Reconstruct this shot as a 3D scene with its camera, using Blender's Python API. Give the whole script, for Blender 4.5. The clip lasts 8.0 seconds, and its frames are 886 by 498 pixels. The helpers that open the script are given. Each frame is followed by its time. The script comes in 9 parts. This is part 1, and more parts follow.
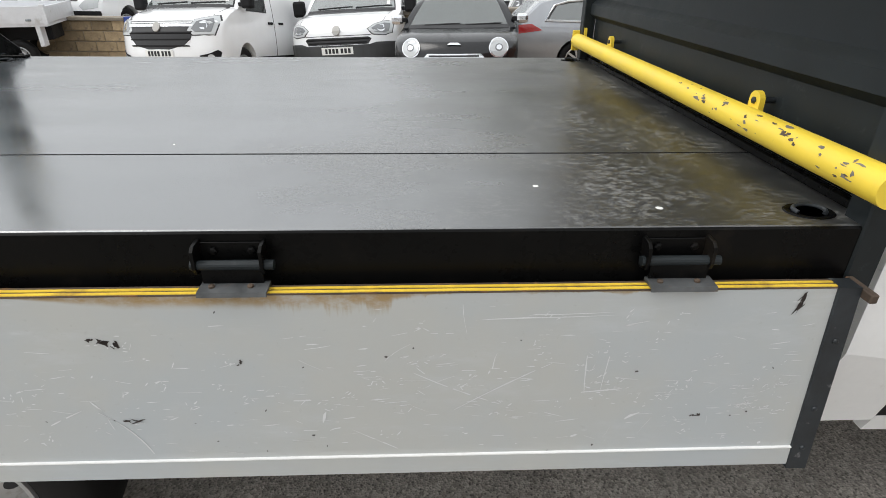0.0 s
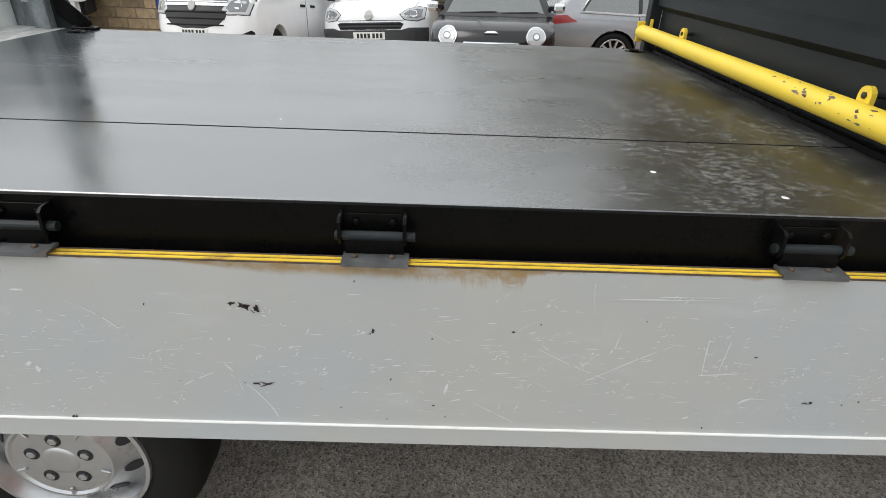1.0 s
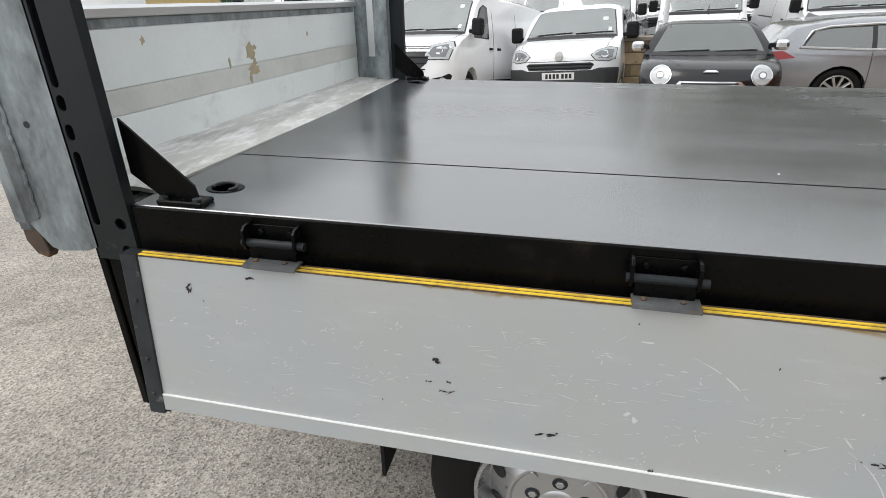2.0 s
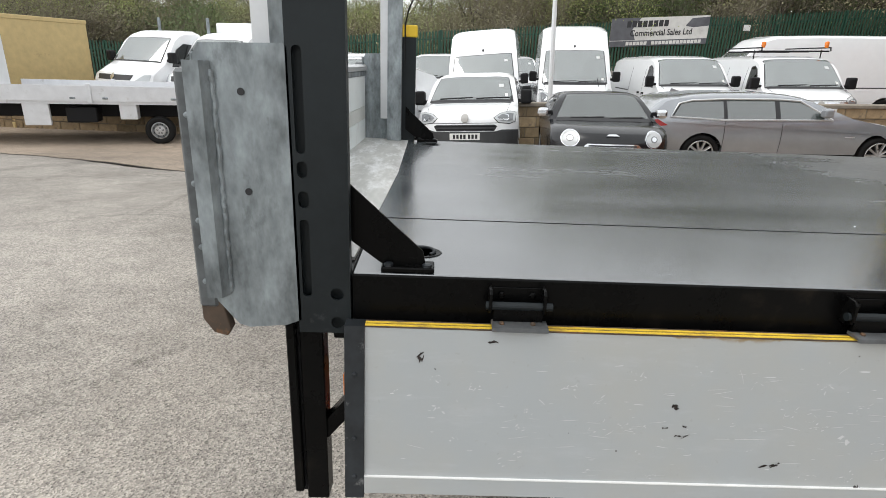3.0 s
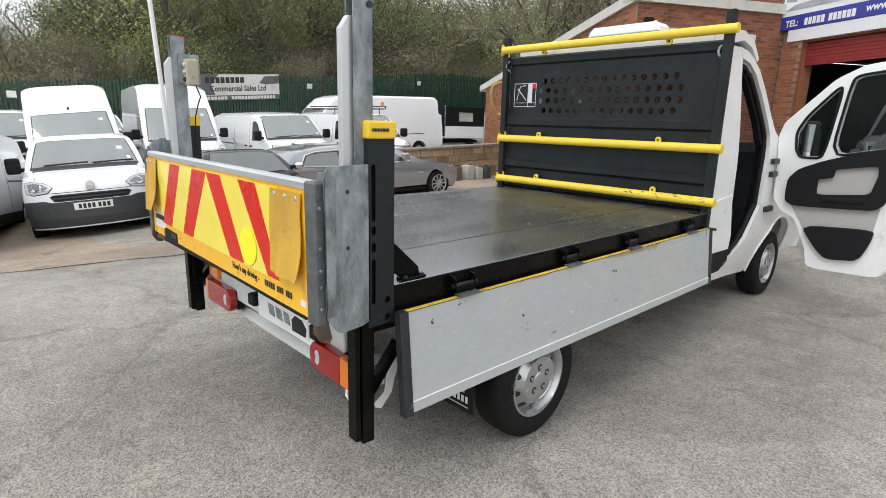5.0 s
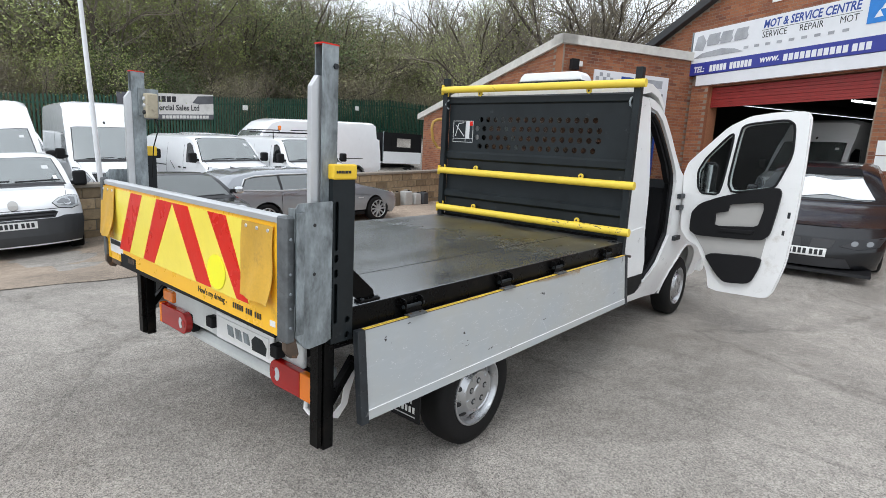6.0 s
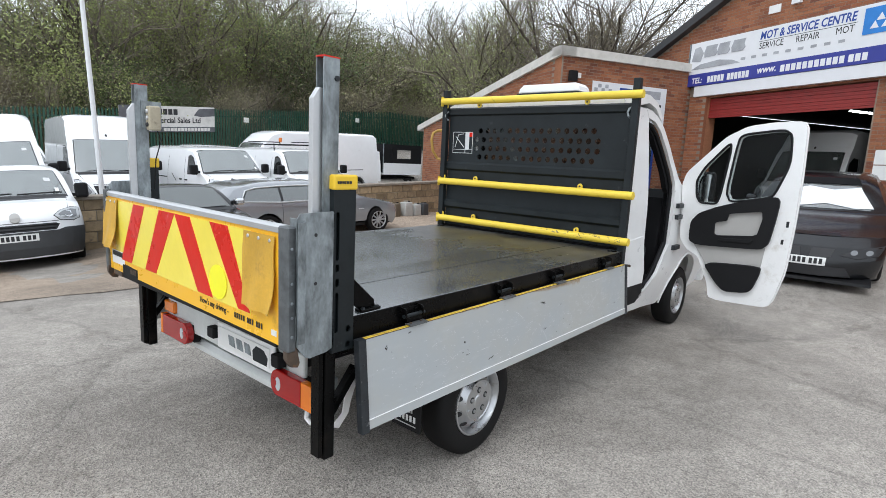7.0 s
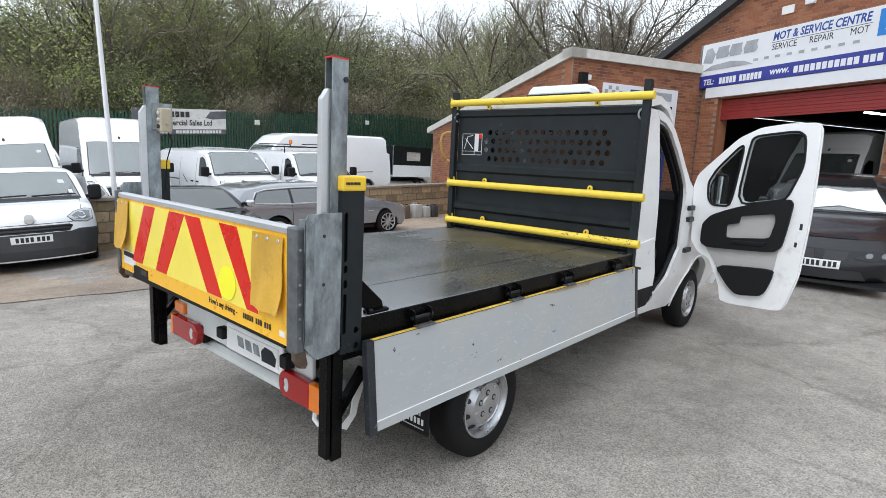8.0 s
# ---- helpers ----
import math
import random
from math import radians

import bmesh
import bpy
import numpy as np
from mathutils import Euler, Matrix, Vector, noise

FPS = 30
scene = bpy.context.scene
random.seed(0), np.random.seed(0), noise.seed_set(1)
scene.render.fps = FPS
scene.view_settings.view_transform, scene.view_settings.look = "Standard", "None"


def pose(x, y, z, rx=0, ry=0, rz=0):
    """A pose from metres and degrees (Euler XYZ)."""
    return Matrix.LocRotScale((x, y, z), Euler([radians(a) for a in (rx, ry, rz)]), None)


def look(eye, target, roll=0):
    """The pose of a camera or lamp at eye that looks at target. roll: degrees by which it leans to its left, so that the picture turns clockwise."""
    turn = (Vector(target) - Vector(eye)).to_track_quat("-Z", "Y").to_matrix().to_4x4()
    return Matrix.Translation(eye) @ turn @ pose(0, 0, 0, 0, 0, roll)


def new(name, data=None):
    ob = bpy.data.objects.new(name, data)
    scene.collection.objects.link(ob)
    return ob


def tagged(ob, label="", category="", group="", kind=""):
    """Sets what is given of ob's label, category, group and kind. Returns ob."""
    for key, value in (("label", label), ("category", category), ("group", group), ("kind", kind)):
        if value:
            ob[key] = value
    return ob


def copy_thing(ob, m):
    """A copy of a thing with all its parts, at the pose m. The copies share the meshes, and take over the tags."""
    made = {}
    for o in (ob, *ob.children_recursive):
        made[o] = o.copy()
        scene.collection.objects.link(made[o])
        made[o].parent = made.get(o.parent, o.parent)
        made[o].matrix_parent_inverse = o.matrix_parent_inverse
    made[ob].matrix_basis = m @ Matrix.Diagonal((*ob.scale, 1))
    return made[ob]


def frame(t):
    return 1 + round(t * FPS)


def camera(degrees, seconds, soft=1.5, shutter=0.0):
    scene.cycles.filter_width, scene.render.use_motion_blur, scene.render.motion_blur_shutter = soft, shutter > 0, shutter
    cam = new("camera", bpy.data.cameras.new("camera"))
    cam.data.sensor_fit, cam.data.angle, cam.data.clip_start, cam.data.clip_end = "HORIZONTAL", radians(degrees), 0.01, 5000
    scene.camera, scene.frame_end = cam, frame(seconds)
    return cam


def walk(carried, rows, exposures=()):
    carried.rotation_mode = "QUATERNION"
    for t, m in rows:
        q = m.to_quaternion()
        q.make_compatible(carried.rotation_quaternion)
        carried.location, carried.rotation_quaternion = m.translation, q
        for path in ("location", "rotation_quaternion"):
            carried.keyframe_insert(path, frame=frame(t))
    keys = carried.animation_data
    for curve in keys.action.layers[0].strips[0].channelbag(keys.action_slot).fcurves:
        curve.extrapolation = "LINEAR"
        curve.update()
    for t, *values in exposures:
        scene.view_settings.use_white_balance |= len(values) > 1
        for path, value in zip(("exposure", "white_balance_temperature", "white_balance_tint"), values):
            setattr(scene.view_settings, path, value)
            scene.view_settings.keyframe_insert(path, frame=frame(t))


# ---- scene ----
cam = camera(78.3, 8.0, 0.85)
PATH = [
    (0, (0.043, 0.18, 1.504), (0.113, 1.953, 0.582), 0.5),
    (0.5, (0.057, 0.183, 1.484), (0.11, 1.915, 0.485), 0.8),
    (1, (-0.194, 0.152, 1.488), (-0.16, 1.909, 0.533), 2.3),
    (1.2, (-0.382, 0.099, 1.505), (-0.416, 1.875, 0.585), 2.3),
    (1.5, (-0.679, 0.043, 1.517), (-0.888, 1.826, 0.635), 1.2),
    (1.7, (-0.877, 0.045, 1.503), (-1.206, 1.821, 0.644), 0.2),
    (2, (-1.166, 0.082, 1.514), (-1.581, 1.845, 0.665), -0.7),
    (2.2, (-1.315, 0.072, 1.517), (-1.737, 1.838, 0.677), 0.1),
    (3.3, (-2.21, -0.111, 1.563), (-1.925, 1.771, 0.952), 2.9),
    (3.5, (-2.355, -0.161, 1.595), (-1.913, 1.696, 0.999), 3.5),
    (4, (-2.753, -0.336, 1.65), (-1.842, 1.359, 1.104), 4.0),
    (4.2, (-2.904, -0.368, 1.661), (-1.868, 1.261, 1.135), 3.2),
    (4.5, (-3.102, -0.36, 1.657), (-1.939, 1.186, 1.148), 2.1),
    (5, (-3.413, -0.54, 1.706), (-2.078, 0.878, 1.251), 1.5),
    (5.2, (-3.526, -0.614, 1.746), (-2.129, 0.746, 1.298), 2.4),
    (6.3, (-3.695, -0.723, 1.789), (-2.179, 0.536, 1.447), 2.7),
    (6.5, (-3.7, -0.727, 1.788), (-2.186, 0.536, 1.451), 2.4),
    (7, (-3.701, -0.732, 1.784), (-2.19, 0.539, 1.462), 2.8),
    (7.5, (-3.697, -0.728, 1.779), (-2.215, 0.579, 1.466), 2.8),
    (8, (-3.691, -0.729, 1.78), (-2.202, 0.569, 1.464), 2.8),
]
walk(cam, [(t, look(eye, target, roll)) for t, eye, target, roll in PATH], [(0.0, 0.0, 6500, 10), (4.5, 0.0, 6500, 10), (5.2, -0.02, 6250, 10), (6.5, -0.03, 6050, 10), (8.0, -0.03, 6000, 10)])
# the walk of the camera is above; light and exposure
world = bpy.data.worlds.new("sky")
scene.world = world
world.use_nodes = True
wn = world.node_tree.nodes
sky = wn.new("ShaderNodeTexSky")
sky.sky_type = "NISHITA"
sky.sun_disc = False
sky.sun_elevation, sky.sun_rotation = radians(55), radians(260)
sky.air_density, sky.dust_density, sky.ozone_density = 1.0, 4.0, 1.0
cloud = wn.new("ShaderNodeHueSaturation")
cloud.inputs["Saturation"].default_value = 0.18
world.node_tree.links.new(sky.outputs[0], cloud.inputs["Color"])
deck_of_cloud = wn.new("ShaderNodeMixRGB")
deck_of_cloud.inputs[0].default_value, deck_of_cloud.inputs[2].default_value = 0.7, (10.6, 10.9, 11.1, 1.0)
world.node_tree.links.new(cloud.outputs[0], deck_of_cloud.inputs[1])
world.node_tree.links.new(deck_of_cloud.outputs[0], wn["Background"].inputs["Color"])
wn["Background"].inputs["Strength"].default_value = 0.15
sun = new("sun", bpy.data.lights.new("sun", "SUN"))
sun.data.energy, sun.data.angle, sun.data.color = 0.9, radians(30), (1.0, 0.97, 0.92)
sun.matrix_world = look((-8, -1.5, 12), (0, 0, 0))
scene.view_settings.exposure = 0.0


# ---- materials ----
def rgba(c):
    return (c[0], c[1], c[2], 1.0)


def mat(name, col, rough=0.5, metal=0.0, var=0.12, scale=6.0, fine=60.0, bump=0.05, dirt=None, dirt_amount=0.0, dirt_scale=3.0, coat=0.0, stretch=(1, 1, 1), rough_var=0.15, spec=0.5):
    """Paint, metal or rubber with broad and fine variation, optional dirt patches and a fine relief."""
    m = bpy.data.materials.new(name)
    m.use_nodes = True
    nt = m.node_tree
    b = nt.nodes["Principled BSDF"]
    tc = nt.nodes.new("ShaderNodeTexCoord")
    mp = nt.nodes.new("ShaderNodeMapping")
    mp.inputs["Scale"].default_value = stretch
    nt.links.new(tc.outputs["Object"], mp.inputs["Vector"])
    big = nt.nodes.new("ShaderNodeTexNoise")
    big.inputs["Scale"].default_value, big.inputs["Detail"].default_value = scale, 5
    small = nt.nodes.new("ShaderNodeTexNoise")
    small.inputs["Scale"].default_value, small.inputs["Detail"].default_value = fine, 3
    for n in (big, small):
        nt.links.new(mp.outputs[0], n.inputs["Vector"])
    add = nt.nodes.new("ShaderNodeMath")
    add.operation = "MULTIPLY_ADD"
    add.inputs[1].default_value = 0.35
    nt.links.new(small.outputs["Fac"], add.inputs[0])
    nt.links.new(big.outputs["Fac"], add.inputs[2])
    ramp = nt.nodes.new("ShaderNodeValToRGB")
    lo, hi = [max(0.0, v * (1 - var)) for v in col], [min(1.0, v * (1 + var)) for v in col]
    ramp.color_ramp.elements[0].position, ramp.color_ramp.elements[0].color = 0.42, rgba(lo)
    ramp.color_ramp.elements[1].position, ramp.color_ramp.elements[1].color = 0.95, rgba(hi)
    nt.links.new(add.outputs[0], ramp.inputs[0])
    out = ramp.outputs[0]
    if dirt:
        dn = nt.nodes.new("ShaderNodeTexNoise")
        dn.inputs["Scale"].default_value, dn.inputs["Detail"].default_value, dn.inputs["Roughness"].default_value = dirt_scale, 9, 0.68
        nt.links.new(mp.outputs[0], dn.inputs["Vector"])
        dr = nt.nodes.new("ShaderNodeValToRGB")
        dr.color_ramp.elements[0].position, dr.color_ramp.elements[1].position = 0.66 - 0.25 * dirt_amount, 0.74
        nt.links.new(dn.outputs["Fac"], dr.inputs[0])
        mx = nt.nodes.new("ShaderNodeMixRGB")
        mx.inputs[2].default_value = rgba(dirt)
        nt.links.new(dr.outputs[0], mx.inputs[0])
        nt.links.new(out, mx.inputs[1])
        out = mx.outputs[0]
    nt.links.new(out, b.inputs["Base Color"])
    b.inputs["Metallic"].default_value = metal
    b.inputs["Specular IOR Level"].default_value = spec
    rr = nt.nodes.new("ShaderNodeMapRange")
    rr.inputs["To Min"].default_value, rr.inputs["To Max"].default_value = max(0.02, rough - rough_var), min(1.0, rough + rough_var)
    nt.links.new(add.outputs[0], rr.inputs["Value"])
    nt.links.new(rr.outputs[0], b.inputs["Roughness"])
    b.inputs["Coat Weight"].default_value = coat
    b.inputs["Coat Roughness"].default_value = 0.06
    if bump:
        bp = nt.nodes.new("ShaderNodeBump")
        bp.inputs["Strength"].default_value, bp.inputs["Distance"].default_value = bump, 0.01
        nt.links.new(add.outputs[0], bp.inputs["Height"])
        nt.links.new(bp.outputs[0], b.inputs["Normal"])
    return m


def glass_mat(name, tint=(0.55, 0.62, 0.62), through_it=0.35, body=0.06, ior=1.5):
    """Dark vehicle glass: a clear pane mixed with a glossy, tinted body."""
    m = bpy.data.materials.new(name)
    m.use_nodes = True
    nt = m.node_tree
    b = nt.nodes["Principled BSDF"]
    b.inputs["Base Color"].default_value = rgba([t * body for t in tint])
    b.inputs["Roughness"].default_value = 0.04
    b.inputs["IOR"].default_value = ior
    clear = nt.nodes.new("ShaderNodeBsdfTransparent")
    clear.inputs[0].default_value = rgba(tint)
    mx = nt.nodes.new("ShaderNodeMixShader")
    mx.inputs[0].default_value = through_it
    nt.links.new(b.outputs[0], mx.inputs[1])
    nt.links.new(clear.outputs[0], mx.inputs[2])
    nt.links.new(mx.outputs[0], nt.nodes["Material Output"].inputs["Surface"])
    return m


def lamp_mat(name, col, rough=0.08):
    m = bpy.data.materials.new(name)
    m.use_nodes = True
    b = m.node_tree.nodes["Principled BSDF"]
    b.inputs["Base Color"].default_value = rgba(col)
    b.inputs["Roughness"].default_value = rough
    b.inputs["Coat Weight"].default_value = 0.4
    return m


WHITE = mat("van_white_paint", (0.86, 0.87, 0.88), 0.16, rough_var=0.06, var=0.02, coat=0.7, bump=0.0, dirt=(0.62, 0.6, 0.57), dirt_amount=0.05, dirt_scale=1.3)
CABWHITE = mat("cab_white_paint", (0.84, 0.84, 0.83), 0.28, var=0.04, coat=0.4, bump=0.01, dirt=(0.6, 0.57, 0.52), dirt_amount=0.15, dirt_scale=2.0)
BLACKPLASTIC = mat("black_plastic", (0.006, 0.006, 0.007), 0.6, var=0.3, bump=0.05, spec=0.28)
GREYPLASTIC = mat("grey_trim", (0.42, 0.41, 0.39), 0.75, var=0.08, fine=300, bump=0.1)
GLASS = glass_mat("dark_glass", (0.78, 0.86, 0.84), 0.36, 0.2, 4.2)
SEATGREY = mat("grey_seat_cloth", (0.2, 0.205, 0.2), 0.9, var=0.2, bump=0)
# lining and dashboard coloured lighter to make up for light lost behind the glass
CABINGREY = mat("brightened_cabin_lining", (0.62, 0.64, 0.625), 0.9, var=0.2, scale=3.0, fine=14, bump=0)
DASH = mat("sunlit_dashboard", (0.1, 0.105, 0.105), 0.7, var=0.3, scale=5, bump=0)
TYRE = mat("tyre_rubber", (0.008, 0.0078, 0.0078), 0.62, var=0.3, fine=120, bump=0.1, spec=0.22)
RIM = mat("silver_wheel_paint", (0.52, 0.53, 0.54), 0.26, metal=0.85, var=0.1, dirt=(0.25, 0.22, 0.19), dirt_amount=0.2, dirt_scale=8)
CHROME = mat("chrome", (0.75, 0.76, 0.78), 0.12, metal=1.0, var=0.03, bump=0)
HEADLAMP = lamp_mat("headlamp_lens", (0.52, 0.54, 0.55))
LAMPGREY = lamp_mat("lamp_bowl", (0.2, 0.21, 0.22), 0.15)
REDLAMP = lamp_mat("red_lens", (0.33, 0.004, 0.004), 0.12)
AMBERLAMP = lamp_mat("amber_lens", (0.8, 0.2, 0.01), 0.15)
PLATEWHITE = mat("plate_white", (0.78, 0.78, 0.76), 0.35, var=0.05, bump=0)
INK = mat("black_ink", (0.02, 0.02, 0.022), 0.5, var=0.1, bump=0)
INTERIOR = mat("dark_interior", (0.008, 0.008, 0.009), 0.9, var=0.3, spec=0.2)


def asphalt_mat(name, base, tint, crack=0.0, wet=0.0):
    """Worn tarmac: pale stones in dark binder, broad stains, faint cracks."""
    m = bpy.data.materials.new(name)
    m.use_nodes = True
    nt = m.node_tree
    b = nt.nodes["Principled BSDF"]
    tc = nt.nodes.new("ShaderNodeTexCoord")
    def noise_tex(scale, detail=6, rough=0.6):
        n = nt.nodes.new("ShaderNodeTexNoise")
        n.inputs["Scale"].default_value, n.inputs["Detail"].default_value, n.inputs["Roughness"].default_value = scale, detail, rough
        nt.links.new(tc.outputs["Object"], n.inputs["Vector"])
        return n
    stone = nt.nodes.new("ShaderNodeTexVoronoi")
    stone.inputs["Scale"].default_value = 130
    nt.links.new(tc.outputs["Object"], stone.inputs["Vector"])
    sr = nt.nodes.new("ShaderNodeValToRGB")
    sr.color_ramp.elements[0].position, sr.color_ramp.elements[0].color = 0.1, rgba([v * 0.5 for v in base])
    sr.color_ramp.elements[1].position, sr.color_ramp.elements[1].color = 0.9, rgba([v * 1.42 for v in base])
    nt.links.new(stone.outputs["Color"], sr.inputs[0])
    broad = noise_tex(0.45, 8, 0.65)
    br = nt.nodes.new("ShaderNodeValToRGB")
    br.color_ramp.elements[0].position, br.color_ramp.elements[0].color = 0.36, rgba((0.66, 0.64, 0.62))
    br.color_ramp.elements[1].position, br.color_ramp.elements[1].color = 0.6, rgba(tint)
    nt.links.new(broad.outputs["Fac"], br.inputs[0])
    mul = nt.nodes.new("ShaderNodeMixRGB")
    mul.blend_type, mul.inputs[0].default_value = "MULTIPLY", 1.0
    nt.links.new(sr.outputs[0], mul.inputs[1])
    nt.links.new(br.outputs[0], mul.inputs[2])
    mid = noise_tex(5.0, 8, 0.7)
    mr = nt.nodes.new("ShaderNodeValToRGB")
    mr.color_ramp.elements[0].position, mr.color_ramp.elements[0].color = 0.3, rgba([0.8] * 3)
    mr.color_ramp.elements[1].position, mr.color_ramp.elements[1].color = 0.7, rgba([1.12] * 3)
    nt.links.new(mid.outputs["Fac"], mr.inputs[0])
    mul2 = nt.nodes.new("ShaderNodeMixRGB")
    mul2.blend_type, mul2.inputs[0].default_value = "MULTIPLY", 1.0
    nt.links.new(mul.outputs[0], mul2.inputs[1])
    nt.links.new(mr.outputs[0], mul2.inputs[2])
    # wandering cracks, and dark oily spots
    crk = nt.nodes.new("ShaderNodeTexVoronoi")
    crk.feature = "DISTANCE_TO_EDGE"
    crk.inputs["Scale"].default_value = 0.33
    warp = nt.nodes.new("ShaderNodeVectorMath")
    warp.operation = "MULTIPLY_ADD"
    warp.inputs[1].default_value = (0.7, 0.7, 0.0)
    nt.links.new(noise_tex(1.7, 8, 0.7).outputs["Color"], warp.inputs[0])
    nt.links.new(tc.outputs["Object"], warp.inputs[2])
    nt.links.new(warp.outputs[0], crk.inputs["Vector"])
    cr = nt.nodes.new("ShaderNodeValToRGB")
    cr.color_ramp.elements[0].position, cr.color_ramp.elements[0].color = 0.0, rgba([1 - crack] * 3)
    cr.color_ramp.elements[1].position, cr.color_ramp.elements[1].color = 0.012, rgba([1.0] * 3)
    nt.links.new(crk.outputs["Distance"], cr.inputs[0])
    spot = nt.nodes.new("ShaderNodeValToRGB")
    spot.color_ramp.elements[0].position, spot.color_ramp.elements[0].color = 0.27, rgba((0.62, 0.6, 0.58))
    spot.color_ramp.elements[1].position, spot.color_ramp.elements[1].color = 0.36, rgba([1.0] * 3)
    nt.links.new(noise_tex(2.2, 5, 0.55).outputs["Fac"], spot.inputs[0])
    # small dark stones and pits
    pit = nt.nodes.new("ShaderNodeTexVoronoi")
    pit.inputs["Scale"].default_value = 55
    nt.links.new(tc.outputs["Object"], pit.inputs["Vector"])
    pr = nt.nodes.new("ShaderNodeValToRGB")
    pr.color_ramp.elements[0].position, pr.color_ramp.elements[0].color = 0.14, rgba([0.36] * 3)
    pr.color_ramp.elements[1].position, pr.color_ramp.elements[1].color = 0.26, rgba([1.0] * 3)
    nt.links.new(pit.outputs["Distance"], pr.inputs[0])
    src = mul2.outputs[0]
    for extra in (cr, spot, pr):
        k = nt.nodes.new("ShaderNodeMixRGB")
        k.blend_type, k.inputs[0].default_value = "MULTIPLY", 1.0
        nt.links.new(src, k.inputs[1])
        nt.links.new(extra.outputs[0], k.inputs[2])
        src = k.outputs[0]
    nt.links.new(src, b.inputs["Base Color"])
    b.inputs["Roughness"].default_value = 0.85
    bp = nt.nodes.new("ShaderNodeBump")
    bp.inputs["Strength"].default_value, bp.inputs["Distance"].default_value = 0.5, 0.006
    nt.links.new(stone.outputs["Distance"], bp.inputs["Height"])
    nt.links.new(bp.outputs[0], b.inputs["Normal"])
    return m


ASPHALT = asphalt_mat("worn_asphalt", (0.352, 0.33, 0.298), (1.08, 1.06, 1.04), 0.25)
OLDCONCRETE = asphalt_mat("brown_gravelly_concrete", (0.36, 0.30, 0.24), (1.1, 1.05, 1.0))


# ---- mesh helpers ----
def part(name, bm, material, parent, label=""):
    """Link a bmesh as one mesh object under a thing or a part."""
    me = bpy.data.meshes.new(name)
    bmesh.ops.recalc_face_normals(bm, faces=bm.faces)
    bm.to_mesh(me)
    bm.free()
    me.materials.append(material)
    ob = new(name, me)
    ob.parent = parent
    if label:
        tagged(ob, label)
    return ob


def thing(name, label, category, at=(0, 0, 0), group="", kind=""):
    ob = new(name)
    ob.location = at
    ob.empty_display_size = 0.1
    return tagged(ob, label, category, group, kind)


def solid(name, bm, material, label="", category="", kind="", group=""):
    """A top-level thing of one mesh."""
    return tagged(part(name, bm, material, None), label, category, group, kind)


def smooth(ob, angle=35):
    ob.data.shade_smooth()
    ob.data.set_sharp_from_angle(angle=radians(angle))
    return ob


def box(bm, x0, x1, y0, y1, z0, z1, bevel=0.0, seg=1, m=None):
    r = bmesh.ops.create_cube(bm, size=1.0)
    vs = r["verts"]
    for v in vs:
        v.co = Vector((x0 + (v.co.x + 0.5) * (x1 - x0), y0 + (v.co.y + 0.5) * (y1 - y0), z0 + (v.co.z + 0.5) * (z1 - z0)))
    if m is not None:
        for v in vs:
            v.co = m @ v.co
    if bevel:
        es = list({e for v in vs for e in v.link_edges})
        bmesh.ops.bevel(bm, geom=es, offset=bevel, segments=seg, affect="EDGES", profile=0.5)
    return bm


def boxed(*a, **k):
    return box(bmesh.new(), *a, **k)


def prism(bm, pts, axis, a0, a1, bevel=0.0):
    """Extrude a polygon; its pairs are the two other axes in the order x, y, z."""
    def put(p, a):
        return {"x": (a, p[0], p[1]), "y": (p[0], a, p[1]), "z": (p[0], p[1], a)}[axis]
    lo = [bm.verts.new(put(p, a0)) for p in pts]
    hi = [bm.verts.new(put(p, a1)) for p in pts]
    n = len(pts)
    fs = [bm.faces.new(lo), bm.faces.new(hi[::-1])]
    for i in range(n):
        fs.append(bm.faces.new((lo[i], hi[i], hi[(i + 1) % n], lo[(i + 1) % n])))
    bmesh.ops.recalc_face_normals(bm, faces=fs)
    if bevel:
        es = list({e for f in fs[:2] for e in f.edges})
        bmesh.ops.bevel(bm, geom=es, offset=bevel, segments=2, affect="EDGES", profile=0.5)
    return bm


def prismed(*a, **k):
    return prism(bmesh.new(), *a, **k)


def tube(bm, pts, r, n=12, r2=None, caps=True):
    """A round bar along points, tapered from r to r2."""
    pts = [Vector(p) for p in pts]
    rings = []
    up = None
    for i, p in enumerate(pts):
        d = (pts[min(i + 1, len(pts) - 1)] - pts[max(i - 1, 0)]).normalized()
        if up is None:
            up = d.orthogonal().normalized()
        up = (up - d * up.dot(d)).normalized()
        side = d.cross(up)
        rad = r if r2 is None else r + (r2 - r) * i / (len(pts) - 1)
        rings.append([bm.verts.new(p + rad * (math.cos(2 * math.pi * k / n) * up + math.sin(2 * math.pi * k / n) * side)) for k in range(n)])
    for a, b in zip(rings, rings[1:]):
        for k in range(n):
            bm.faces.new((a[k], a[(k + 1) % n], b[(k + 1) % n], b[k]))
    if caps:
        bm.faces.new(rings[0][::-1])
        bm.faces.new(rings[-1])
    return bm


def tubed(*a, **k):
    return tube(bmesh.new(), *a, **k)


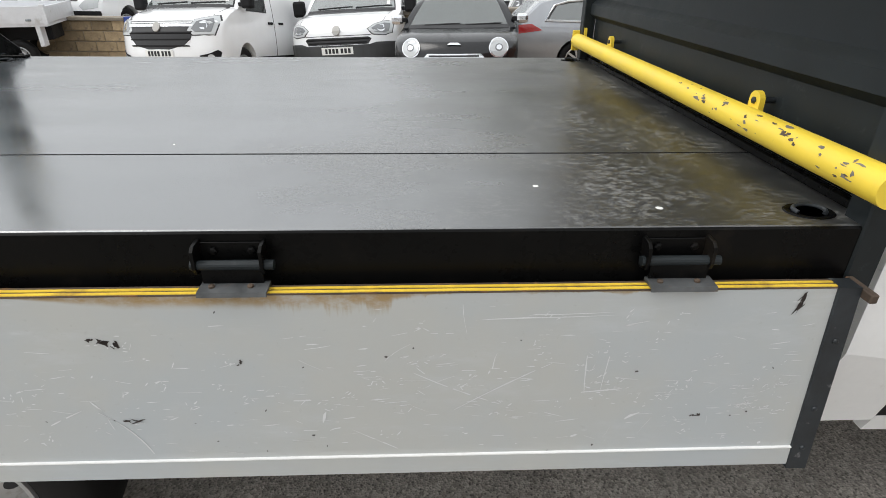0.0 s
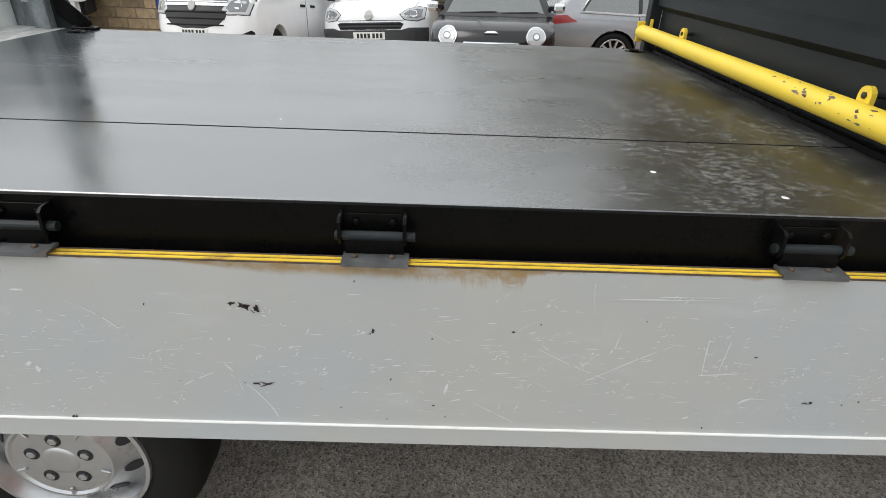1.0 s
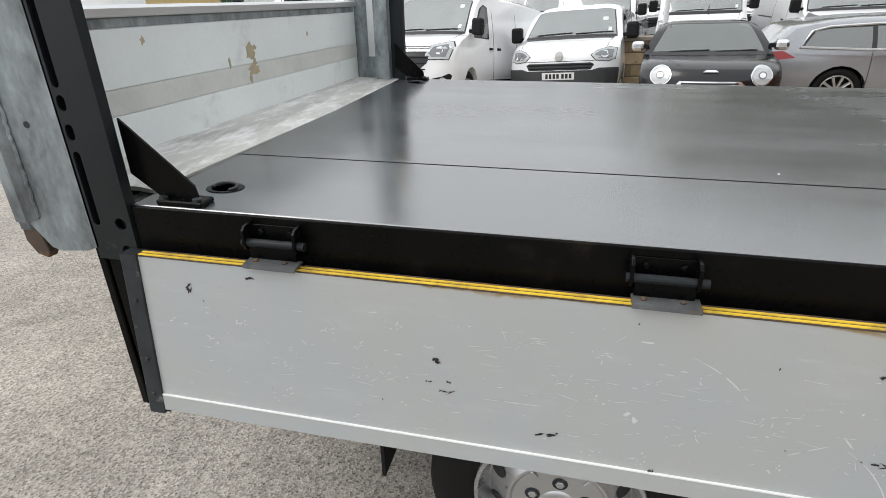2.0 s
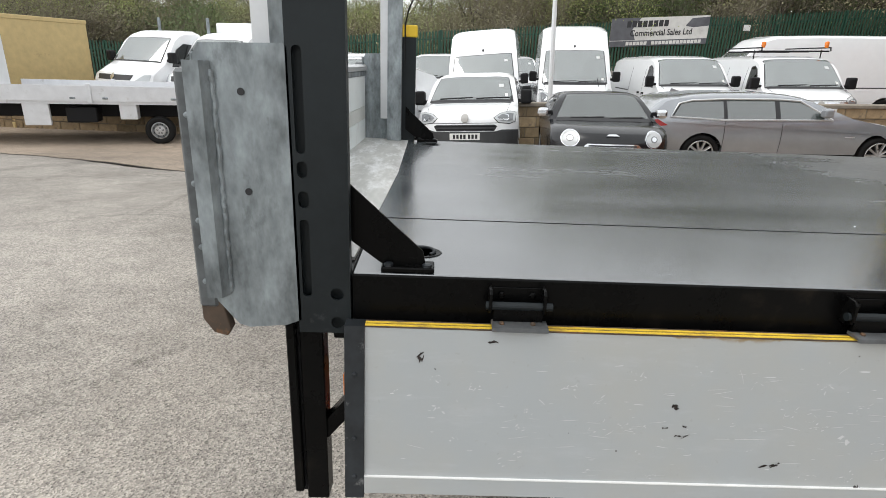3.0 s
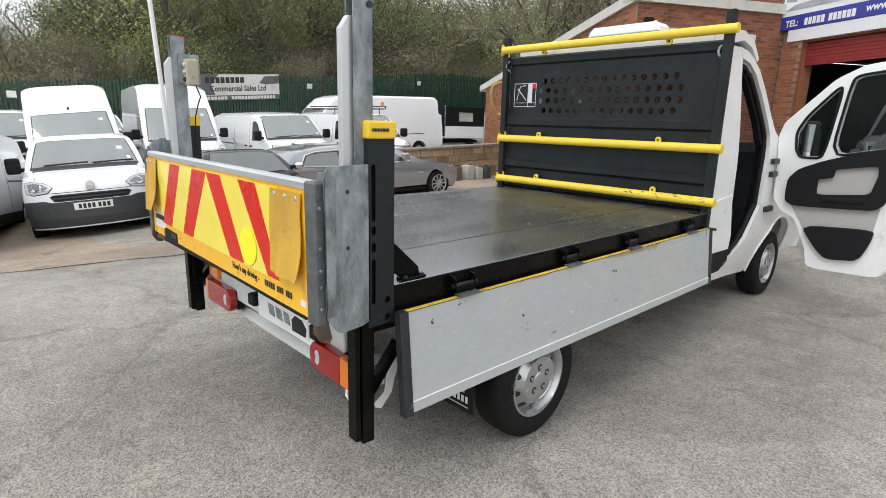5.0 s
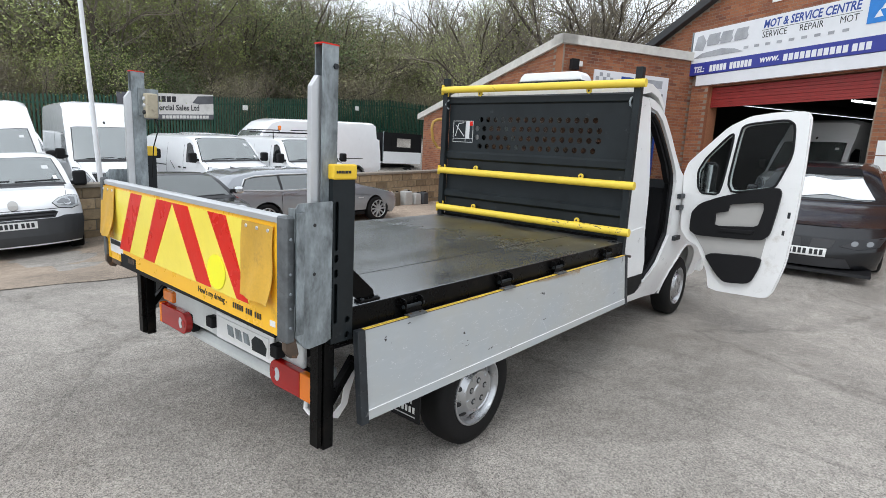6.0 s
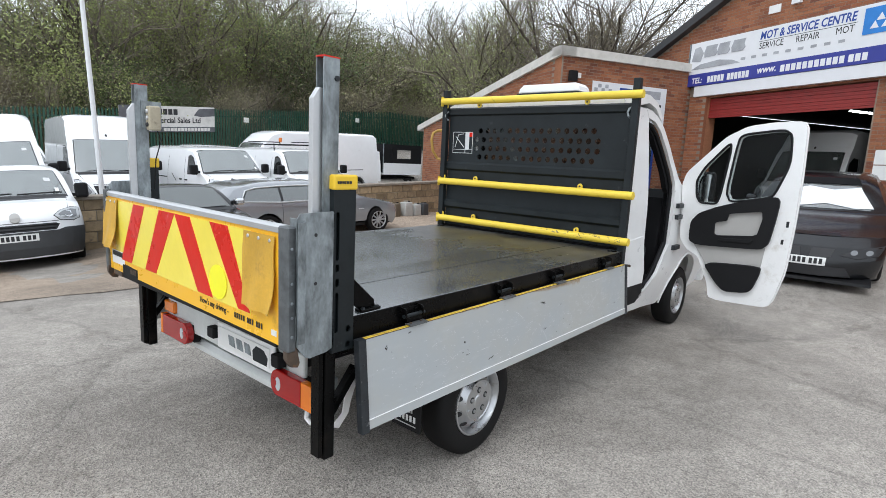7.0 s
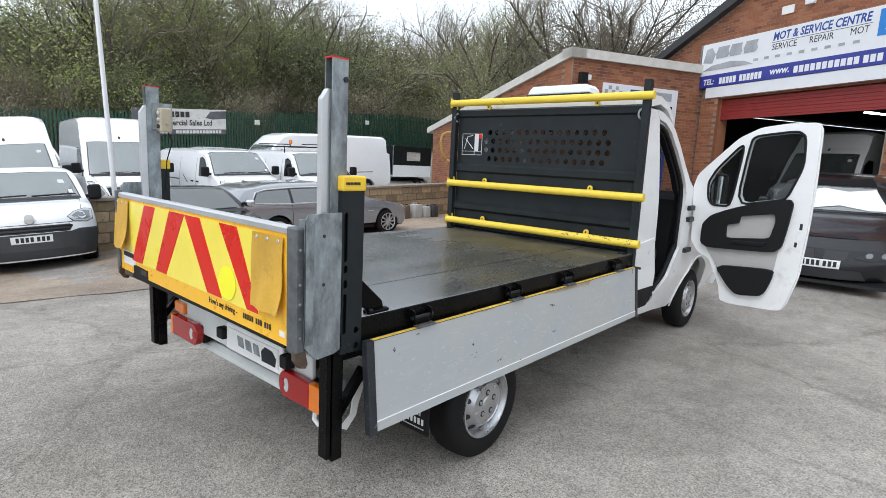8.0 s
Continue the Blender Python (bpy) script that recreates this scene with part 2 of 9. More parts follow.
def lathe(bm, prof, n=32, centre=(0, 0, 0), axis="y", ends="cap"):
    """Turn (radius, along) pairs round an axis through centre. ends: cap both, leave open, cap the last, or loop."""
    rings = []
    for r, a in prof:
        ring = []
        for k in range(n):
            c, s = r * math.cos(2 * math.pi * k / n), r * math.sin(2 * math.pi * k / n)
            p = {"y": (c, a, s), "z": (c, s, a), "x": (a, c, s)}[axis]
            ring.append(bm.verts.new(Vector(centre) + Vector(p)))
        rings.append(ring)
    if ends == "loop":
        rings.append(rings[0])
    for a, b in zip(rings, rings[1:]):
        for k in range(n):
            bm.faces.new((a[k], a[(k + 1) % n], b[(k + 1) % n], b[k]))
    if ends in ("cap", "last"):
        bm.faces.new(rings[-1])
    if ends == "cap":
        bm.faces.new(rings[0])
    return bm


def words(name, text, size, material, parent, m, squeeze=1.0, shear=0.0, bold=0.0, depth=0.001):
    """Built-in font turned into a mesh; it reads along m's x axis, with m's y axis up."""
    cu = bpy.data.curves.new(name, "FONT")
    cu.body, cu.size, cu.align_x, cu.align_y, cu.shear, cu.offset, cu.extrude = text, size, "LEFT", "CENTER", shear, bold, depth
    cu.resolution_u = 2
    tmp = bpy.data.objects.new("tmp", cu)
    me = bpy.data.meshes.new_from_object(tmp)
    bpy.data.objects.remove(tmp)
    bpy.data.curves.remove(cu)
    me.name = name
    me.transform(Matrix.Diagonal((squeeze, 1, 1, 1)))
    me.transform(m)
    me.materials.clear()
    me.materials.append(material)
    ob = new(name, me)
    ob.parent = parent
    return ob


def facing(origin, right, up):
    """A pose whose x axis is right and y axis is up, at origin."""
    r, u = Vector(right).normalized(), Vector(up).normalized()
    n = r.cross(u)
    return Matrix(((r.x, u.x, n.x, origin[0]), (r.y, u.y, n.y, origin[1]), (r.z, u.z, n.z, origin[2]), (0, 0, 0, 1)))


def bars(widths, gap, h, m, material, parent, name="character_bar"):
    """Plain bars in place of characters; a negative width is a space."""
    x = 0.0
    for w in widths:
        if w > 0:
            part(name, boxed(x, x + w, -h / 2, h / 2, 0, 0.002, m=m), material, parent)
        x += abs(w) + gap


def ground_z(x, y):
    """Level by the truck, rising to the workshop, falling gently towards the boundary wall, more so at the open end of the yard."""
    k = min(max(y - 5.0, 0.0), 6.0)
    xx = min(max(x, -4.0), 7.5)
    # a ramp up to the workshop door
    u, v = min(max((x - 2.9) / 5.0, 0.0), 1.0), min(max((7.0 - y) / 3.5, 0.0), 1.0)
    dip = 0.04 * min(max(y - 7.0, 0.0), 4.0) * min(max((0.8 - x) / 2.0, 0.0), 1.0) * min(max((x + 7.0) / 1.6, 0.0), 1.0)
    return -(0.045 - 0.006 * xx) * k - dip + 0.4 * u * u * (3 - 2 * u) * v * v * (3 - 2 * v)


def ground_pose(x, y, yaw):
    """A pose on the ground, tilted with it; yaw in degrees turns the thing's own front, +x."""
    e = 0.5
    n = Vector((-(ground_z(x + e, y) - ground_z(x - e, y)) / (2 * e), -(ground_z(x, y + e) - ground_z(x, y - e)) / (2 * e), 1)).normalized()
    f = Vector((math.cos(radians(yaw)), math.sin(radians(yaw)), 0))
    f = (f - n * f.dot(n)).normalized()
    s = n.cross(f)
    return Matrix(((f.x, s.x, n.x, x), (f.y, s.y, n.y, y), (f.z, s.z, n.z, ground_z(x, y)), (0, 0, 0, 1)))


# ---- ground ----
def grid_sheet(xs, ys, zf):
    bm = bmesh.new()
    vs = [[bm.verts.new((x, y, zf(x, y))) for y in ys] for x in xs]
    for i in range(len(xs) - 1):
        for j in range(len(ys) - 1):
            bm.faces.new((vs[i][j], vs[i + 1][j], vs[i + 1][j + 1], vs[i][j + 1]))
    return bm


def hill(x, y):
    """The yard, and the wooded bank behind the fence."""
    z = ground_z(x, y)
    if y > 27:
        z += 0.8 * min((y - 27) / 6, 1) + 0.11 * max(0, min(y - 30, 60))
    if y > 18:
        z += min((y - 18) / 8, 1) * (0.25 + 0.085 * min(max(x + 8, 0), 26))
    return z


xs = [-900, -300, -120, -60] + [-40 + 2 * i for i in range(21)] + [2.5 + 0.5 * i for i in range(14)] + [10 + 2 * i for i in range(21)] + [60, 90, 150, 300, 900]
ys = [-900, -300, -120, -60, -30, -15, -8, -4, 0, 2, 4, 5, 6, 7, 8, 9, 10, 10.5] + [11.5 + 1.5 * i for i in range(12)] + [30 + 3 * i for i in range(14)] + [90, 150, 400, 900]
ground = solid("ground", grid_sheet(xs, ys, hill), ASPHALT, "worn grey asphalt yard with pale stones and stains", "ground", "structure")


# ---- the dropside truck ----


def deck_mat():
    """Glossy black phenolic board: cloudy sheen, and a scuffed, dusty area with brown stains towards the headboard."""
    m = bpy.data.materials.new("deck_black")
    m.use_nodes = True
    nt = m.node_tree
    b = nt.nodes["Principled BSDF"]
    tc = nt.nodes.new("ShaderNodeTexCoord")
    sep = nt.nodes.new("ShaderNodeSeparateXYZ")
    nt.links.new(tc.outputs["Object"], sep.inputs[0])
    def tex(scale, detail, rough):
        n = nt.nodes.new("ShaderNodeTexNoise")
        n.inputs["Scale"].default_value, n.inputs["Detail"].default_value, n.inputs["Roughness"].default_value = scale, detail, rough
        nt.links.new(tc.outputs["Object"], n.inputs["Vector"])
        return n
    def ramp(src, a, b_, ca=(0, 0, 0), cb=(1, 1, 1)):
        r = nt.nodes.new("ShaderNodeValToRGB")
        r.color_ramp.elements[0].position, r.color_ramp.elements[0].color = a, rgba(ca)
        r.color_ramp.elements[1].position, r.color_ramp.elements[1].color = b_, rgba(cb)
        nt.links.new(src, r.inputs[0])
        return r.outputs[0]
    def math_(op, a, b_):
        n = nt.nodes.new("ShaderNodeMath")
        n.operation = op
        for k, v in enumerate((a, b_)):
            if isinstance(v, (int, float)):
                n.inputs[k].default_value = v
            else:
                nt.links.new(v, n.inputs[k])
        return n.outputs[0]
    def mix(f, a, c):
        n = nt.nodes.new("ShaderNodeMixRGB")
        nt.links.new(f, n.inputs[0])
        for k, v in ((1, a), (2, c)):
            if isinstance(v, tuple):
                n.inputs[k].default_value = rgba(v)
            else:
                nt.links.new(v, n.inputs[k])
        return n.outputs[0]
    cloudy = tex(1.5, 7, 0.62)
    spread = nt.nodes.new("ShaderNodeMapping")
    spread.inputs["Scale"].default_value = (0.55, 2.4, 1.0)
    nt.links.new(tc.outputs["Object"], spread.inputs["Vector"])
    nt.links.new(spread.outputs[0], cloudy.inputs["Vector"])
    wear_place = math_("ADD", sep.outputs["X"], math_("MULTIPLY", tex(1.1, 4, 0.6).outputs["Fac"], 1.4))
    wn2 = nt.nodes.new("ShaderNodeMapRange")
    wn2.inputs["From Min"].default_value, wn2.inputs["From Max"].default_value = 0.45, 1.15
    nt.links.new(wear_place, wn2.inputs["Value"])
    worn = wn2.outputs[0]
    rubbed = tex(58, 12, 0.85)
    along = nt.nodes.new("ShaderNodeMapping")
    along.inputs["Scale"].default_value = (0.8, 1.3, 1.0)
    nt.links.new(tc.outputs["Object"], along.inputs["Vector"])
    nt.links.new(along.outputs[0], rubbed.inputs["Vector"])
    scuffs = ramp(rubbed.outputs["Fac"], 0.49, 0.58)
    scuffs2 = ramp(tex(4.2, 8, 0.7).outputs["Fac"], 0.43, 0.60)
    chalk = math_("MULTIPLY", worn, math_("MULTIPLY", scuffs, scuffs2))
    col = mix(cloudy.outputs["Fac"], (0.032, 0.037, 0.041), (0.056, 0.064, 0.070))
    # worn end darkened in colour as well, for the headboard's dark reflection
    col = mix(math_("MULTIPLY", worn, 0.85), col, (0.011, 0.011, 0.0105))
    col = mix(math_("MULTIPLY", chalk, 0.42), col, (0.38, 0.38, 0.36))
    brown = math_("MULTIPLY", worn, ramp(tex(3.1, 5, 0.6).outputs["Fac"], 0.53, 0.66))
    col = mix(math_("MULTIPLY", brown, 0.16), col, (0.07, 0.052, 0.03))
    specks = ramp(tex(160, 2, 0.5).outputs["Fac"], 0.76, 0.79)
    col = mix(math_("MULTIPLY", specks, 0.6), col, (0.2, 0.2, 0.2))
    faint = math_("MULTIPLY", ramp(tex(11, 12, 0.85).outputs["Fac"], 0.56, 0.68), 0.4)
    col = mix(faint, col, (0.13, 0.135, 0.14))
    nt.links.new(col, b.inputs["Base Color"])
    rough = math_("ADD", math_("MULTIPLY", ramp(cloudy.outputs["Fac"], 0.3, 0.75), 0.15), 0.155)
    rough = math_("ADD", rough, math_("MULTIPLY", worn, 0.115))
    rough = math_("ADD", rough, math_("MULTIPLY", chalk, 0.3))
    nt.links.new(rough, b.inputs["Roughness"])
    nt.links.new(math_("SUBTRACT", 3.1, math_("MULTIPLY", worn, 1.0)), b.inputs["IOR"])
    bp = nt.nodes.new("ShaderNodeBump")
    bp.inputs["Strength"].default_value, bp.inputs["Distance"].default_value = 0.06, 0.004
    nt.links.new(tex(22, 8, 0.7).outputs["Fac"], bp.inputs["Height"])
    nt.links.new(bp.outputs[0], b.inputs["Normal"])
    return m


DECKBLACK = deck_mat()
FRAMEBLACK = mat("gloss_black_paint", (0.0035, 0.0035, 0.0035), 0.25, var=0.3, bump=0.02, rough_var=0.08, spec=0.1, dirt=(0.016, 0.013, 0.01), dirt_amount=0.3, dirt_scale=6)
ANTHRACITE = mat("anthracite_steel", (0.0125, 0.0165, 0.0185), 0.42, var=0.3, bump=0.04, spec=0.28, dirt=(0.05, 0.054, 0.058), dirt_amount=0.1, dirt_scale=9)
ALU = mat("aluminium", (0.62, 0.63, 0.64), 0.38, metal=0.75, var=0.08, stretch=(1, 0.2, 1), dirt=(0.75, 0.75, 0.74), dirt_amount=0.4, dirt_scale=5)
GALV = mat("galvanised_steel", (0.25, 0.28, 0.292), 0.48, metal=0.35, var=0.55, scale=13, fine=70, bump=0.06, dirt=(0.13, 0.145, 0.15), dirt_amount=0.4, dirt_scale=16, stretch=(1.3, 1.3, 0.6))
YELLOW = mat("yellow_bar_paint", (0.82, 0.60, 0.055), 0.38, var=0.06, bump=0.04, dirt=(0.05, 0.045, 0.03), dirt_amount=0.03, dirt_scale=9)
YELLOWEDGE = mat("yellow_tape", (0.82, 0.56, 0.05), 0.5, var=0.2, dirt=(0.3, 0.17, 0.05), dirt_amount=0.55, dirt_scale=9)
AMBERBOARD = mat("amber_yellow_film", (0.92, 0.5, 0.02), 0.26, var=0.05, scale=4, fine=20, bump=0.25, dirt=(0.6, 0.33, 0.03), dirt_amount=0.1, dirt_scale=4)
CHEVYELLOW = mat("fluorescent_yellow_film", (0.93, 0.77, 0.095), 0.2, var=0.04, scale=5, fine=22, bump=0.35, rough_var=0.06)
CHEVRED = mat("red_film", (0.66, 0.017, 0.006), 0.26, spec=0.3, var=0.08, scale=5, fine=22, bump=0.4, rough_var=0.08)
BRIGHTYELLOW = mat("bright_yellow_dot", (0.95, 0.9, 0.02), 0.35, var=0.03, bump=0)
CANVAS = mat("soiled_yellow_vinyl", (0.62, 0.36, 0.04), 0.5, var=0.2, scale=5, bump=0.3, dirt=(0.25, 0.14, 0.03), dirt_amount=0.3, dirt_scale=6)
RUSTY = mat("rusty_steel", (0.075, 0.052, 0.036), 0.7, var=0.4, scale=12, bump=0.2, dirt=(0.3, 0.13, 0.04), dirt_amount=0.5, dirt_scale=14)
STRAPSTEEL = mat("scuffed_dark_strip", (0.022, 0.026, 0.03), 0.4, metal=0.2, var=0.35, scale=15, bump=0.05, dirt=(0.25, 0.25, 0.25), dirt_amount=0.2, dirt_scale=18)
PLATFACE = mat("pale_alloy_face", (0.76, 0.815, 0.82), 0.42, metal=0.0, var=0.06, scale=3, bump=0.02, dirt=(0.6, 0.6, 0.6), dirt_amount=0.3, dirt_scale=5)
RESIDUE = mat("scuffed_alloy_residue", (0.48, 0.48, 0.46), 0.5, metal=0.2, var=0.25, scale=9, dirt=(0.86, 0.87, 0.88), dirt_amount=0.75, dirt_scale=15, stretch=(1.0, 0.3, 1))
DARKALLOY = mat("dull_dark_alloy", (0.13, 0.14, 0.145), 0.5, metal=0.4, var=0.35, scale=14, bump=0.05, dirt=(0.06, 0.055, 0.05), dirt_amount=0.35, dirt_scale=12)
HINGESTEEL = mat("worn_hinge_steel", (0.10, 0.105, 0.108), 0.5, metal=0.3, var=0.35, scale=25, bump=0.05, dirt=(0.16, 0.085, 0.04), dirt_amount=0.35, dirt_scale=30)
CHIPGREY = mat("worn_paint_grey", (0.16, 0.14, 0.12), 0.7, var=0.4, scale=40)
MARK = mat("bare_dark_chip", (0.035, 0.026, 0.023), 0.7, var=0.3)
SCRATCH = mat("pale_scratch", (0.63, 0.64, 0.64), 0.5, var=0.05)
RUSTSTAIN = mat("rust_stain", (0.40, 0.345, 0.235), 0.6, var=0.2, scale=20)

def dropside_mat():
    """Pale grey anodised sheet: warm mottling, faint cross-hatched rubbing, brown runs below the taped edge."""
    m = bpy.data.materials.new("pale_grey_sheet")
    m.use_nodes = True
    nt = m.node_tree
    b = nt.nodes["Principled BSDF"]
    tc = nt.nodes.new("ShaderNodeTexCoord")
    sep = nt.nodes.new("ShaderNodeSeparateXYZ")
    nt.links.new(tc.outputs["Object"], sep.inputs[0])
    def tex(scale, detail, rough, stretch=(1, 1, 1)):
        mp = nt.nodes.new("ShaderNodeMapping")
        mp.inputs["Scale"].default_value = stretch
        nt.links.new(tc.outputs["Object"], mp.inputs["Vector"])
        n = nt.nodes.new("ShaderNodeTexNoise")
        n.inputs["Scale"].default_value, n.inputs["Detail"].default_value, n.inputs["Roughness"].default_value = scale, detail, rough
        nt.links.new(mp.outputs[0], n.inputs["Vector"])
        return n.outputs["Fac"]
    def span(src, a, c, lo=0.0, hi=1.0):
        n = nt.nodes.new("ShaderNodeMapRange")
        n.interpolation_type = "SMOOTHSTEP"
        for k, v in zip(("From Min", "From Max", "To Min", "To Max"), (a, c, lo, hi)):
            n.inputs[k].default_value = v
        nt.links.new(src, n.inputs["Value"])
        return n.outputs[0]
    def calc(op, p, q):
        n = nt.nodes.new("ShaderNodeMath")
        n.operation = op
        for k, v in enumerate((p, q)):
            if isinstance(v, (int, float)):
                n.inputs[k].default_value = v
            else:
                nt.links.new(v, n.inputs[k])
        return n.outputs[0]
    def mix(f, p, q):
        n = nt.nodes.new("ShaderNodeMixRGB")
        nt.links.new(f, n.inputs[0])
        for k, v in ((1, p), (2, q)):
            if isinstance(v, tuple):
                n.inputs[k].default_value = rgba(v)
            else:
                nt.links.new(v, n.inputs[k])
        return n.outputs[0]
    col = mix(span(tex(2.2, 6, 0.6), 0.35, 0.65), (0.405, 0.43, 0.44), (0.43, 0.435, 0.415))
    col = mix(span(tex(7, 8, 0.7, (0.5, 1, 2.0)), 0.52, 0.72, 0.0, 0.35), col, (0.52, 0.545, 0.56))
    col = mix(span(tex(60, 6, 0.7, (0.25, 1, 3.0)), 0.6, 0.75, 0.0, 0.3), col, (0.56, 0.58, 0.59))
    col = mix(span(tex(75, 3, 0.6), 0.66, 0.74, 0.0, 0.35), col, (0.33, 0.33, 0.32))
    # brown runs: long where the tape has failed, short elsewhere
    x, z = sep.outputs["X"], sep.outputs["Z"]
    bad = calc("MULTIPLY", span(x, -0.75, -0.45), span(x, 0.1, -0.12))
    drip = calc("MULTIPLY", calc("MULTIPLY", span(tex(26, 4, 0.7, (1, 1, 0.05)), 0.44, 0.66), span(x, -0.3, -0.2)), span(x, 0.12, 0.02))
    depth = calc("ADD", calc("MULTIPLY", bad, 0.024), calc("MULTIPLY", drip, 0.026))
    depth = calc("ADD", depth, span(tex(3.4, 6, 0.7, (1, 1, 0.1)), 0.5, 0.72, 0.002, 0.015))
    below = calc("SUBTRACT", 0.972, z)
    near = span(calc("DIVIDE", below, depth), 1.15, 0.35)
    blotch = span(tex(30, 7, 0.75, (0.6, 1, 1)), 0.3, 0.62, 0.3, 0.95)
    col = mix(calc("MULTIPLY", near, blotch), col, (0.29, 0.19, 0.075))
    nt.links.new(col, b.inputs["Base Color"])
    nt.links.new(span(tex(9, 6, 0.7), 0.3, 0.7, 0.34, 0.5), b.inputs["Roughness"])
    bp = nt.nodes.new("ShaderNodeBump")
    bp.inputs["Strength"].default_value, bp.inputs["Distance"].default_value = 0.05, 0.003
    nt.links.new(tex(3.0, 4, 0.6), bp.inputs["Height"])
    nt.links.new(bp.outputs[0], b.inputs["Normal"])
    return m


FLAPGREY = dropside_mat()


def panel_with_holes(outer, holes, a0, a1, axis="x"):
    """A sheet square to an axis, with openings cut through it; its pairs are the two other axes in order."""
    bm = bmesh.new()
    edges = []
    for loop in [outer] + list(holes):
        vs = [bm.verts.new((0, u, v)) for u, v in loop]
        for i in range(len(vs)):
            edges.append(bm.edges.new((vs[i], vs[(i + 1) % len(vs)])))
    bmesh.ops.triangle_fill(bm, edges=edges, use_beauty=True, use_dissolve=False)
    def inside(p, loop):
        c = False
        for i in range(len(loop)):
            (ua, va), (ub, vb) = loop[i], loop[i - 1]
            if (va > p[1]) != (vb > p[1]) and p[0] < (ub - ua) * (p[1] - va) / (vb - va) + ua:
                c = not c
        return c
    bad = []
    for f in bm.faces:
        c = f.calc_center_median()
        if any(inside((c.y, c.z), h) for h in holes) or not inside((c.y, c.z), outer):
            bad.append(f)
    bmesh.ops.delete(bm, geom=bad, context="FACES")
    ext = bmesh.ops.extrude_face_region(bm, geom=bm.faces[:])
    far_side = {v for v in ext["geom"] if isinstance(v, bmesh.types.BMVert)}
    for v in bm.verts:
        a, (u, w) = (a1 if v in far_side else a0), v.co.yz
        v.co = {"x": (a, u, w), "y": (u, a, w), "z": (u, w, a)}[axis]
    return bm


def rounded(u0, u1, v0, v1, n=5):
    """An upright slot with round ends."""
    r = (u1 - u0) / 2
    c = (u0 + u1) / 2
    return [(c + r * math.cos(math.pi * k / n), v1 - r + r * math.sin(math.pi * k / n)) for k in range(n + 1)] + [(c + r * math.cos(math.pi + math.pi * k / n), v0 + r + r * math.sin(math.pi + math.pi * k / n)) for k in range(n + 1)]


X0, X1 = -2.15, 0.90          # deck, rear and front
YN, YF = 1.08, 3.205          # deck, near and far side
ZD = 1.076                    # deck surface

truck = thing("dropside_truck", "white dropside truck with a black deck and open driver door", "truck", (0, 0, 0))

# deck boards
bm = bmesh.new()
box(bm, X0, X1, YN + 0.0062, 1.534, ZD - 0.018, ZD, 0.002)
part("deck_board", bm, DECKBLACK, truck, "glossy black deck board")
bm = bmesh.new()
box(bm, X0, X1, 1.540, YF - 0.0062, ZD - 0.018, ZD, 0.002)
part("deck_board", bm, DECKBLACK, truck, "glossy black deck board")
# side rails
for y0, y1, outer in ((YN, YN + 0.06, -1), (YF - 0.06, YF, 1)):
    yo = y0 if outer < 0 else y1
    yi = y1 if outer < 0 else y0
    rail = prismed([(yo, 0.935), (yo, ZD - 0.005), (yo - outer * 0.003, ZD - 0.002), (yo - outer * 0.005, ZD - 0.002), (yo - outer * 0.006, ZD - 0.019), (yi, ZD - 0.019), (yi, 0.92), (yo - outer * 0.01, 0.92)], "x", X0, X1)
    part("side_rail", rail, FRAMEBLACK, truck, "gloss black side rail")
part("front_rail", boxed(X1, X1 + 0.02, YN, YF, 0.92, ZD + 0.02, 0.004), FRAMEBLACK, truck)
part("rear_rail", boxed(X0 - 0.05, X0, YN + 0.02, YF - 0.02, 0.9, ZD - 0.002, 0.004), FRAMEBLACK, truck)
for y in (1.72, 2.5):
    part("chassis_rail", boxed(-2.1, 1.0, y - 0.035, y + 0.035, 0.6, 0.86, 0.008), BLACKPLASTIC, truck)
for i in range(6):
    x = -1.95 + 0.52 * i
    part("crossmember", boxed(x - 0.03, x + 0.03, YN + 0.08, YF - 0.08, 0.86, 1.05, 0.004), BLACKPLASTIC, truck)


def lashing_ring(x, y, parent):
    bm = lathe(bmesh.new(), [(0.040, ZD + 0.0004), (0.038, ZD + 0.0022), (0.030, ZD + 0.0018), (0.027, ZD + 0.0006)], 28, (x, y, 0), "z")
    for v in bm.verts:
        v.co.x = x + (v.co.x - x) * 1.25
    p = part("lashing_ring", bm, FRAMEBLACK, parent, "black lashing ring sunk in the deck")
    cup = lathe(bmesh.new(), [(0.028, ZD + 0.0006), (0.02, ZD + 0.0005), (0.001, ZD + 0.0004)], 24, (x, y, 0), "z")
    part("cup", cup, INTERIOR, p)
    ringpts = [(x + 0.031 * math.cos(a), y + 0.022 * math.sin(a), ZD + 0.004 + 0.003 * math.sin(a)) for a in [radians(-50 + 15 * i) for i in range(18)]]
    part("ring", tubed(ringpts, 0.0045, 8), STRAPSTEEL, p)


for x, y, w in ((0.517, 1.173, 0.008), (0.29, 1.30, 0.007), (-0.62, 1.62, 0.003)):
    part("paint_spot", lathe(bmesh.new(), [(w, ZD), (w * 0.7, ZD + 0.0008)], 8, (x, y, 0), "z"), PLATEWHITE, truck)
part("board_seam", boxed(X0, X1, 1.5342, 1.5398, ZD - 0.012, ZD + 0.0006), INTERIOR, truck)


for x, y in ((-2.0, 1.235), (0.81, 1.15), (-2.0, 3.05), (0.81, 3.11)):
    lashing_ring(x, y, truck)


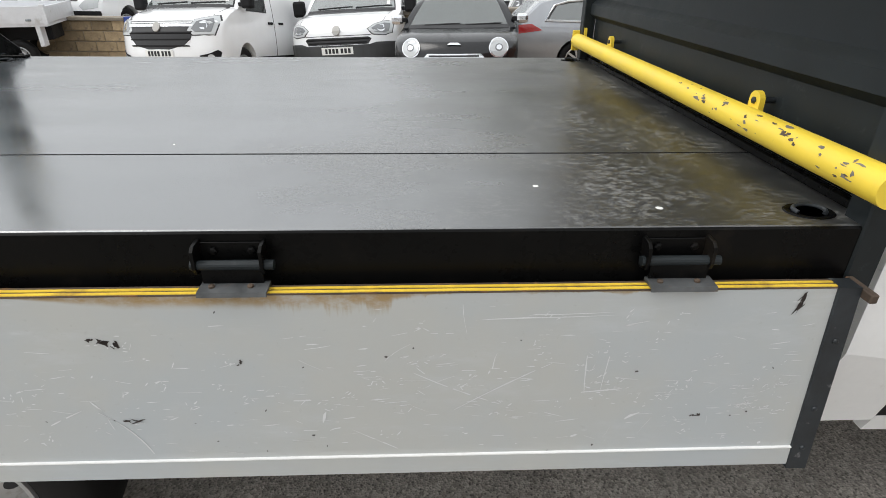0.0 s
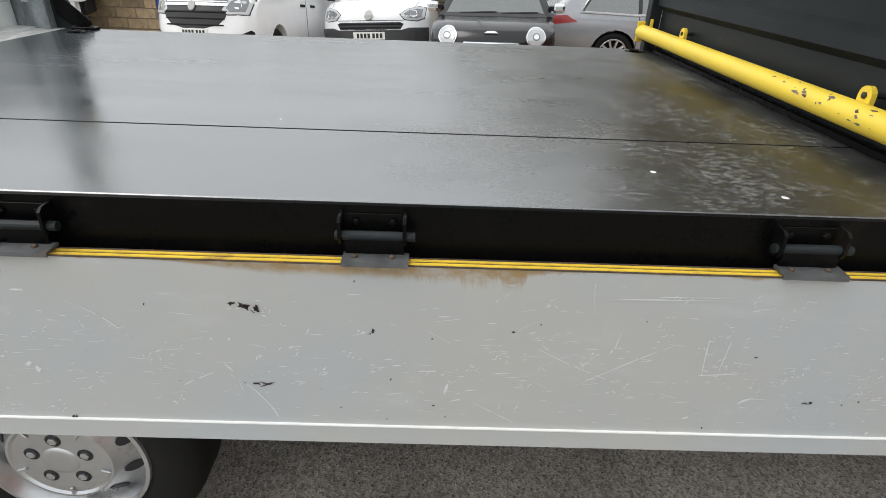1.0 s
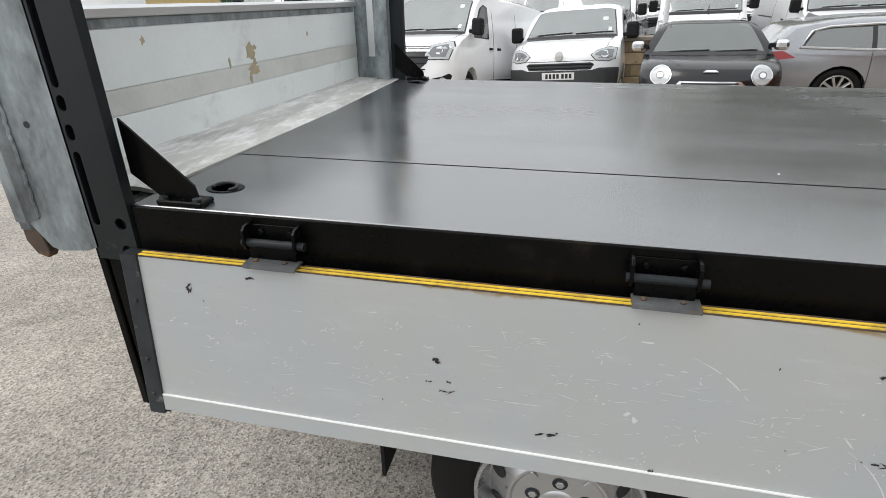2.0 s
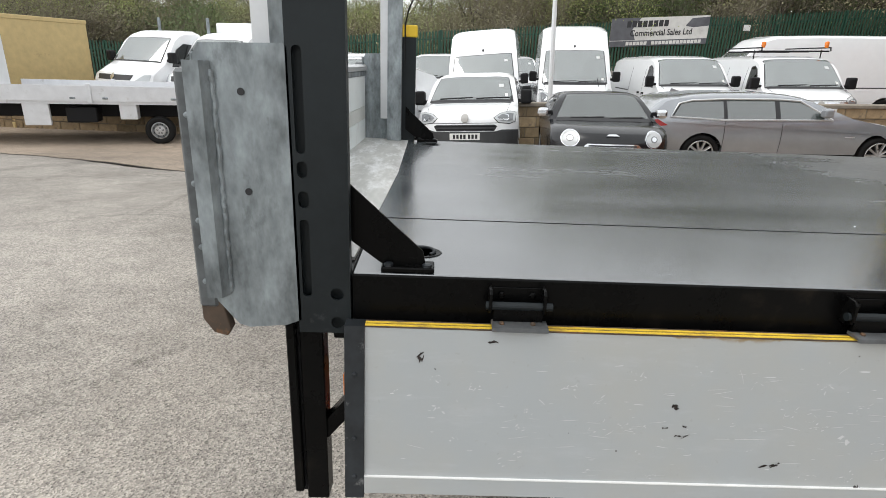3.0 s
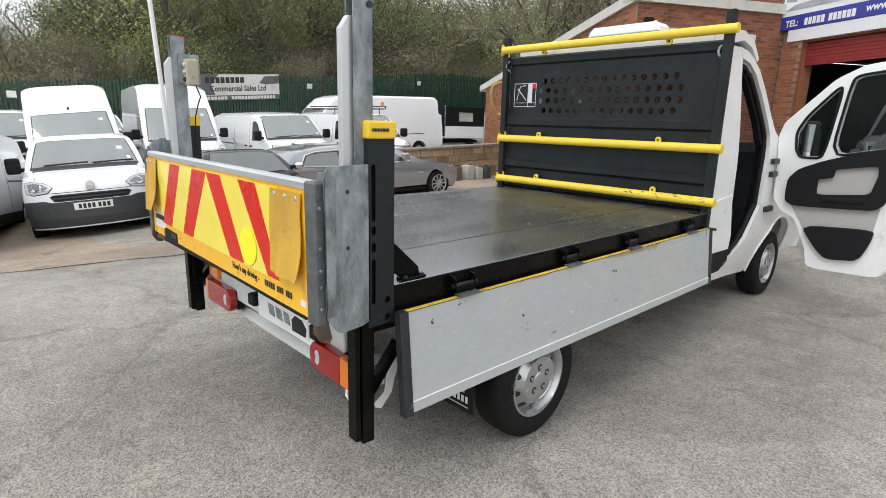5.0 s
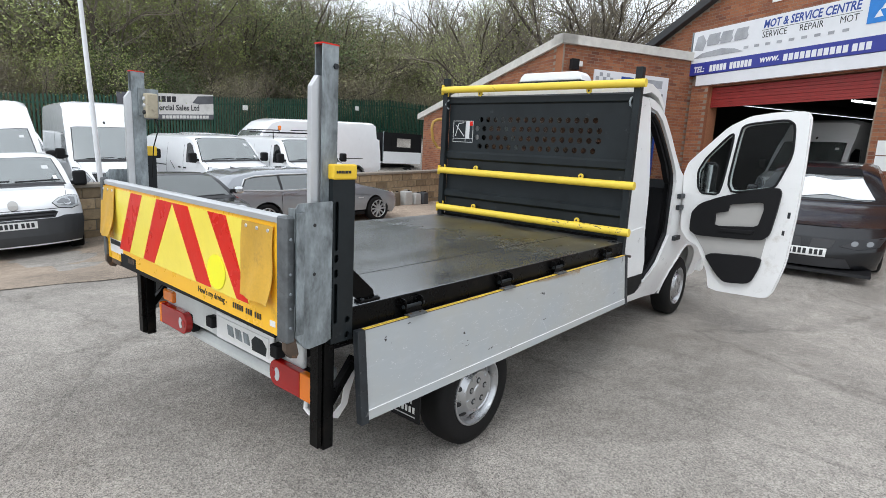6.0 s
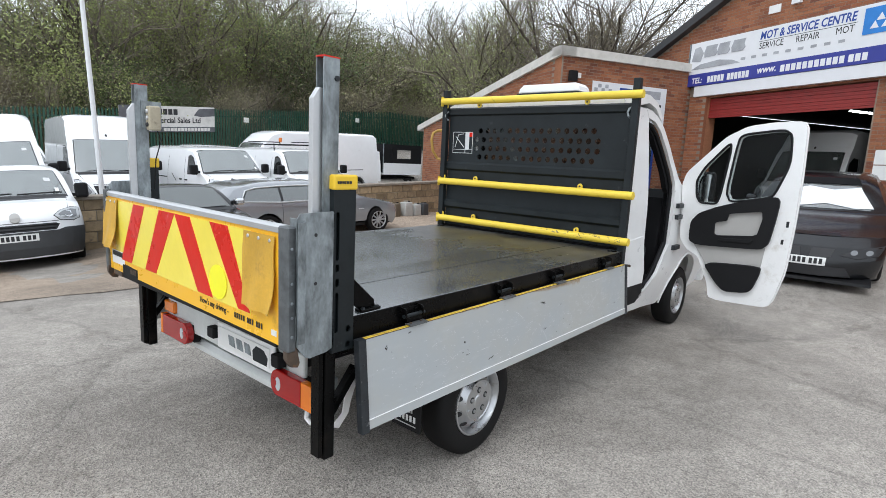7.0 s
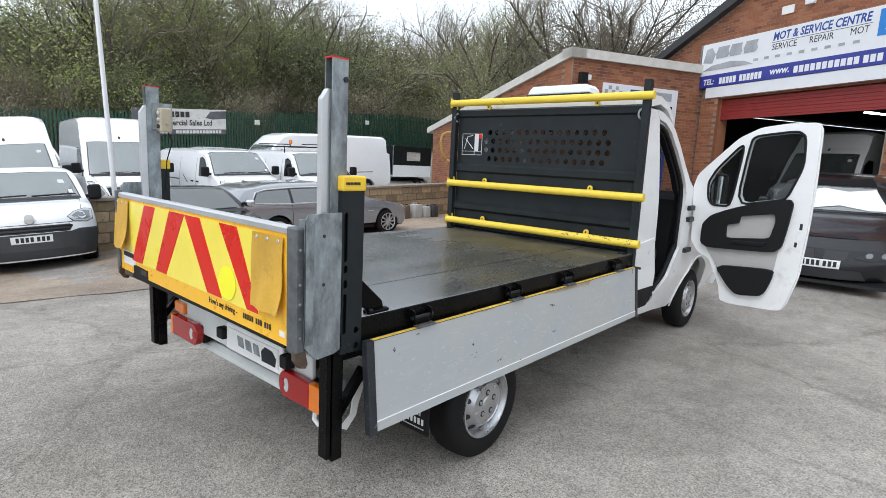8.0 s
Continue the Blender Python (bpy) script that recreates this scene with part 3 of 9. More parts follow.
# dropsides: hanging open on hinges
def dropside(y_top, lean, side):
    """The hanging side panel. side: -1 faces the driver's side, +1 the other."""
    d = thing("dropside", "", "")
    d.parent = truck
    d["label"] = "pale grey aluminium dropside, hanging open, scratched"
    xa, xb = -2.117, 0.822
    zt, zb = 0.977, 0.555
    def at(z):
        return y_top + lean * (zt - z) / (zt - zb)
    o = side
    t = 0.026
    def sheet(x0, x1, z0, z1, proud0, proud1, bevel=0.0):
        pts = [(at(z0) + o * proud1, z0), (at(z1) + o * proud1, z1), (at(z1) + o * proud0, z1), (at(z0) + o * proud0, z0)]
        return prismed(pts, "x", x0, x1, bevel)
    part("panel", sheet(xa, xb, zb + 0.002, zt - 0.006, -t, 0.0), FLAPGREY, d)
    part("bottom_rail", sheet(xa, xb, zb, zb + 0.043, -t - 0.002, 0.0045, 0.0015), FLAPGREY, d, "pale bottom rail with a raised edge")
    # raised rail edge, coloured white to paint its crisp highlight
    part("rail_edge", sheet(xa, xb, zb + 0.043, zb + 0.0455, -0.002, 0.0055), CABWHITE, d)
    for x0, x1 in ((xa - 0.045, xa), (xb, xb + 0.045)):
        cap = part("end_cap", sheet(x0, x1, zb - 0.012, zt - 0.002, -t - 0.004, 0.006, 0.002), STRAPSTEEL, d, "scuffed dark metal end strip")
        for z in (0.6, 0.7, 0.86):
            bm = lathe(bmesh.new(), [(0.006, 0), (0.005, 0.003), (0.002, 0.004)], 10, ((x0 + x1) / 2, 0, z))
            for v in bm.verts:
                v.co.y = at(z) + o * (0.006 + v.co.y)
            part("rivet", bm, STRAPSTEEL, cap)
    # taped top edge
    part("edge_bed", sheet(xa, xb, zt - 0.006, zt - 0.003, -t - 0.004, 0.001), RUSTY, d)
    for k in (0.0, 0.0125):
        part("tape", sheet(xa, xb, zt - 0.003, zt - 0.001, -0.0075 - k, -0.001 - k), YELLOWEDGE, d, "worn yellow edging strip")
    # marks: dark chips and pale scratches
    rng = random.Random(7)
    def mark(mat_, cx, cz, w, h, ang, n=7, name="paint_chip", jag=0.45):
        bm = bmesh.new()
        pts = []
        for i in range(n):
            a = 2 * math.pi * i / n
            r = 1 + jag * (rng.random() - 0.5) * 2
            px, pz = w / 2 * r * math.cos(a), h / 2 * r * math.sin(a)
            c, s = math.cos(ang), math.sin(ang)
            pts.append((cx + px * c - pz * s, cz + px * s + pz * c))
        vs = [bm.verts.new((x, at(z) + o * 0.0012, z)) for x, z in pts]
        bm.faces.new(vs)
        return part(name, bm, mat_, d)
    if side < 0:
        for cx, cz, w, h, a in ((-0.549, 0.878, 0.035, 0.012, 0.1), (-0.535, 0.872, 0.012, 0.018, 0.4), (-0.58, 0.883, 0.012, 0.006, 0), (-1.406, 0.801, 0.018, 0.012, 0.4), (-1.375, 0.75, 0.008, 0.004, 0),
                             (-1.159, 0.653, 0.035, 0.008, 0.15), (-1.14, 0.658, 0.012, 0.006, 0.6), (-0.942, 0.582, 0.012, 0.02, -0.3), (-0.935, 0.595, 0.006, 0.014, -0.5), (-0.644, 0.566, 0.018, 0.006, 0.2), (-0.66, 0.568, 0.008, 0.004, 0),
                             (-1.99, 0.905, 0.012, 0.02, -0.6), (-1.83, 0.945, 0.02, 0.004, 0.1), (0.76, 0.925, 0.01, 0.045, -0.4), (0.60, 0.685, 0.016, 0.006, 0), (-1.42, 0.745, 0.012, 0.003, 0), (-1.38, 0.725, 0.03, 0.004, 0.1), (-0.31, 0.83, 0.012, 0.006, 0.8), (-0.54, 0.70, 0.05, 0.004, -0.05)):
            for k in range(5):
                f = rng.uniform(-0.5, 0.5)
                mark(MARK, cx + f * w * math.cos(a), cz + f * w * math.sin(a) + rng.gauss(0, 0.25) * h, w * rng.uniform(0.2, 0.65), h * rng.uniform(0.45, 1.1), a + rng.uniform(-0.5, 0.5), 8, jag=0.65)
        for cx, cz, w, h, a in ((0.28, 0.924, 0.17, 0.003, 0.03), (0.26, 0.918, 0.19, 0.004, 0.02), (-0.08, 0.652, 0.05, 0.002, -0.5), (-0.035, 0.628, 0.05, 0.002, -0.5), (-0.14, 0.67, 0.02, 0.004, 0.3), (0.4, 0.80, 0.0025, 0.09, -0.15), (0.41, 0.752, 0.09, 0.003, 0.08), (0.47, 0.69, 0.035, 0.006, 0.5), (0.35, 0.64, 0.012, 0.008, 0.2), (0.75, 0.61, 0.012, 0.006, 0.6),
                             (-1.0, 0.735, 0.014, 0.012, 0), (-0.985, 0.722, 0.008, 0.016, 0), (-0.58, 0.69, 0.0025, 0.05, 0.3), (-0.6, 0.735, 0.003, 0.03, 0.7), (-1.66, 0.60, 0.04, 0.003, 0.03), (-0.98, 0.90, 0.025, 0.003, 0), (-1.2, 0.88, 0.03, 0.002, 0.05), (-0.16, 0.70, 0.006, 0.03, -0.2), (-0.2, 0.74, 0.03, 0.004, 0), (-0.05, 0.74, 0.03, 0.003, 0.05)):
            mark(SCRATCH, cx, cz, w, h, a, 7, "scratch", 0.7)
        for i in range(230):
            cx, cz = rng.uniform(xa + 0.05, xb - 0.05), rng.gauss(0.76, 0.09)
            if not zb + 0.05 < cz < zt - 0.03:
                continue
            dense = cx > -0.5
            if not dense and rng.random() < 0.6:
                continue
            a = rng.choice([0.0, 0.04, -0.03, rng.uniform(-1.5, 1.5)])
            mark(SCRATCH, cx, cz, rng.uniform(0.004, 0.03 if dense else 0.02), rng.uniform(0.0008, 0.0022), a, 5, "scratch", 0.7)
        for i in range(26):
            mark(MARK, rng.uniform(xa, xb), rng.uniform(zb + 0.02, zt - 0.02), rng.uniform(0.003, 0.008), rng.uniform(0.002, 0.005), rng.uniform(0, 3), 5)
    # a web of fine scuffs, wandering lines and short parallel rubs
    if side < 0:
        web = bmesh.new()
        def line(x, z, ang, length, w, curl):
            n = max(3, int(length / 0.012))
            prev = None
            for i in range(n + 1):
                f = i / n
                ww = w * (0.35 + 0.65 * math.sin(math.pi * min(max(f, 0.02), 0.98))) * rng.uniform(0.5, 1.2)
                px, pz = -math.sin(ang), math.cos(ang)
                a_ = web.verts.new((x + px * ww, at(z) + o * 0.0009, z + pz * ww))
                b_ = web.verts.new((x - px * ww, at(z) + o * 0.0009, z - pz * ww))
                if prev and rng.random() > 0.2:
                    web.faces.new((prev[0], a_, b_, prev[1]))
                prev = (a_, b_)
                x, z = x + math.cos(ang) * length / n, z + math.sin(ang) * length / n
                ang += curl * rng.uniform(0.2, 1.4) / n
                if not zb + 0.05 < z < zt - 0.02 or not xa + 0.02 < x < xb - 0.02:
                    return
        for i in range(330):
            x = xb - 0.05 - (xb - xa - 0.1) * rng.random() ** 1.5
            z = rng.gauss(0.74, 0.085)
            if not zb + 0.06 < z < zt - 0.03:
                continue
            kind = rng.random()
            if kind < 0.6:
                line(x, z, rng.gauss(0.0, 0.12), rng.uniform(0.01, 0.05), rng.uniform(0.0004, 0.0014), 0.1)
            elif kind < 0.7:
                line(x, z, rng.uniform(0, 6.28), rng.uniform(0.02, 0.08), rng.uniform(0.0003, 0.0009), rng.uniform(-0.5, 0.5))
            else:
                for k in range(rng.randint(3, 7)):
                    line(x + rng.uniform(-0.02, 0.02), z + rng.uniform(-0.012, 0.012), rng.gauss(0.2, 0.6), rng.uniform(0.004, 0.014), rng.uniform(0.0006, 0.002), 0.2)
        for x, z, a_, ln, cu in ((-0.60, 0.72, -0.6, 0.19, -1.1), (-0.62, 0.73, -2.7, 0.16, 0.2), (0.02, 0.80, -0.5, 0.2, 0.2), (0.1, 0.71, 0.55, 0.22, -0.1), (0.36, 0.845, -1.6, 0.1, 0.1), (-1.05, 0.80, -0.08, 0.2, 0.05), (-1.3, 0.72, 0.02, 0.12, 0.0), (-0.9, 0.88, -0.4, 0.14, -0.5)):
            line(x, z, a_, ln, 0.0016, cu)
        tagged(part("scuffing", web, SCRATCH, d), kind="stuff")
    # hinges
    for hx in (-1.845, -1.031, -0.372, 0.452):
        h = part("hinge", boxed(hx + 0.004, hx + 0.124, YN - 0.004 if o < 0 else YF, YN if o < 0 else YF + 0.004, 1.0, ZD - 0.02, 0.001), FRAMEBLACK, d, "black steel drop hinge")
        ye = YN if o < 0 else YF
        for ex in (hx, hx + 0.12):
            ear = prismed([(ye + o * 0.001, 1.062), (ye + o * 0.028, 1.06), (ye + o * 0.038, 1.052), (ye + o * 0.04, 1.02), (ye + o * 0.034, 1.006), (ye + o * 0.012, 1.0), (ye + o * 0.001, 1.002)], "x", ex, ex + 0.007, 0.001)
            part("ear", ear, FRAMEBLACK, h)
        part("roller", tubed([(hx - 0.006, ye + o * 0.026, 1.021), (hx + 0.143, ye + o * 0.026, 1.021)], 0.0095, 14), ANTHRACITE, h, "scuffed black hinge roller")
        part("leaf", prismed([(ye + o * 0.024, 1.018), (ye + o * 0.032, 1.016), (ye + o * 0.032, 0.986), (ye + o * 0.024, 0.986)], "x", hx + 0.012, hx + 0.122), FRAMEBLACK, h)
        part("flange", prismed([(ye + o * 0.024, 0.9795), (ye + o * 0.024, 0.986), (at(zt) + o * 0.012, 0.984), (at(zt) + o * 0.014, 0.975), (at(zt) + o * 0.010, 0.9745), (at(zt) + o * 0.009, 0.9795)], "x", hx + 0.008, hx + 0.132), HINGESTEEL, h, "worn steel hinge flange with rusty bolts")
        for bx in (hx + 0.03, hx + 0.1):
            part("bolt", lathe(bmesh.new(), [(0.008, ye + o * 0.004), (0.008, ye + o * 0.009), (0.004, ye + o * 0.011)], 6, (bx, 0, 1.04)), FRAMEBLACK, h)
            bm = lathe(bmesh.new(), [(0.006, 0), (0.006, 0.004), (0.003, 0.006)], 8, (bx, 0, 0), "z")
            bmesh.ops.translate(bm, vec=(0, ye + o * 0.043, 0.9845), verts=bm.verts)
            part("rusty_bolt", bm, RUSTY, h)
    return d


dropside(1.03, -0.042, -1)
dropside(YF + 0.05, 0.035, 1)

# front corner posts and a latch bracket
part("corner_post", boxed(0.87, 0.93, YN - 0.005, YN + 0.055, 0.92, 2.535, 0.004), ANTHRACITE, truck, "dark grey headboard post")
part("corner_post", boxed(0.87, 0.93, YF - 0.05, YF + 0.01, 0.92, 2.52, 0.004), ANTHRACITE, truck, "dark grey headboard post")
part("latch_bracket", boxed(0.868, 0.884, 1.0, 1.075, 0.952, 0.972, 0.003), RUSTY, truck, "small rusty latch bracket")

# headboard with perforations and folded ribs
HX = 0.93
head = thing("headboard", "", "")
head.parent = truck
head["label"] = "anthracite steel headboard with a field of round vents"


def perforated(y_left, n_long, pitch, rows, radius, y0, y1, z0, z1, x, thick):
    """A sheet from y0 to y1 and z0 to z1 with staggered rows of round holes."""
    bm = bmesh.new()
    seg = 16
    dz = (rows[0] - rows[-1]) / (len(rows) - 1)
    top, bot = rows[0] + dz / 2, rows[-1] - dz / 2
    def quad(a0, a1, b0, b1):
        if a1 - a0 > 1e-5 and b1 - b0 > 1e-5:
            bm.faces.new([bm.verts.new((x, p, q)) for p, q in ((a0, b0), (a1, b0), (a1, b1), (a0, b1))])
    quad(y0, y1, z0, bot)
    quad(y0, y1, top, z1)
    for r, z in enumerate(rows):
        n = n_long if r in (1, 2) else n_long - 1
        start = y_left - (0 if r in (1, 2) else pitch / 2)
        lo = start - (n - 0.5) * pitch
        hi = start + pitch / 2
        quad(y0, lo, z - dz / 2, z + dz / 2)
        quad(hi, y1, z - dz / 2, z + dz / 2)
        for i in range(n):
            c = start - i * pitch
            inner, outer_ = [], []
            for k in range(seg):
                a = 2 * math.pi * (k + 0.5) / seg
                ca, sa = math.cos(a), math.sin(a)
                inner.append(bm.verts.new((x, c + radius * ca, z + radius * sa)))
                m = max(abs(ca) / (pitch / 2), abs(sa) / (dz / 2))
                outer_.append(bm.verts.new((x, c + ca / m, z + sa / m)))
            for k in range(seg):
                k2 = (k + 1) % seg
                bm.faces.new((outer_[k], outer_[k2], inner[k2], inner[k]))
            corners = [(1, 1), (-1, 1), (-1, -1), (1, -1)]
            for sy, sz in corners:
                cy, cz = c + sy * pitch / 2, z + sz * dz / 2
                near = sorted(outer_, key=lambda v: (v.co.y - cy) ** 2 + (v.co.z - cz) ** 2)[:2]
                cv = bm.verts.new((x, cy, cz))
                bm.faces.new((near[0], near[1], cv))
    ext = bmesh.ops.extrude_face_region(bm, geom=bm.faces[:])
    bmesh.ops.translate(bm, vec=(thick, 0, 0), verts=[v for v in ext["geom"] if isinstance(v, bmesh.types.BMVert)])
    return bm


part("perforated_panel", perforated(2.775, 16, 0.0897, [2.103, 2.014, 1.925, 1.836], 0.027, YN + 0.055, YF - 0.05, 1.775, 2.255, HX, 0.004), ANTHRACITE, head)
ribs = [(HX, 1.09), (HX, 1.27), (HX - 0.03, 1.295), (HX - 0.03, 1.34), (HX, 1.365), (HX, 1.68), (HX - 0.022, 1.70), (HX - 0.022, 1.755), (HX, 1.775), (HX + 0.004, 1.775), (HX + 0.004, 1.09)]
part("lower_panel", prismed(ribs, "y", YN + 0.055, YF - 0.05), ANTHRACITE, head)
part("upper_panel", prismed([(HX, 2.255), (HX - 0.02, 2.27), (HX - 0.02, 2.325), (HX, 2.34), (HX + 0.004, 2.34), (HX + 0.004, 2.255)], "y", YN + 0.055, YF - 0.05), ANTHRACITE, head)


def yellow_bar(z, lug_up):
    x = 0.862
    b = part("guard_bar", tubed([(x, 1.034, z), (x, YF, z)], 0.0345, 24), YELLOW, head, "yellow painted tubular guard bar")
    smooth(b, 50)
    for y in (YF - 0.035, 2.73, 1.54):
        s = 1 if lug_up else -1
        lug = prismed([(y - 0.024, z + s * 0.018), (y + 0.024, z + s * 0.018)] + [(y + 0.024 * math.cos(a), z + s * (0.048 + 0.024 * math.sin(a))) for a in [math.pi * k / 8 for k in range(9)]], "x", x + 0.016, x + 0.03)
        l = part("lug", lug, YELLOW, b)
        part("spacer", lathe(bmesh.new(), [(0.008, x + 0.03), (0.008, HX)], 10, (0, y, z + s * 0.048), "x"), STRAPSTEEL, l)
        part("bolt", lathe(bmesh.new(), [(0.009, x + 0.018), (0.009, x + 0.012), (0.005, x + 0.01)], 6, (0, y, z + s * 0.048), "x"), STRAPSTEEL, l)
    part("end_plate", boxed(x - 0.03, x + 0.032, YF - 0.005, YF + 0.004, z - 0.05, z + 0.05, 0.004), YELLOW, b)
    return b


lower_bar = yellow_bar(1.163, True)
crng = random.Random(11)
for i in range(50):
    yc = 1.10 + 0.8 * crng.random() ** 1.6
    ac, wy, wa = crng.uniform(165, 250), crng.uniform(0.002, 0.016) * crng.uniform(0.4, 1.4), crng.uniform(1.5, 9)
    bm = bmesh.new()
    n = 9
    rim_pts = []
    for k in range(n):
        f = 2 * math.pi * k / n
        rr_ = 1 + 1.1 * (crng.random() - 0.5)
        yy, aa = yc + wy * rr_ * math.cos(f), radians(ac + wa * rr_ * math.sin(f))
        rim_pts.append(bm.verts.new((0.862 + 0.0349 * math.cos(aa), yy, 1.163 - 0.0349 * math.sin(aa))))
    mid = bm.verts.new((0.862 + 0.0352 * math.cos(radians(ac)), yc, 1.163 - 0.0352 * math.sin(radians(ac))))
    for k in range(n):
        bm.faces.new((mid, rim_pts[k], rim_pts[(k + 1) % n]))
    part("paint_chip", bm, crng.choice((CHIPGREY, CHIPGREY, RUSTY)), lower_bar)
yellow_bar(1.562, True)
yellow_bar(2.402, False)
for y in (YN + 0.06, YF - 0.055):
    hook = [(HX - 0.03, y, 2.30), (HX - 0.05, y + 0.012, 2.285), (HX - 0.055, y + 0.02, 2.255), (HX - 0.05, y + 0.012, 2.225), (HX - 0.03, y, 2.21)]
    part("rope_hook", tubed(hook, 0.009, 8), GALV, head, "pale galvanised rope hook")
# warning sticker
st = part("sticker", boxed(HX - 0.003, HX - 0.001, 2.825, 3.092, 1.868, 2.09), ANTHRACITE, head, "dark pictogram sticker with an orange corner")
for y0, y1, z0, z1 in ((2.825, 3.092, 1.868, 1.873), (2.825, 3.092, 2.085, 2.09), (3.087, 3.092, 1.868, 2.09), (2.825, 2.83, 1.868, 2.09), (2.92, 2.925, 1.868, 2.09), (2.825, 3.092, 1.905, 1.909)):
    part("printed_line", boxed(HX - 0.005, HX - 0.003, y0, y1, z0, z1), SCRATCH, st)
part("pictogram", tubed([(HX - 0.004, 3.06, 1.93), (HX - 0.004, 3.02, 2.06), (HX - 0.004, 2.95, 2.07)], 0.004, 6), SCRATCH, st)
part("pictogram", tubed([(HX - 0.004, 3.05, 2.04), (HX - 0.004, 2.94, 1.93)], 0.004, 6), SCRATCH, st)
part("orange_corner", boxed(HX - 0.005, HX - 0.003, 2.83, 2.872, 2.04, 2.085), CHEVRED, st)
part("pale_column", boxed(HX - 0.005, HX - 0.003, 2.872, 2.918, 1.91, 2.085), SCRATCH, st)

# tail lift
lift = thing("tail_lift", "", "")
lift.parent = truck
lift["label"] = "column tail lift, galvanised masts, black runners"
YELLOWCAP = mat("yellow_cap_plastic", (0.85, 0.56, 0.03), 0.45, var=0.05, bump=0.05)


def column(y, o):
    """One mast with its runner; o is -1 on the driver's side."""
    yo, yi = y, y - o * 0.028
    lo_, hi_ = min(yo, yi), max(yo, yi)
    xa, xb = -2.272, -2.154
    c = part("runner", prismed([(xa, yo - o * 0.006), (xa, yi), (xb, yi), (xb, yo - o * 0.006), (xb - 0.008, yo - o * 0.006), (xb - 0.008, yo - o * 0.023), (xa + 0.008, yo - o * 0.023), (xa + 0.008, yo - o * 0.006)], "z", 0.931, 1.645), ANTHRACITE, lift, "black runner column with slots and a yellow cap")
    slots = [rounded(xa + 0.012, xa + 0.032, 1.02, 1.20), rounded(xa + 0.012, xa + 0.034, 1.225, 1.262), rounded(xa + 0.012, xa + 0.034, 1.29, 1.325), rounded(xa + 0.012, xa + 0.032, 1.34, 1.55)]
    holes = [[(xb - 0.03 + 0.015 * math.cos(k * math.pi / 7), hz + 0.015 * math.sin(k * math.pi / 7)) for k in range(14)] for hz in (0.957, 1.028)]
    part("face_plate", panel_with_holes([(xa, 0.931), (xb, 0.931), (xb, 1.645), (xa, 1.645)], slots + holes, yo, yo - o * 0.006, "y"), ANTHRACITE, c, "slotted black face plate")
    cap = part("cap", boxed(xa - 0.004, xb + 0.006, lo_ - 0.006, hi_ + 0.006, 1.64, 1.704, 0.008, 2), YELLOWCAP, c, "yellow plastic end cap")
    # worn maker's lettering as plain bars
    fac = facing((xa + 0.012, yo + o * 0.0065, 1.672), (1, 0, 0), (0, 0, 1)) if o < 0 else facing((xb - 0.012, yo + o * 0.0065, 1.672), (-1, 0, 0), (0, 0, 1))
    bars([0.006, 0.012, 0.012, 0.006, 0.012, 0.012], 0.003, 0.011, fac, INK, cap)
    # galvanised guide plate
    pl = prismed([(-2.452, 1.525), (-2.437, 1.548), (-2.275, 1.552), (-2.268, 1.545), (-2.266, 0.962), (-2.30, 0.948), (-2.385, 0.94), (-2.408, 0.948), (-2.452, 1.005)], "y", yo + (0 if o < 0 else -0.006), yo + (0.006 if o < 0 else 0))
    g = part("guide_plate", pl, GALV, lift, "galvanised guide plate with a welded lip")
    lp = prismed([(-2.462, yo + o * 0.026), (-2.43, yo + o * 0.026), (-2.418, yo + o * 0.002), (-2.43, yo + o * 0.001), (-2.436, yo + o * 0.02), (-2.462, yo + o * 0.02)], "z", 1.022, 1.515)
    part("lip", lp, GALV, g)
    wr_ = random.Random(31)
    part("weld_bead", tubed([(-2.416 + wr_.uniform(-0.002, 0.002), yo + o * wr_.uniform(0.001, 0.005), 1.03 + 0.012 * i) for i in range(40)], 0.005, 7), GALV, g, "rough weld bead")
    for z0, z1 in ((1.03, 1.135), (1.395, 1.53)):
        part("flange_tab", boxed(-2.456, -2.449, min(yo, yo - o * 0.045), max(yo, yo - o * 0.045), z0, z1, 0.002), GALV, g)
    for hz in (1.459, 1.257):
        part("hole", lathe(bmesh.new(), [(0.0075, yo + o * 0.001), (0.0075, yo + o * 0.002)], 14, (-2.362, 0, hz)), INK, g)
    # tall mast: a folded channel and a bright inner runner
    ym = yo - o * 0.03
    mast = prismed([(-2.308, ym), (-2.230, ym), (-2.230, ym - o * 0.052), (-2.308, ym - o * 0.052), (-2.308, ym - o * 0.046), (-2.244, ym - o * 0.046), (-2.244, ym - o * 0.006), (-2.308, ym - o * 0.006)], "z", 1.08, 2.171)
    mm = part("mast", mast, GALV, lift, "tall galvanised mast with a red-tipped top")
    part("inner_runner", prismed([(-2.348, 1.2), (-2.348, 2.005), (-2.318, 2.048), (-2.27, 2.048), (-2.27, 1.2)], "y", min(ym - o * 0.016, ym - o * 0.044), max(ym - o * 0.016, ym - o * 0.044), 0.002), ALU, mm, "bright inner mast section")
    part("tip", boxed(-2.31, -2.228, min(ym + o * 0.001, ym - o * 0.053), max(ym + o * 0.001, ym - o * 0.053), 2.169, 2.1745), CHEVRED, mm, "red tip strip")
    part("bolt", lathe(bmesh.new(), [(0.012, ym + o * 0.0), (0.012, ym + o * 0.008)], 6, (-2.245, 0, 2.09)), STRAPSTEEL, mm)
    # leg and braces
    yl = yo - o * 0.03
    foot_z = 0.42
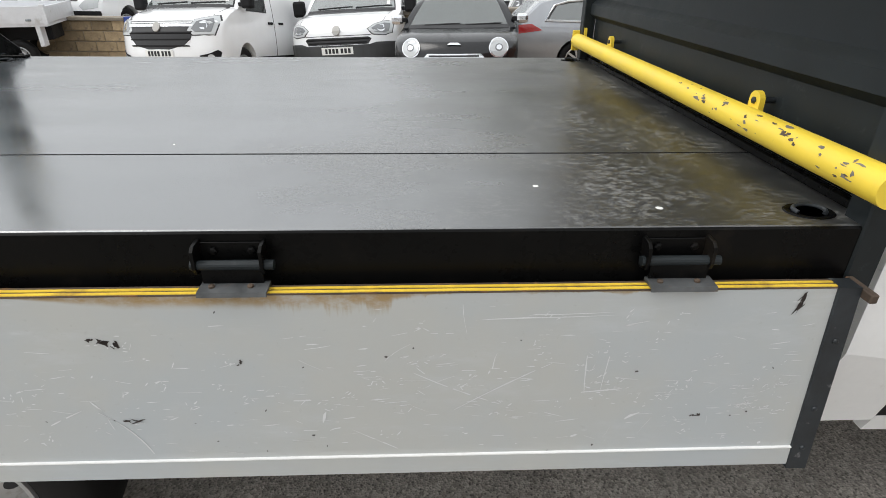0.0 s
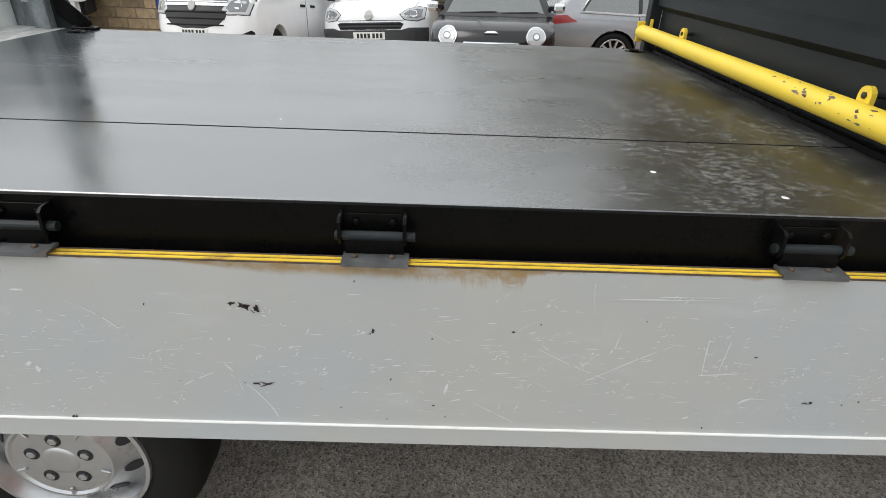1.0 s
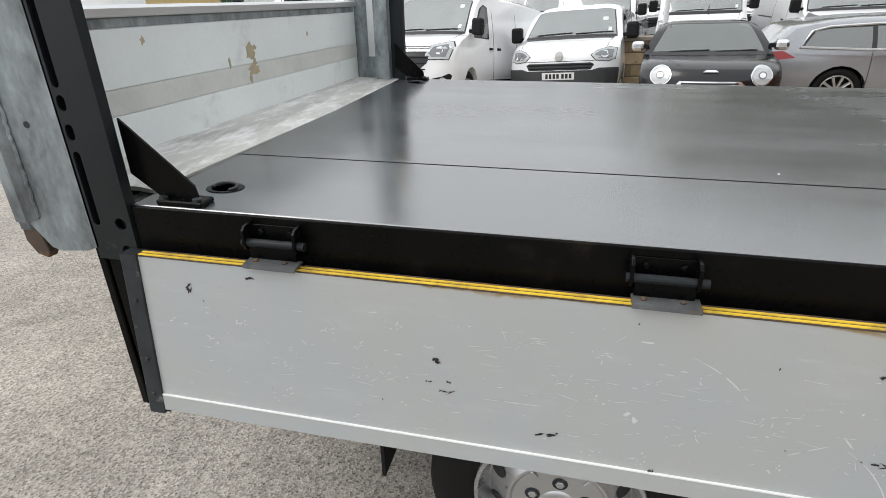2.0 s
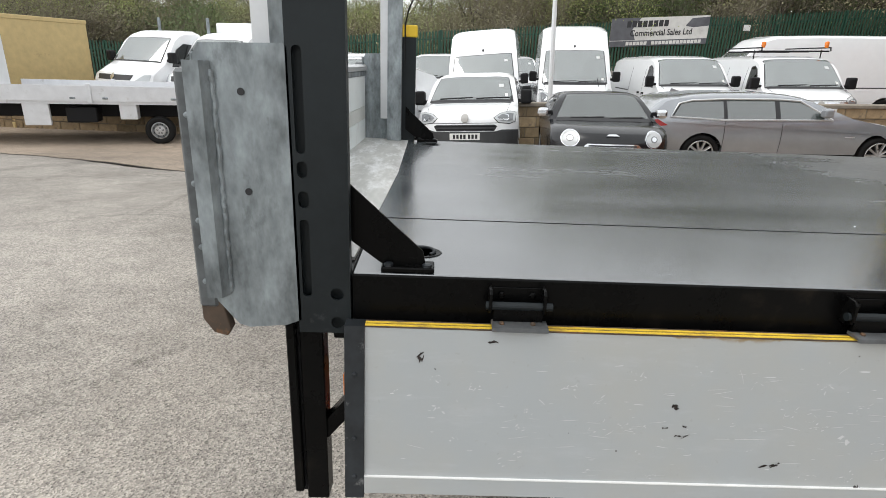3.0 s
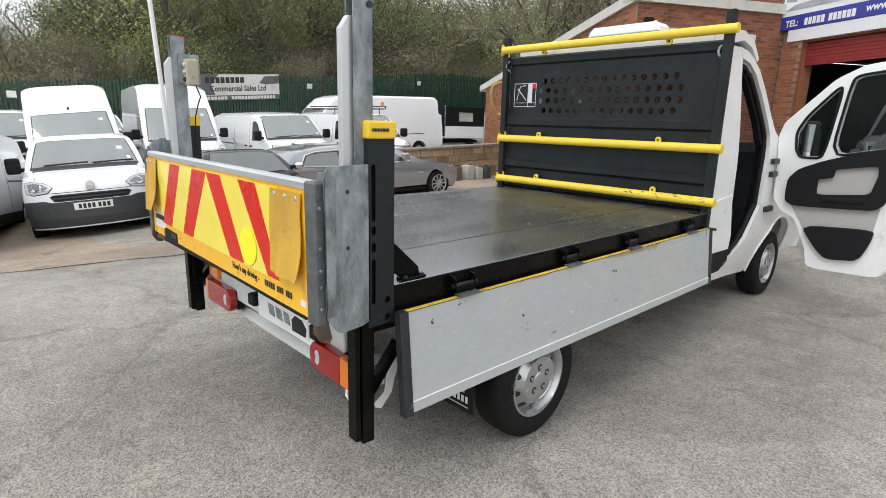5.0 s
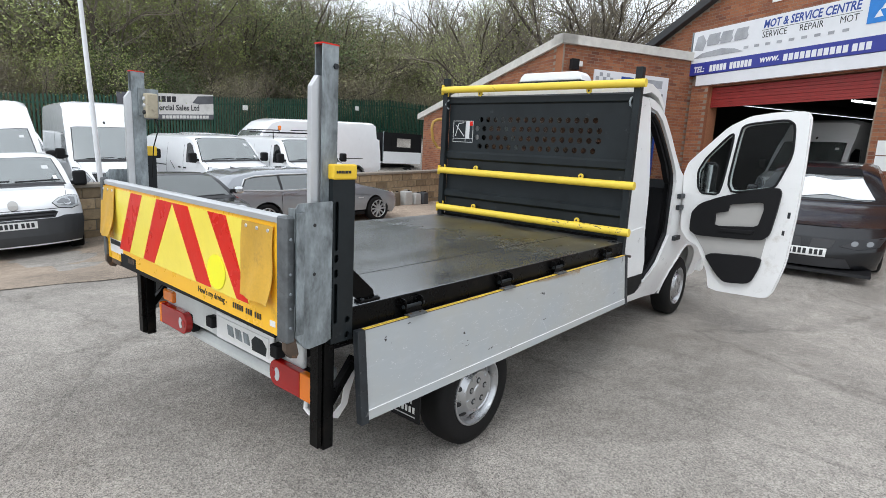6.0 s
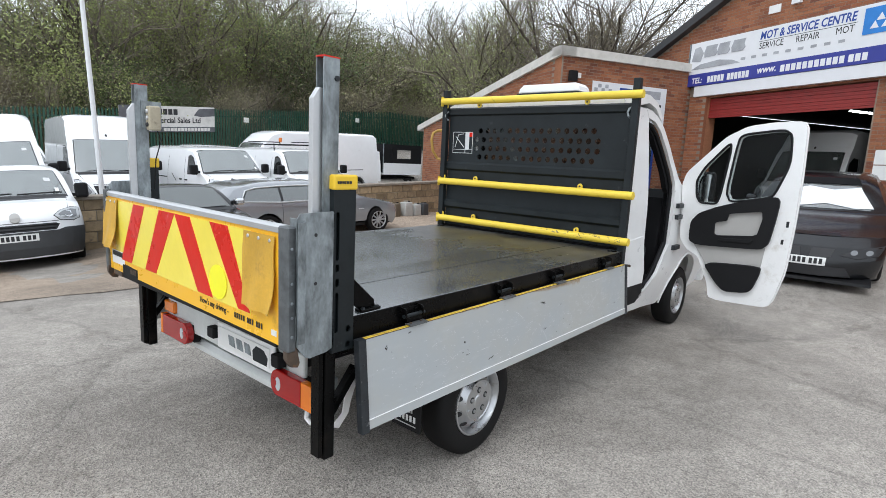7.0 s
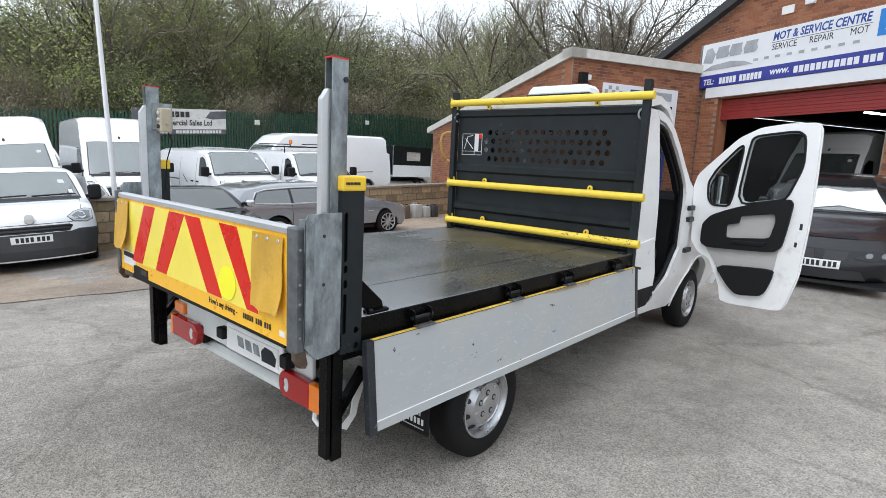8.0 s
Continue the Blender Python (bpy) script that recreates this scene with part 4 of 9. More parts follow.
    leg = part("leg", boxed(-2.282, -2.226, min(yl, yl - o * 0.06), max(yl, yl - o * 0.06), foot_z, 0.95, 0.003), FRAMEBLACK, lift, "black lift leg")
    part("leg_channel", boxed(-2.314, -2.292, min(yl, yl - o * 0.06), max(yl, yl - o * 0.06), foot_z + 0.02, 0.95, 0.003), FRAMEBLACK, leg)
    part("leg_web", boxed(-2.296, -2.284, min(yl - o * 0.02, yl - o * 0.05), max(yl - o * 0.02, yl - o * 0.05), 0.43, 0.94), BLACKPLASTIC, leg)
    part("stay", prismed([(-2.23, 0.60), (-2.10, 0.76), (-2.10, 0.82), (-2.23, 0.66)], "y", min(yl - o * 0.01, yl - o * 0.05), max(yl - o * 0.01, yl - o * 0.05), 0.002), FRAMEBLACK, leg)
    # deck brace: a flat diagonal strip on a bolted foot
    yb = 1.117 if o < 0 else 3.17
    br = part("brace", prismed([(-2.157, 1.142), (-2.157, 1.270), (-1.995, 1.122), (-1.988, ZD + 0.012), (-2.085, ZD + 0.012)], "y", yb - 0.003, yb + 0.003), FRAMEBLACK, lift, "black flat steel brace bolted to the deck")
    part("foot", boxed(-2.088, -1.968, yb - 0.026, yb + 0.026, ZD, ZD + 0.013, 0.003), FRAMEBLACK, br)
    for bx in (-2.072, -1.985):
        part("bolt", lathe(bmesh.new(), [(0.011, ZD + 0.013), (0.011, ZD + 0.019), (0.006, ZD + 0.021)], 6, (bx, yb - 0.014, 0), "z"), STRAPSTEEL, br)
    # side channel of the platform, with rivets and a rusty roller foot
    ch = part("platform_side", boxed(-2.494, -2.452, min(yo, yo - o * (0.07 if o < 0 else 0.034)), max(yo, yo - o * (0.07 if o < 0 else 0.034)), 0.985, 1.498, 0.006), DARKALLOY, lift, "dark riveted platform side channel")
    for z in (1.05, 1.13, 1.19, 1.27, 1.41):
        part("rivet", lathe(bmesh.new(), [(0.0065, yo), (0.006, yo + o * 0.003), (0.003, yo + o * 0.0045)], 10, (-2.474, 0, z)), GALV, ch)
    part("roller_foot", prismed([(-2.492, 1.0), (-2.445, 1.0), (-2.43, 0.93), (-2.44, 0.912), (-2.47, 0.92), (-2.492, 0.955)], "y", min(yo - o * 0.005, yo - o * 0.035), max(yo - o * 0.005, yo - o * 0.035), 0.003), RUSTY, ch, "rusty roller foot")
    if o > 0:
        for p in (c, g, mm, leg, ch):
            p.location.x = 0.05
    return c


column(1.072, -1)
column(3.21, 1)
# button box on the far mast
BOXBEIGE = mat("weathered_beige_plastic", (0.42, 0.37, 0.27), 0.6, var=0.2, dirt=(0.12, 0.1, 0.07), dirt_amount=0.4, dirt_scale=25)
bx = part("button_box", boxed(-2.20, -2.126, 3.058, 3.118, 1.884, 2.04, 0.01, 2), BOXBEIGE, lift, "weathered push-button control box")
part("bracket", boxed(-2.225, -2.10, 3.119, 3.125, 1.9, 2.07), GALV, bx)
for z, mt in ((1.92, INK), (1.963, ALU), (2.005, ALU)):
    part("button", lathe(bmesh.new(), [(0.014, -2.2), (0.014, -2.208), (0.009, -2.212)], 14, (0, 3.088, z), "x"), mt, bx)
part("cable", tubed([(-2.14, 3.09, 1.884), (-2.12, 3.08, 1.82), (-2.14, 3.07, 1.78), (-2.16, 3.08, 1.7), (-2.16, 3.12, 1.5)], 0.004, 8), BLACKPLASTIC, bx)
# platform board
plat = thing("platform", "", "")
plat.parent = lift
plat["label"] = "raised lift platform with amber film and red chevrons"
PX = -2.483
YA, YB = 1.14, 3.02
part("board", boxed(PX + 0.004, -2.448, YA, YB, 1.0, 1.472, 0.003), PLATFACE, plat)
part("amber_film", boxed(PX, PX + 0.004, YA + 0.006, YB - 0.006, 0.998, 1.468), AMBERBOARD, plat, "amber yellow film")
part("chevron_panel", boxed(PX - 0.002, PX, 1.362, 2.9, 1.08, 1.452), CHEVYELLOW, plat, "fluorescent yellow panel")
for pts in ([(2.60, 1.45), (2.45, 1.45), (2.66, 1.085), (2.81, 1.085)], [(2.262, 1.45), (2.08, 1.45), (2.325, 1.085), (2.465, 1.085)], [(2.078, 1.45), (1.912, 1.45), (1.695, 1.085), (1.842, 1.085)], [(1.713, 1.45), (1.549, 1.45), (1.366, 1.085), (1.464, 1.085)]):
    part("red_stripe", prismed(pts, "x", PX - 0.004, PX - 0.002), CHEVRED, plat, "red reflective stripe")
part("yellow_dot", lathe(bmesh.new(), [(0.082, PX - 0.006), (0.082, PX - 0.004)], 32, (0, 1.641, 1.173), "x"), BRIGHTYELLOW, plat, "bright yellow round patch")
part("top_rail", prismed([(PX - 0.006, 1.468), (PX - 0.006, 1.49), (PX + 0.004, 1.499), (-2.45, 1.499), (-2.436, 1.49), (-2.436, 1.468)], "y", YA - 0.01, YB + 0.01), ALU, plat, "bright aluminium top rail")
part("bottom_edge", boxed(PX - 0.002, -2.44, YA + 0.03, YB - 0.4, 0.985, 0.999), BLACKPLASTIC, plat)
# loading face: ribs seen from the deck
BANDGREY = mat("dull_alloy_band", (0.60, 0.62, 0.60), 0.5, var=0.12, scale=5, dirt=(0.62, 0.63, 0.62), dirt_amount=0.4, dirt_scale=9)
for z0, z1, mt in ((1.086, 1.2035, PLATFACE), (1.2065, 1.2765, BANDGREY), (1.2795, 1.437, PLATFACE), (1.44, 1.466, GALV)):
    part("loading_rib", boxed(-2.448, -2.444, YA + 0.02, YB - 0.02, z0, z1, 0.001), mt, plat)
prng = random.Random(4)
for cy, cz, w, h in ((2.06, 1.325, 0.03, 0.032), (2.09, 1.335, 0.015, 0.01), (2.07, 1.255, 0.032, 0.022), (2.08, 1.28, 0.012, 0.014), (2.045, 1.225, 0.01, 0.02), (1.93, 1.295, 0.006, 0.02), (1.55, 1.40, 0.008, 0.012), (2.5, 1.36, 0.006, 0.01)):
    loop = [(cy + w * (0.6 + 0.7 * prng.random()) * math.cos(a), cz + h * (0.6 + 0.7 * prng.random()) * math.sin(a)) for a in [2 * math.pi * i / 13 for i in range(13)]]
    part("wear_patch", prismed(loop, "x", -2.444, -2.4432), RUSTSTAIN, plat, "flaked tan patch")
part("hinge_flap", prismed([(-2.455, 1.085), (-2.455, 1.095), (-2.2, ZD + 0.012), (-2.16, ZD + 0.006), (-2.16, ZD - 0.004), (-2.2, ZD)], "y", YA + 0.03, YB - 0.01), RESIDUE, plat, "scuffed aluminium bridge flap with white residue")
part("tail_beam", boxed(-2.44, -2.2, YA + 0.08, YB - 0.08, 0.96, 1.05, 0.006), BLACKPLASTIC, lift)


def canvas_flap(y0, y1, z0, z1, bulge):
    """A stiff vinyl warning flag on rivets, bowed away from the board."""
    bm = bmesh.new()
    nx, nz = 8, 12
    vs = []
    for j in range(nz + 1):
        v = j / nz
        row = []
        for i in range(nx + 1):
            u = i / nx
            y = y0 + (y1 - y0) * u
            z = z1 + (z0 - z1) * v
            out = 0.004 + bulge * v ** 1.5 * (0.6 + 0.4 * u) + 0.008 * math.sin(9 * u + 4 * v) * v
            row.append(bm.verts.new((PX - 0.006 - out, y + 0.006 * math.sin(7 * v), z)))
        vs.append(row)
    for j in range(nz):
        for i in range(nx):
            bm.faces.new((vs[j][i], vs[j][i + 1], vs[j + 1][i + 1], vs[j + 1][i]))
    ext = bmesh.ops.extrude_face_region(bm, geom=bm.faces[:])
    bmesh.ops.translate(bm, vec=(0.003, 0, 0), verts=[v for v in ext["geom"] if isinstance(v, bmesh.types.BMVert)])
    f = smooth(part("vinyl_flag", bm, CANVAS, plat, "soiled yellow vinyl flag on rivets"))
    for k in (0.15, 0.5, 0.85):
        part("rivet", lathe(bmesh.new(), [(0.009, PX - 0.01), (0.007, PX - 0.014)], 10, (0, y0 + (y1 - y0) * k, z1 - 0.02), "x"), ALU, f)
    return f


canvas_flap(1.40, 1.165, 1.125, 1.45, 0.03)
canvas_flap(3.03, 2.83, 1.15, 1.46, 0.05)
# lettering and decals on the board
fac = lambda y, z: facing((PX - 0.0012, y, z), (0, -1, 0), (0, 0, 1))
words("lettering", "How's my driving -", 0.042, INK, plat, fac(1.83, 1.05), 0.86)
bars([0.010] * 5 + [-0.008] + [0.010] * 3 + [-0.008] + [0.010] * 3, 0.0085, 0.025, fac(1.50, 1.049), INK, plat)
part("small_label", boxed(PX - 0.0015, PX, 1.165, 1.205, 1.03, 1.055), PLATEWHITE, plat)
bars([0.02, 0.012, 0.02, 0.016, 0.02], 0.006, 0.03, fac(2.72, 1.03), RUSTY, plat)
part("end_label", boxed(PX - 0.003, PX - 0.0005, 2.77, 2.96, 1.045, 1.13), PLATEWHITE, plat, "white information label")
bars([0.15], 0.0, 0.03, facing((PX - 0.0032, 2.945, 1.11), (0, -1, 0), (0, 0, 1)), ANTHRACITE, plat)
part("end_foot", boxed(PX, -2.45, 2.83, 2.96, 0.965, 1.0, 0.003), RUSTY, plat)

# the board hangs a little askew between its masts, its far end nearer to the deck
for ob in plat.children_recursive:
    for v in ob.data.vertices:
        d = v.co.y - 1.14
        v.co.y += d * (0.0434 + 0.0266 * d)
        v.co.x += 0.0275 * (v.co.y - 1.14)
        v.co.z -= 0.006 * d


# rear lamps, bumper beam, number plate
def rear_lamp(y0, y1, amber=0.27):
    """A lens with a rounded inner end: amber outboard, red inboard, a clear oval."""
    l = thing("rear_lamp", "", "")
    l.parent = truck
    l["label"] = "red and amber rear lamp cluster"
    z0, z1, x0, x1 = 0.548, 0.69, -2.215, -2.17
    zc, r = (z0 + z1) / 2, (z1 - z0) / 2
    def yy(f):
        return y0 + (y1 - y0) * f
    def lens(name, fa, fb, mat_, label, proud=0.0):
        pts = [(yy(fa), z0 + 0.004), (yy(fa), z1 - 0.004)]
        if fb >= 1.0:
            pts += [(yy(1) + (y0 - y1) * 0.16 * (1 - math.cos(a)), zc + r * math.sin(a)) for a in [radians(80 - 16 * i) for i in range(11)]]
        else:
            pts += [(yy(fb), z1 - 0.004), (yy(fb), z0 + 0.004)]
        return part(name, prismed(pts, "x", x0 - proud, x1, 0.006), mat_, l, label)
    part("housing", boxed(-2.172, -2.12, min(y0, y1) + 0.01, max(y0, y1) - 0.02, z0 + 0.01, z1 - 0.01, 0.01), BLACKPLASTIC, l)
    lens("amber_lens", 0.0, amber, AMBERLAMP, "amber lens")
    lens("red_lens", amber + 0.005, 1.0, REDLAMP, "red lens")
    s = (y1 - y0) / abs(y1 - y0)
    part("end_lens", boxed(x0 + 0.008, x1, min(y0, y0 - s * 0.004), max(y0, y0 - s * 0.004), z0 + 0.012, z1 - 0.012, 0.001), REDLAMP, l, "red side lens")
    c = yy(0.80)
    moon = [(c + s * 0.022 * math.cos(a), zc + 0.036 * math.sin(a)) for a in [2 * math.pi * i / 18 for i in range(18)]]
    part("reversing_lens", prismed(moon, "x", x0 - 0.002, x0 + 0.004), HEADLAMP, l, "clear oval reversing lens")
    part("centre_dot", lathe(bmesh.new(), [(0.026, x0 + 0.002), (0.024, x0 - 0.003), (0.008, x0 - 0.005)], 16, (0, yy(0.9), zc), "x"), REDLAMP, l)
    return l


rear_lamp(1.285, 1.645)
rear_lamp(2.965, 2.575, 0.08)
for y in (1.40, 2.84):
    part("lamp_arm", boxed(-2.13, -2.0, y - 0.04, y + 0.04, 0.6, 0.66, 0.004), GALV, truck)
beam = part("bumper_beam", prismed([(-2.13, 0.508), (-2.13, 0.538), (-2.10, 0.56), (-1.98, 0.56), (-1.98, 0.49), (-2.11, 0.49)], "y", 1.36, 2.95, 0.004), BANDGREY, truck, "white rear underrun beam")
part("beam_bracket", prismed([(-2.012, 0.70), (-2.045, 0.70), (-2.085, 0.637), (-2.10, 0.553), (-2.152, 0.515), (-2.150, 0.497), (-2.121, 0.483), (-2.064, 0.542), (-2.05, 0.60)], "y", 1.198, 1.206, 0.001), CABWHITE, truck, "white bent steel bracket")
part("tow_hook", tubed([(-2.13, 1.44, 0.50), (-2.14, 1.435, 0.458), (-2.14, 1.40, 0.442), (-2.12, 1.375, 0.447)], 0.012, 8), CABWHITE, truck, "white bent hook")
np_ = part("number_plate", boxed(-2.206, -2.2, 1.665, 2.195, 0.668, 0.778, 0.003), PLATEWHITE, truck, "pale rear plate with grey logo shapes")
for y0, w in ((2.07, 0.065), (1.985, 0.065), (1.90, 0.06)):
    part("logo_shape", prismed([(y0, 0.695), (y0 - w, 0.69), (y0 - w + 0.012, 0.735), (y0 - w + 0.02, 0.75), (y0 + 0.012, 0.752)], "x", -2.208, -2.206), GALV, np_)
part("logo_shape", prismed([(1.82, 0.675), (1.69, 0.675), (1.68, 0.72), (1.72, 0.755), (1.79, 0.76), (1.825, 0.73)], "x", -2.208, -2.206), ANTHRACITE, np_)
part("plate_mount", boxed(-2.2, -2.185, 1.63, 2.22, 0.64, 0.80, 0.005), CABWHITE, truck)
part("rear_sheet", boxed(-2.165, -2.14, 1.42, 2.95, 0.62, 0.80, 0.006), BANDGREY, truck, "white rear cross sheet")
part("plate_lamp", boxed(-2.225, -2.17, 1.56, 1.625, 0.70, 0.77, 0.008, 2), BLACKPLASTIC, truck, "black plate lamp")
part("plate_lamp", boxed(-2.225, -2.17, 2.225, 2.30, 0.69, 0.755, 0.008, 2), BLACKPLASTIC, truck, "black plate lamp")
part("rear_reflector", boxed(-2.19, -2.15, 2.82, 2.96, 0.70, 0.775, 0.008), AMBERLAMP, truck)


# wheels
def wheel(name, parent, at, radius=0.345, rimr=0.213, width=0.215, o=-1, vents=10, label="", studs=5, steel=True):
    """A tyre on a pressed steel or spoked wheel; its outer face looks towards o along y."""
    w = thing(name, label, "")
    w.parent = parent
    w.location = at
    h = width / 2
    prof = [(rimr - 0.005, -h * 0.8), (rimr + 0.02, -h * 0.93), (radius * 0.84, -h), (radius * 0.945, -h * 0.86), (radius * 0.985, -h * 0.7), (radius, -h * 0.4), (radius, h * 0.4), (radius * 0.985, h * 0.7), (radius * 0.945, h * 0.86), (radius * 0.84, h), (rimr + 0.02, h * 0.93), (rimr - 0.005, h * 0.8)]
    smooth(part("tyre", lathe(bmesh.new(), prof, 48, ends="loop"), TYRE, w, "black rubber tyre"), 40)
    f = o * h
    rim = [(rimr + 0.006, f * 0.86), (rimr + 0.004, f * 0.93), (rimr - 0.006, f * 0.94), (rimr - 0.012, f * 0.80), (rimr - 0.022, f * 0.68), (rimr - 0.03, f * 0.46)]
    if steel:
        rim += [(rimr * 0.85, f * 0.46), (rimr * 0.67, f * 0.80), (rimr * 0.635, f * 0.90), (rimr * 0.61, f * 0.965), (rimr * 0.58, f * 0.97), (rimr * 0.55, f * 0.92), (rimr * 0.21, f * 0.93), (rimr * 0.19, f * 0.965), (rimr * 0.14, f * 0.98), (0.004, f * 0.985)]
    else:
        rim += [(rimr - 0.05, f * 0.05), (0.01, f * 0.05)]
    r = smooth(part("rim", lathe(bmesh.new(), rim, 48, ends="last"), RIM if steel else BLACKPLASTIC, w), 40)
    if steel:
        for i in range(vents):
            a = 2 * math.pi * (i + 0.5) / vents
            c = rimr * 0.775
            bm = lathe(bmesh.new(), [(rimr * 0.085, f * 0.47), (rimr * 0.085, f * 0.64)], 14, (c * math.cos(a), 0, c * math.sin(a)))
            for v in bm.verts:
                r_ = math.hypot(v.co.x, v.co.z)
                v.co.y += f * 0.27 * (c - r_) / (rimr * 0.15)
            part("vent_hole", bm, INK, r)
        for i in range(studs):
            a = 2 * math.pi * i / studs + math.pi / 2
            c = rimr * 0.325
            bm = lathe(bmesh.new(), [(0.0195, f * 0.83), (0.0195, f * 0.934), (0.0165, f * 0.942), (0.0165, f * 0.93)], 18, (c * math.cos(a), 0, c * math.sin(a)))
            cup = part("nut_cup", bm, STRAPSTEEL, r)
            bm = lathe(bmesh.new(), [(0.0115, f * 0.89), (0.0115, f * 0.975), (0.008, f * 0.985)], 6, (c * math.cos(a), 0, c * math.sin(a)))
            part("wheel_nut", bm, RIM, w)
            bm = bmesh.new()
            box(bm, rimr * 0.46, rimr * 0.575, min(f * 0.92, f * 0.985), max(f * 0.92, f * 0.985), -0.004, 0.004, 0.0015)
            bmesh.ops.rotate(bm, verts=bm.verts, matrix=Matrix.Rotation(-a - math.pi / studs, 3, "Y"))
            part("pressed_rib", bm, RIM, r)
    else:
        for i in range(10):
            a = 2 * math.pi * i / 10
            bm = bmesh.new()
            box(bm, 0.03, rimr - 0.004, f * 0.62, f * 0.86, -0.017, 0.017, 0.004)
            bmesh.ops.rotate(bm, verts=bm.verts, matrix=Matrix.Rotation(a, 3, "Y"))
            part("spoke", bm, RIM, r)
        part("rim_lip", lathe(bmesh.new(), [(rimr + 0.005, f * 0.9), (rimr - 0.004, f * 0.97), (rimr - 0.02, f * 0.9), (rimr - 0.016, f * 0.6)], 40, ends="loop"), RIM, w)
        part("hub", lathe(bmesh.new(), [(0.06, f * 0.5), (0.055, f * 0.82), (0.01, f * 0.86)], 20), RIM, w)
    return w


HUBR, HUBF = -1.113, 2.89
wheel("wheel", truck, (HUBR, 1.199, 0.335), o=-1, label="silver pressed steel wheel with a black tyre")
wheel("wheel", truck, (HUBR, 3.05, 0.337), o=1)
wheel("wheel", truck, (HUBF, 1.27, 0.345), o=-1)
wheel("wheel", truck, (HUBF, 3.01, 0.345), o=1)
part("rear_axle", tubed([(HUBR, 1.3, 0.36), (HUBR, 3.0, 0.36)], 0.05, 12), BLACKPLASTIC, truck)
# mudflap with a pale printed panel
mf = part("mudflap", prismed([(1.14, 0.275), (1.36, 0.275), (1.36, 0.62), (1.14, 0.62)], "x", -1.60, -1.59), BLACKPLASTIC, truck, "black rubber mudflap with pale printing")
bars([0.016] * 6, 0.012, 0.035, facing((-1.602, 1.33, 0.345), (0, -1, 0), (0, 0, 1)), PLATEWHITE, mf)
bars([0.012] * 4, 0.008, 0.022, facing((-1.602, 1.27, 0.39), (0, -1, 0), (0, 0, 1)), ALU, mf)
bars([0.16], 0.006, 0.006, facing((-1.602, 1.33, 0.305), (0, -1, 0), (0, 0, 1)), ALU, mf)


# ---- truck cab ----
CLEAR = glass_mat("clear_glass", (0.88, 0.91, 0.91), 0.9, 0.05)
REARGLASS = glass_mat("smoked_rear_glass", (0.5, 0.53, 0.53), 0.8, 0.05)
cab = thing("cab", "", "")
cab.parent = truck
cab["label"] = "white van cab with the driver door swung open"
CY0, CY1 = 1.12, 3.165        # cab sides
CB = 1.0                    # rear wall of the cab


def side_y(z, o):
    """Outward edge of the cab at a height: tucked under at the sill, upright at the waist, leaning in above."""
    w = 0.075 * max(0.0, (z - 1.45) / 0.85) ** 1.2 + 0.30 * max(0.0, 0.74 - z)
    return CY0 + w if o < 0 else CY1 - w


def side_panel(pts, o, thick=0.05, step=0.12, holes=(), proud=0.0):
    """A curved sheet on a cab side from an outline of (x, z), with openings."""
    bm = panel_with_holes(pts, holes, 0.0, -o * thick, "y")
    zs = [p[1] for p in pts]
    z = min(zs) + step
    while z < max(zs):
        bmesh.ops.bisect_plane(bm, geom=bm.verts[:] + bm.edges[:] + bm.faces[:], plane_co=(0, 0, z), plane_no=(0, 0, 1))
        z += step
    for v in bm.verts:
        v.co.y += side_y(v.co.z, o) + o * proud
    return bm


def arc(cx, cz, r, a0, a1, n=10):
    return [(cx + r * math.cos(radians(a0 + (a1 - a0) * i / n)), cz + r * math.sin(radians(a0 + (a1 - a0) * i / n))) for i in range(n + 1)]


arch = arc(HUBF, 0.40, 0.455, -10, 190, 18)
# driver's side: rear pillar, corner trim, sill sweeping up over the wheel, wing and windscreen pillar round an open doorway
smooth(part("rear_pillar", side_panel([(0.985, 0.74), (1.20, 0.70), (1.58, 0.69), (1.55, 0.84), (1.485, 1.06), (1.475, 1.12), (1.465, 1.4), (1.46, 1.8), (1.45, 2.1), (1.45, 2.22), (1.46, 2.25), (1.40, 2.34), (0.985, 2.34)], -1, 0.09), CABWHITE, cab), 40)
smooth(part("pillar_swage", side_panel([(1.02, 1.10), (1.46, 1.14), (1.45, 1.17), (1.02, 1.14)], -1, 0.02, proud=0.008), CABWHITE, cab), 40)
part("rear_corner", side_panel([(0.985, 0.45), (1.22, 0.45), (1.20, 0.70), (0.985, 0.74)], -1, 0.09, 0.06), CABWHITE, cab)
part("lower_trim", side_panel([(1.22, 0.47), (1.62, 0.47), (1.72, 0.54), (1.58, 0.69), (1.20, 0.70)], -1, 0.06, 0.06), BLACKPLASTIC, cab, "dark lower corner trim")
sweep = [(1.22, 0.40), (1.9, 0.37), (2.36, 0.33), (2.43, 0.37)] + arch[::-1][1:8] + [(2.66, 1.0), (2.52, 1.58), (2.23, 1.57), (2.20, 1.25), (2.20, 1.02), (2.12, 0.94), (1.97, 0.79), (1.85, 0.665), (1.76, 0.60), (1.66, 0.55), (1.62, 0.47), (1.22, 0.47)]
smooth(part("sill", side_panel(sweep, -1, 0.03, 0.07), CABWHITE, cab, "white sill sweeping up over the wheel"), 40)
wing = [(3.305, 0.34), (3.70, 0.40), (3.78, 0.75), (3.66, 1.05), (3.28, 1.28), (2.9, 1.42), (2.54, 1.60), (2.52, 1.58), (2.66, 1.0)] + arch[::-1][7:]
smooth(part("front_wing", side_panel(wing, -1, 0.06), CABWHITE, cab), 40)
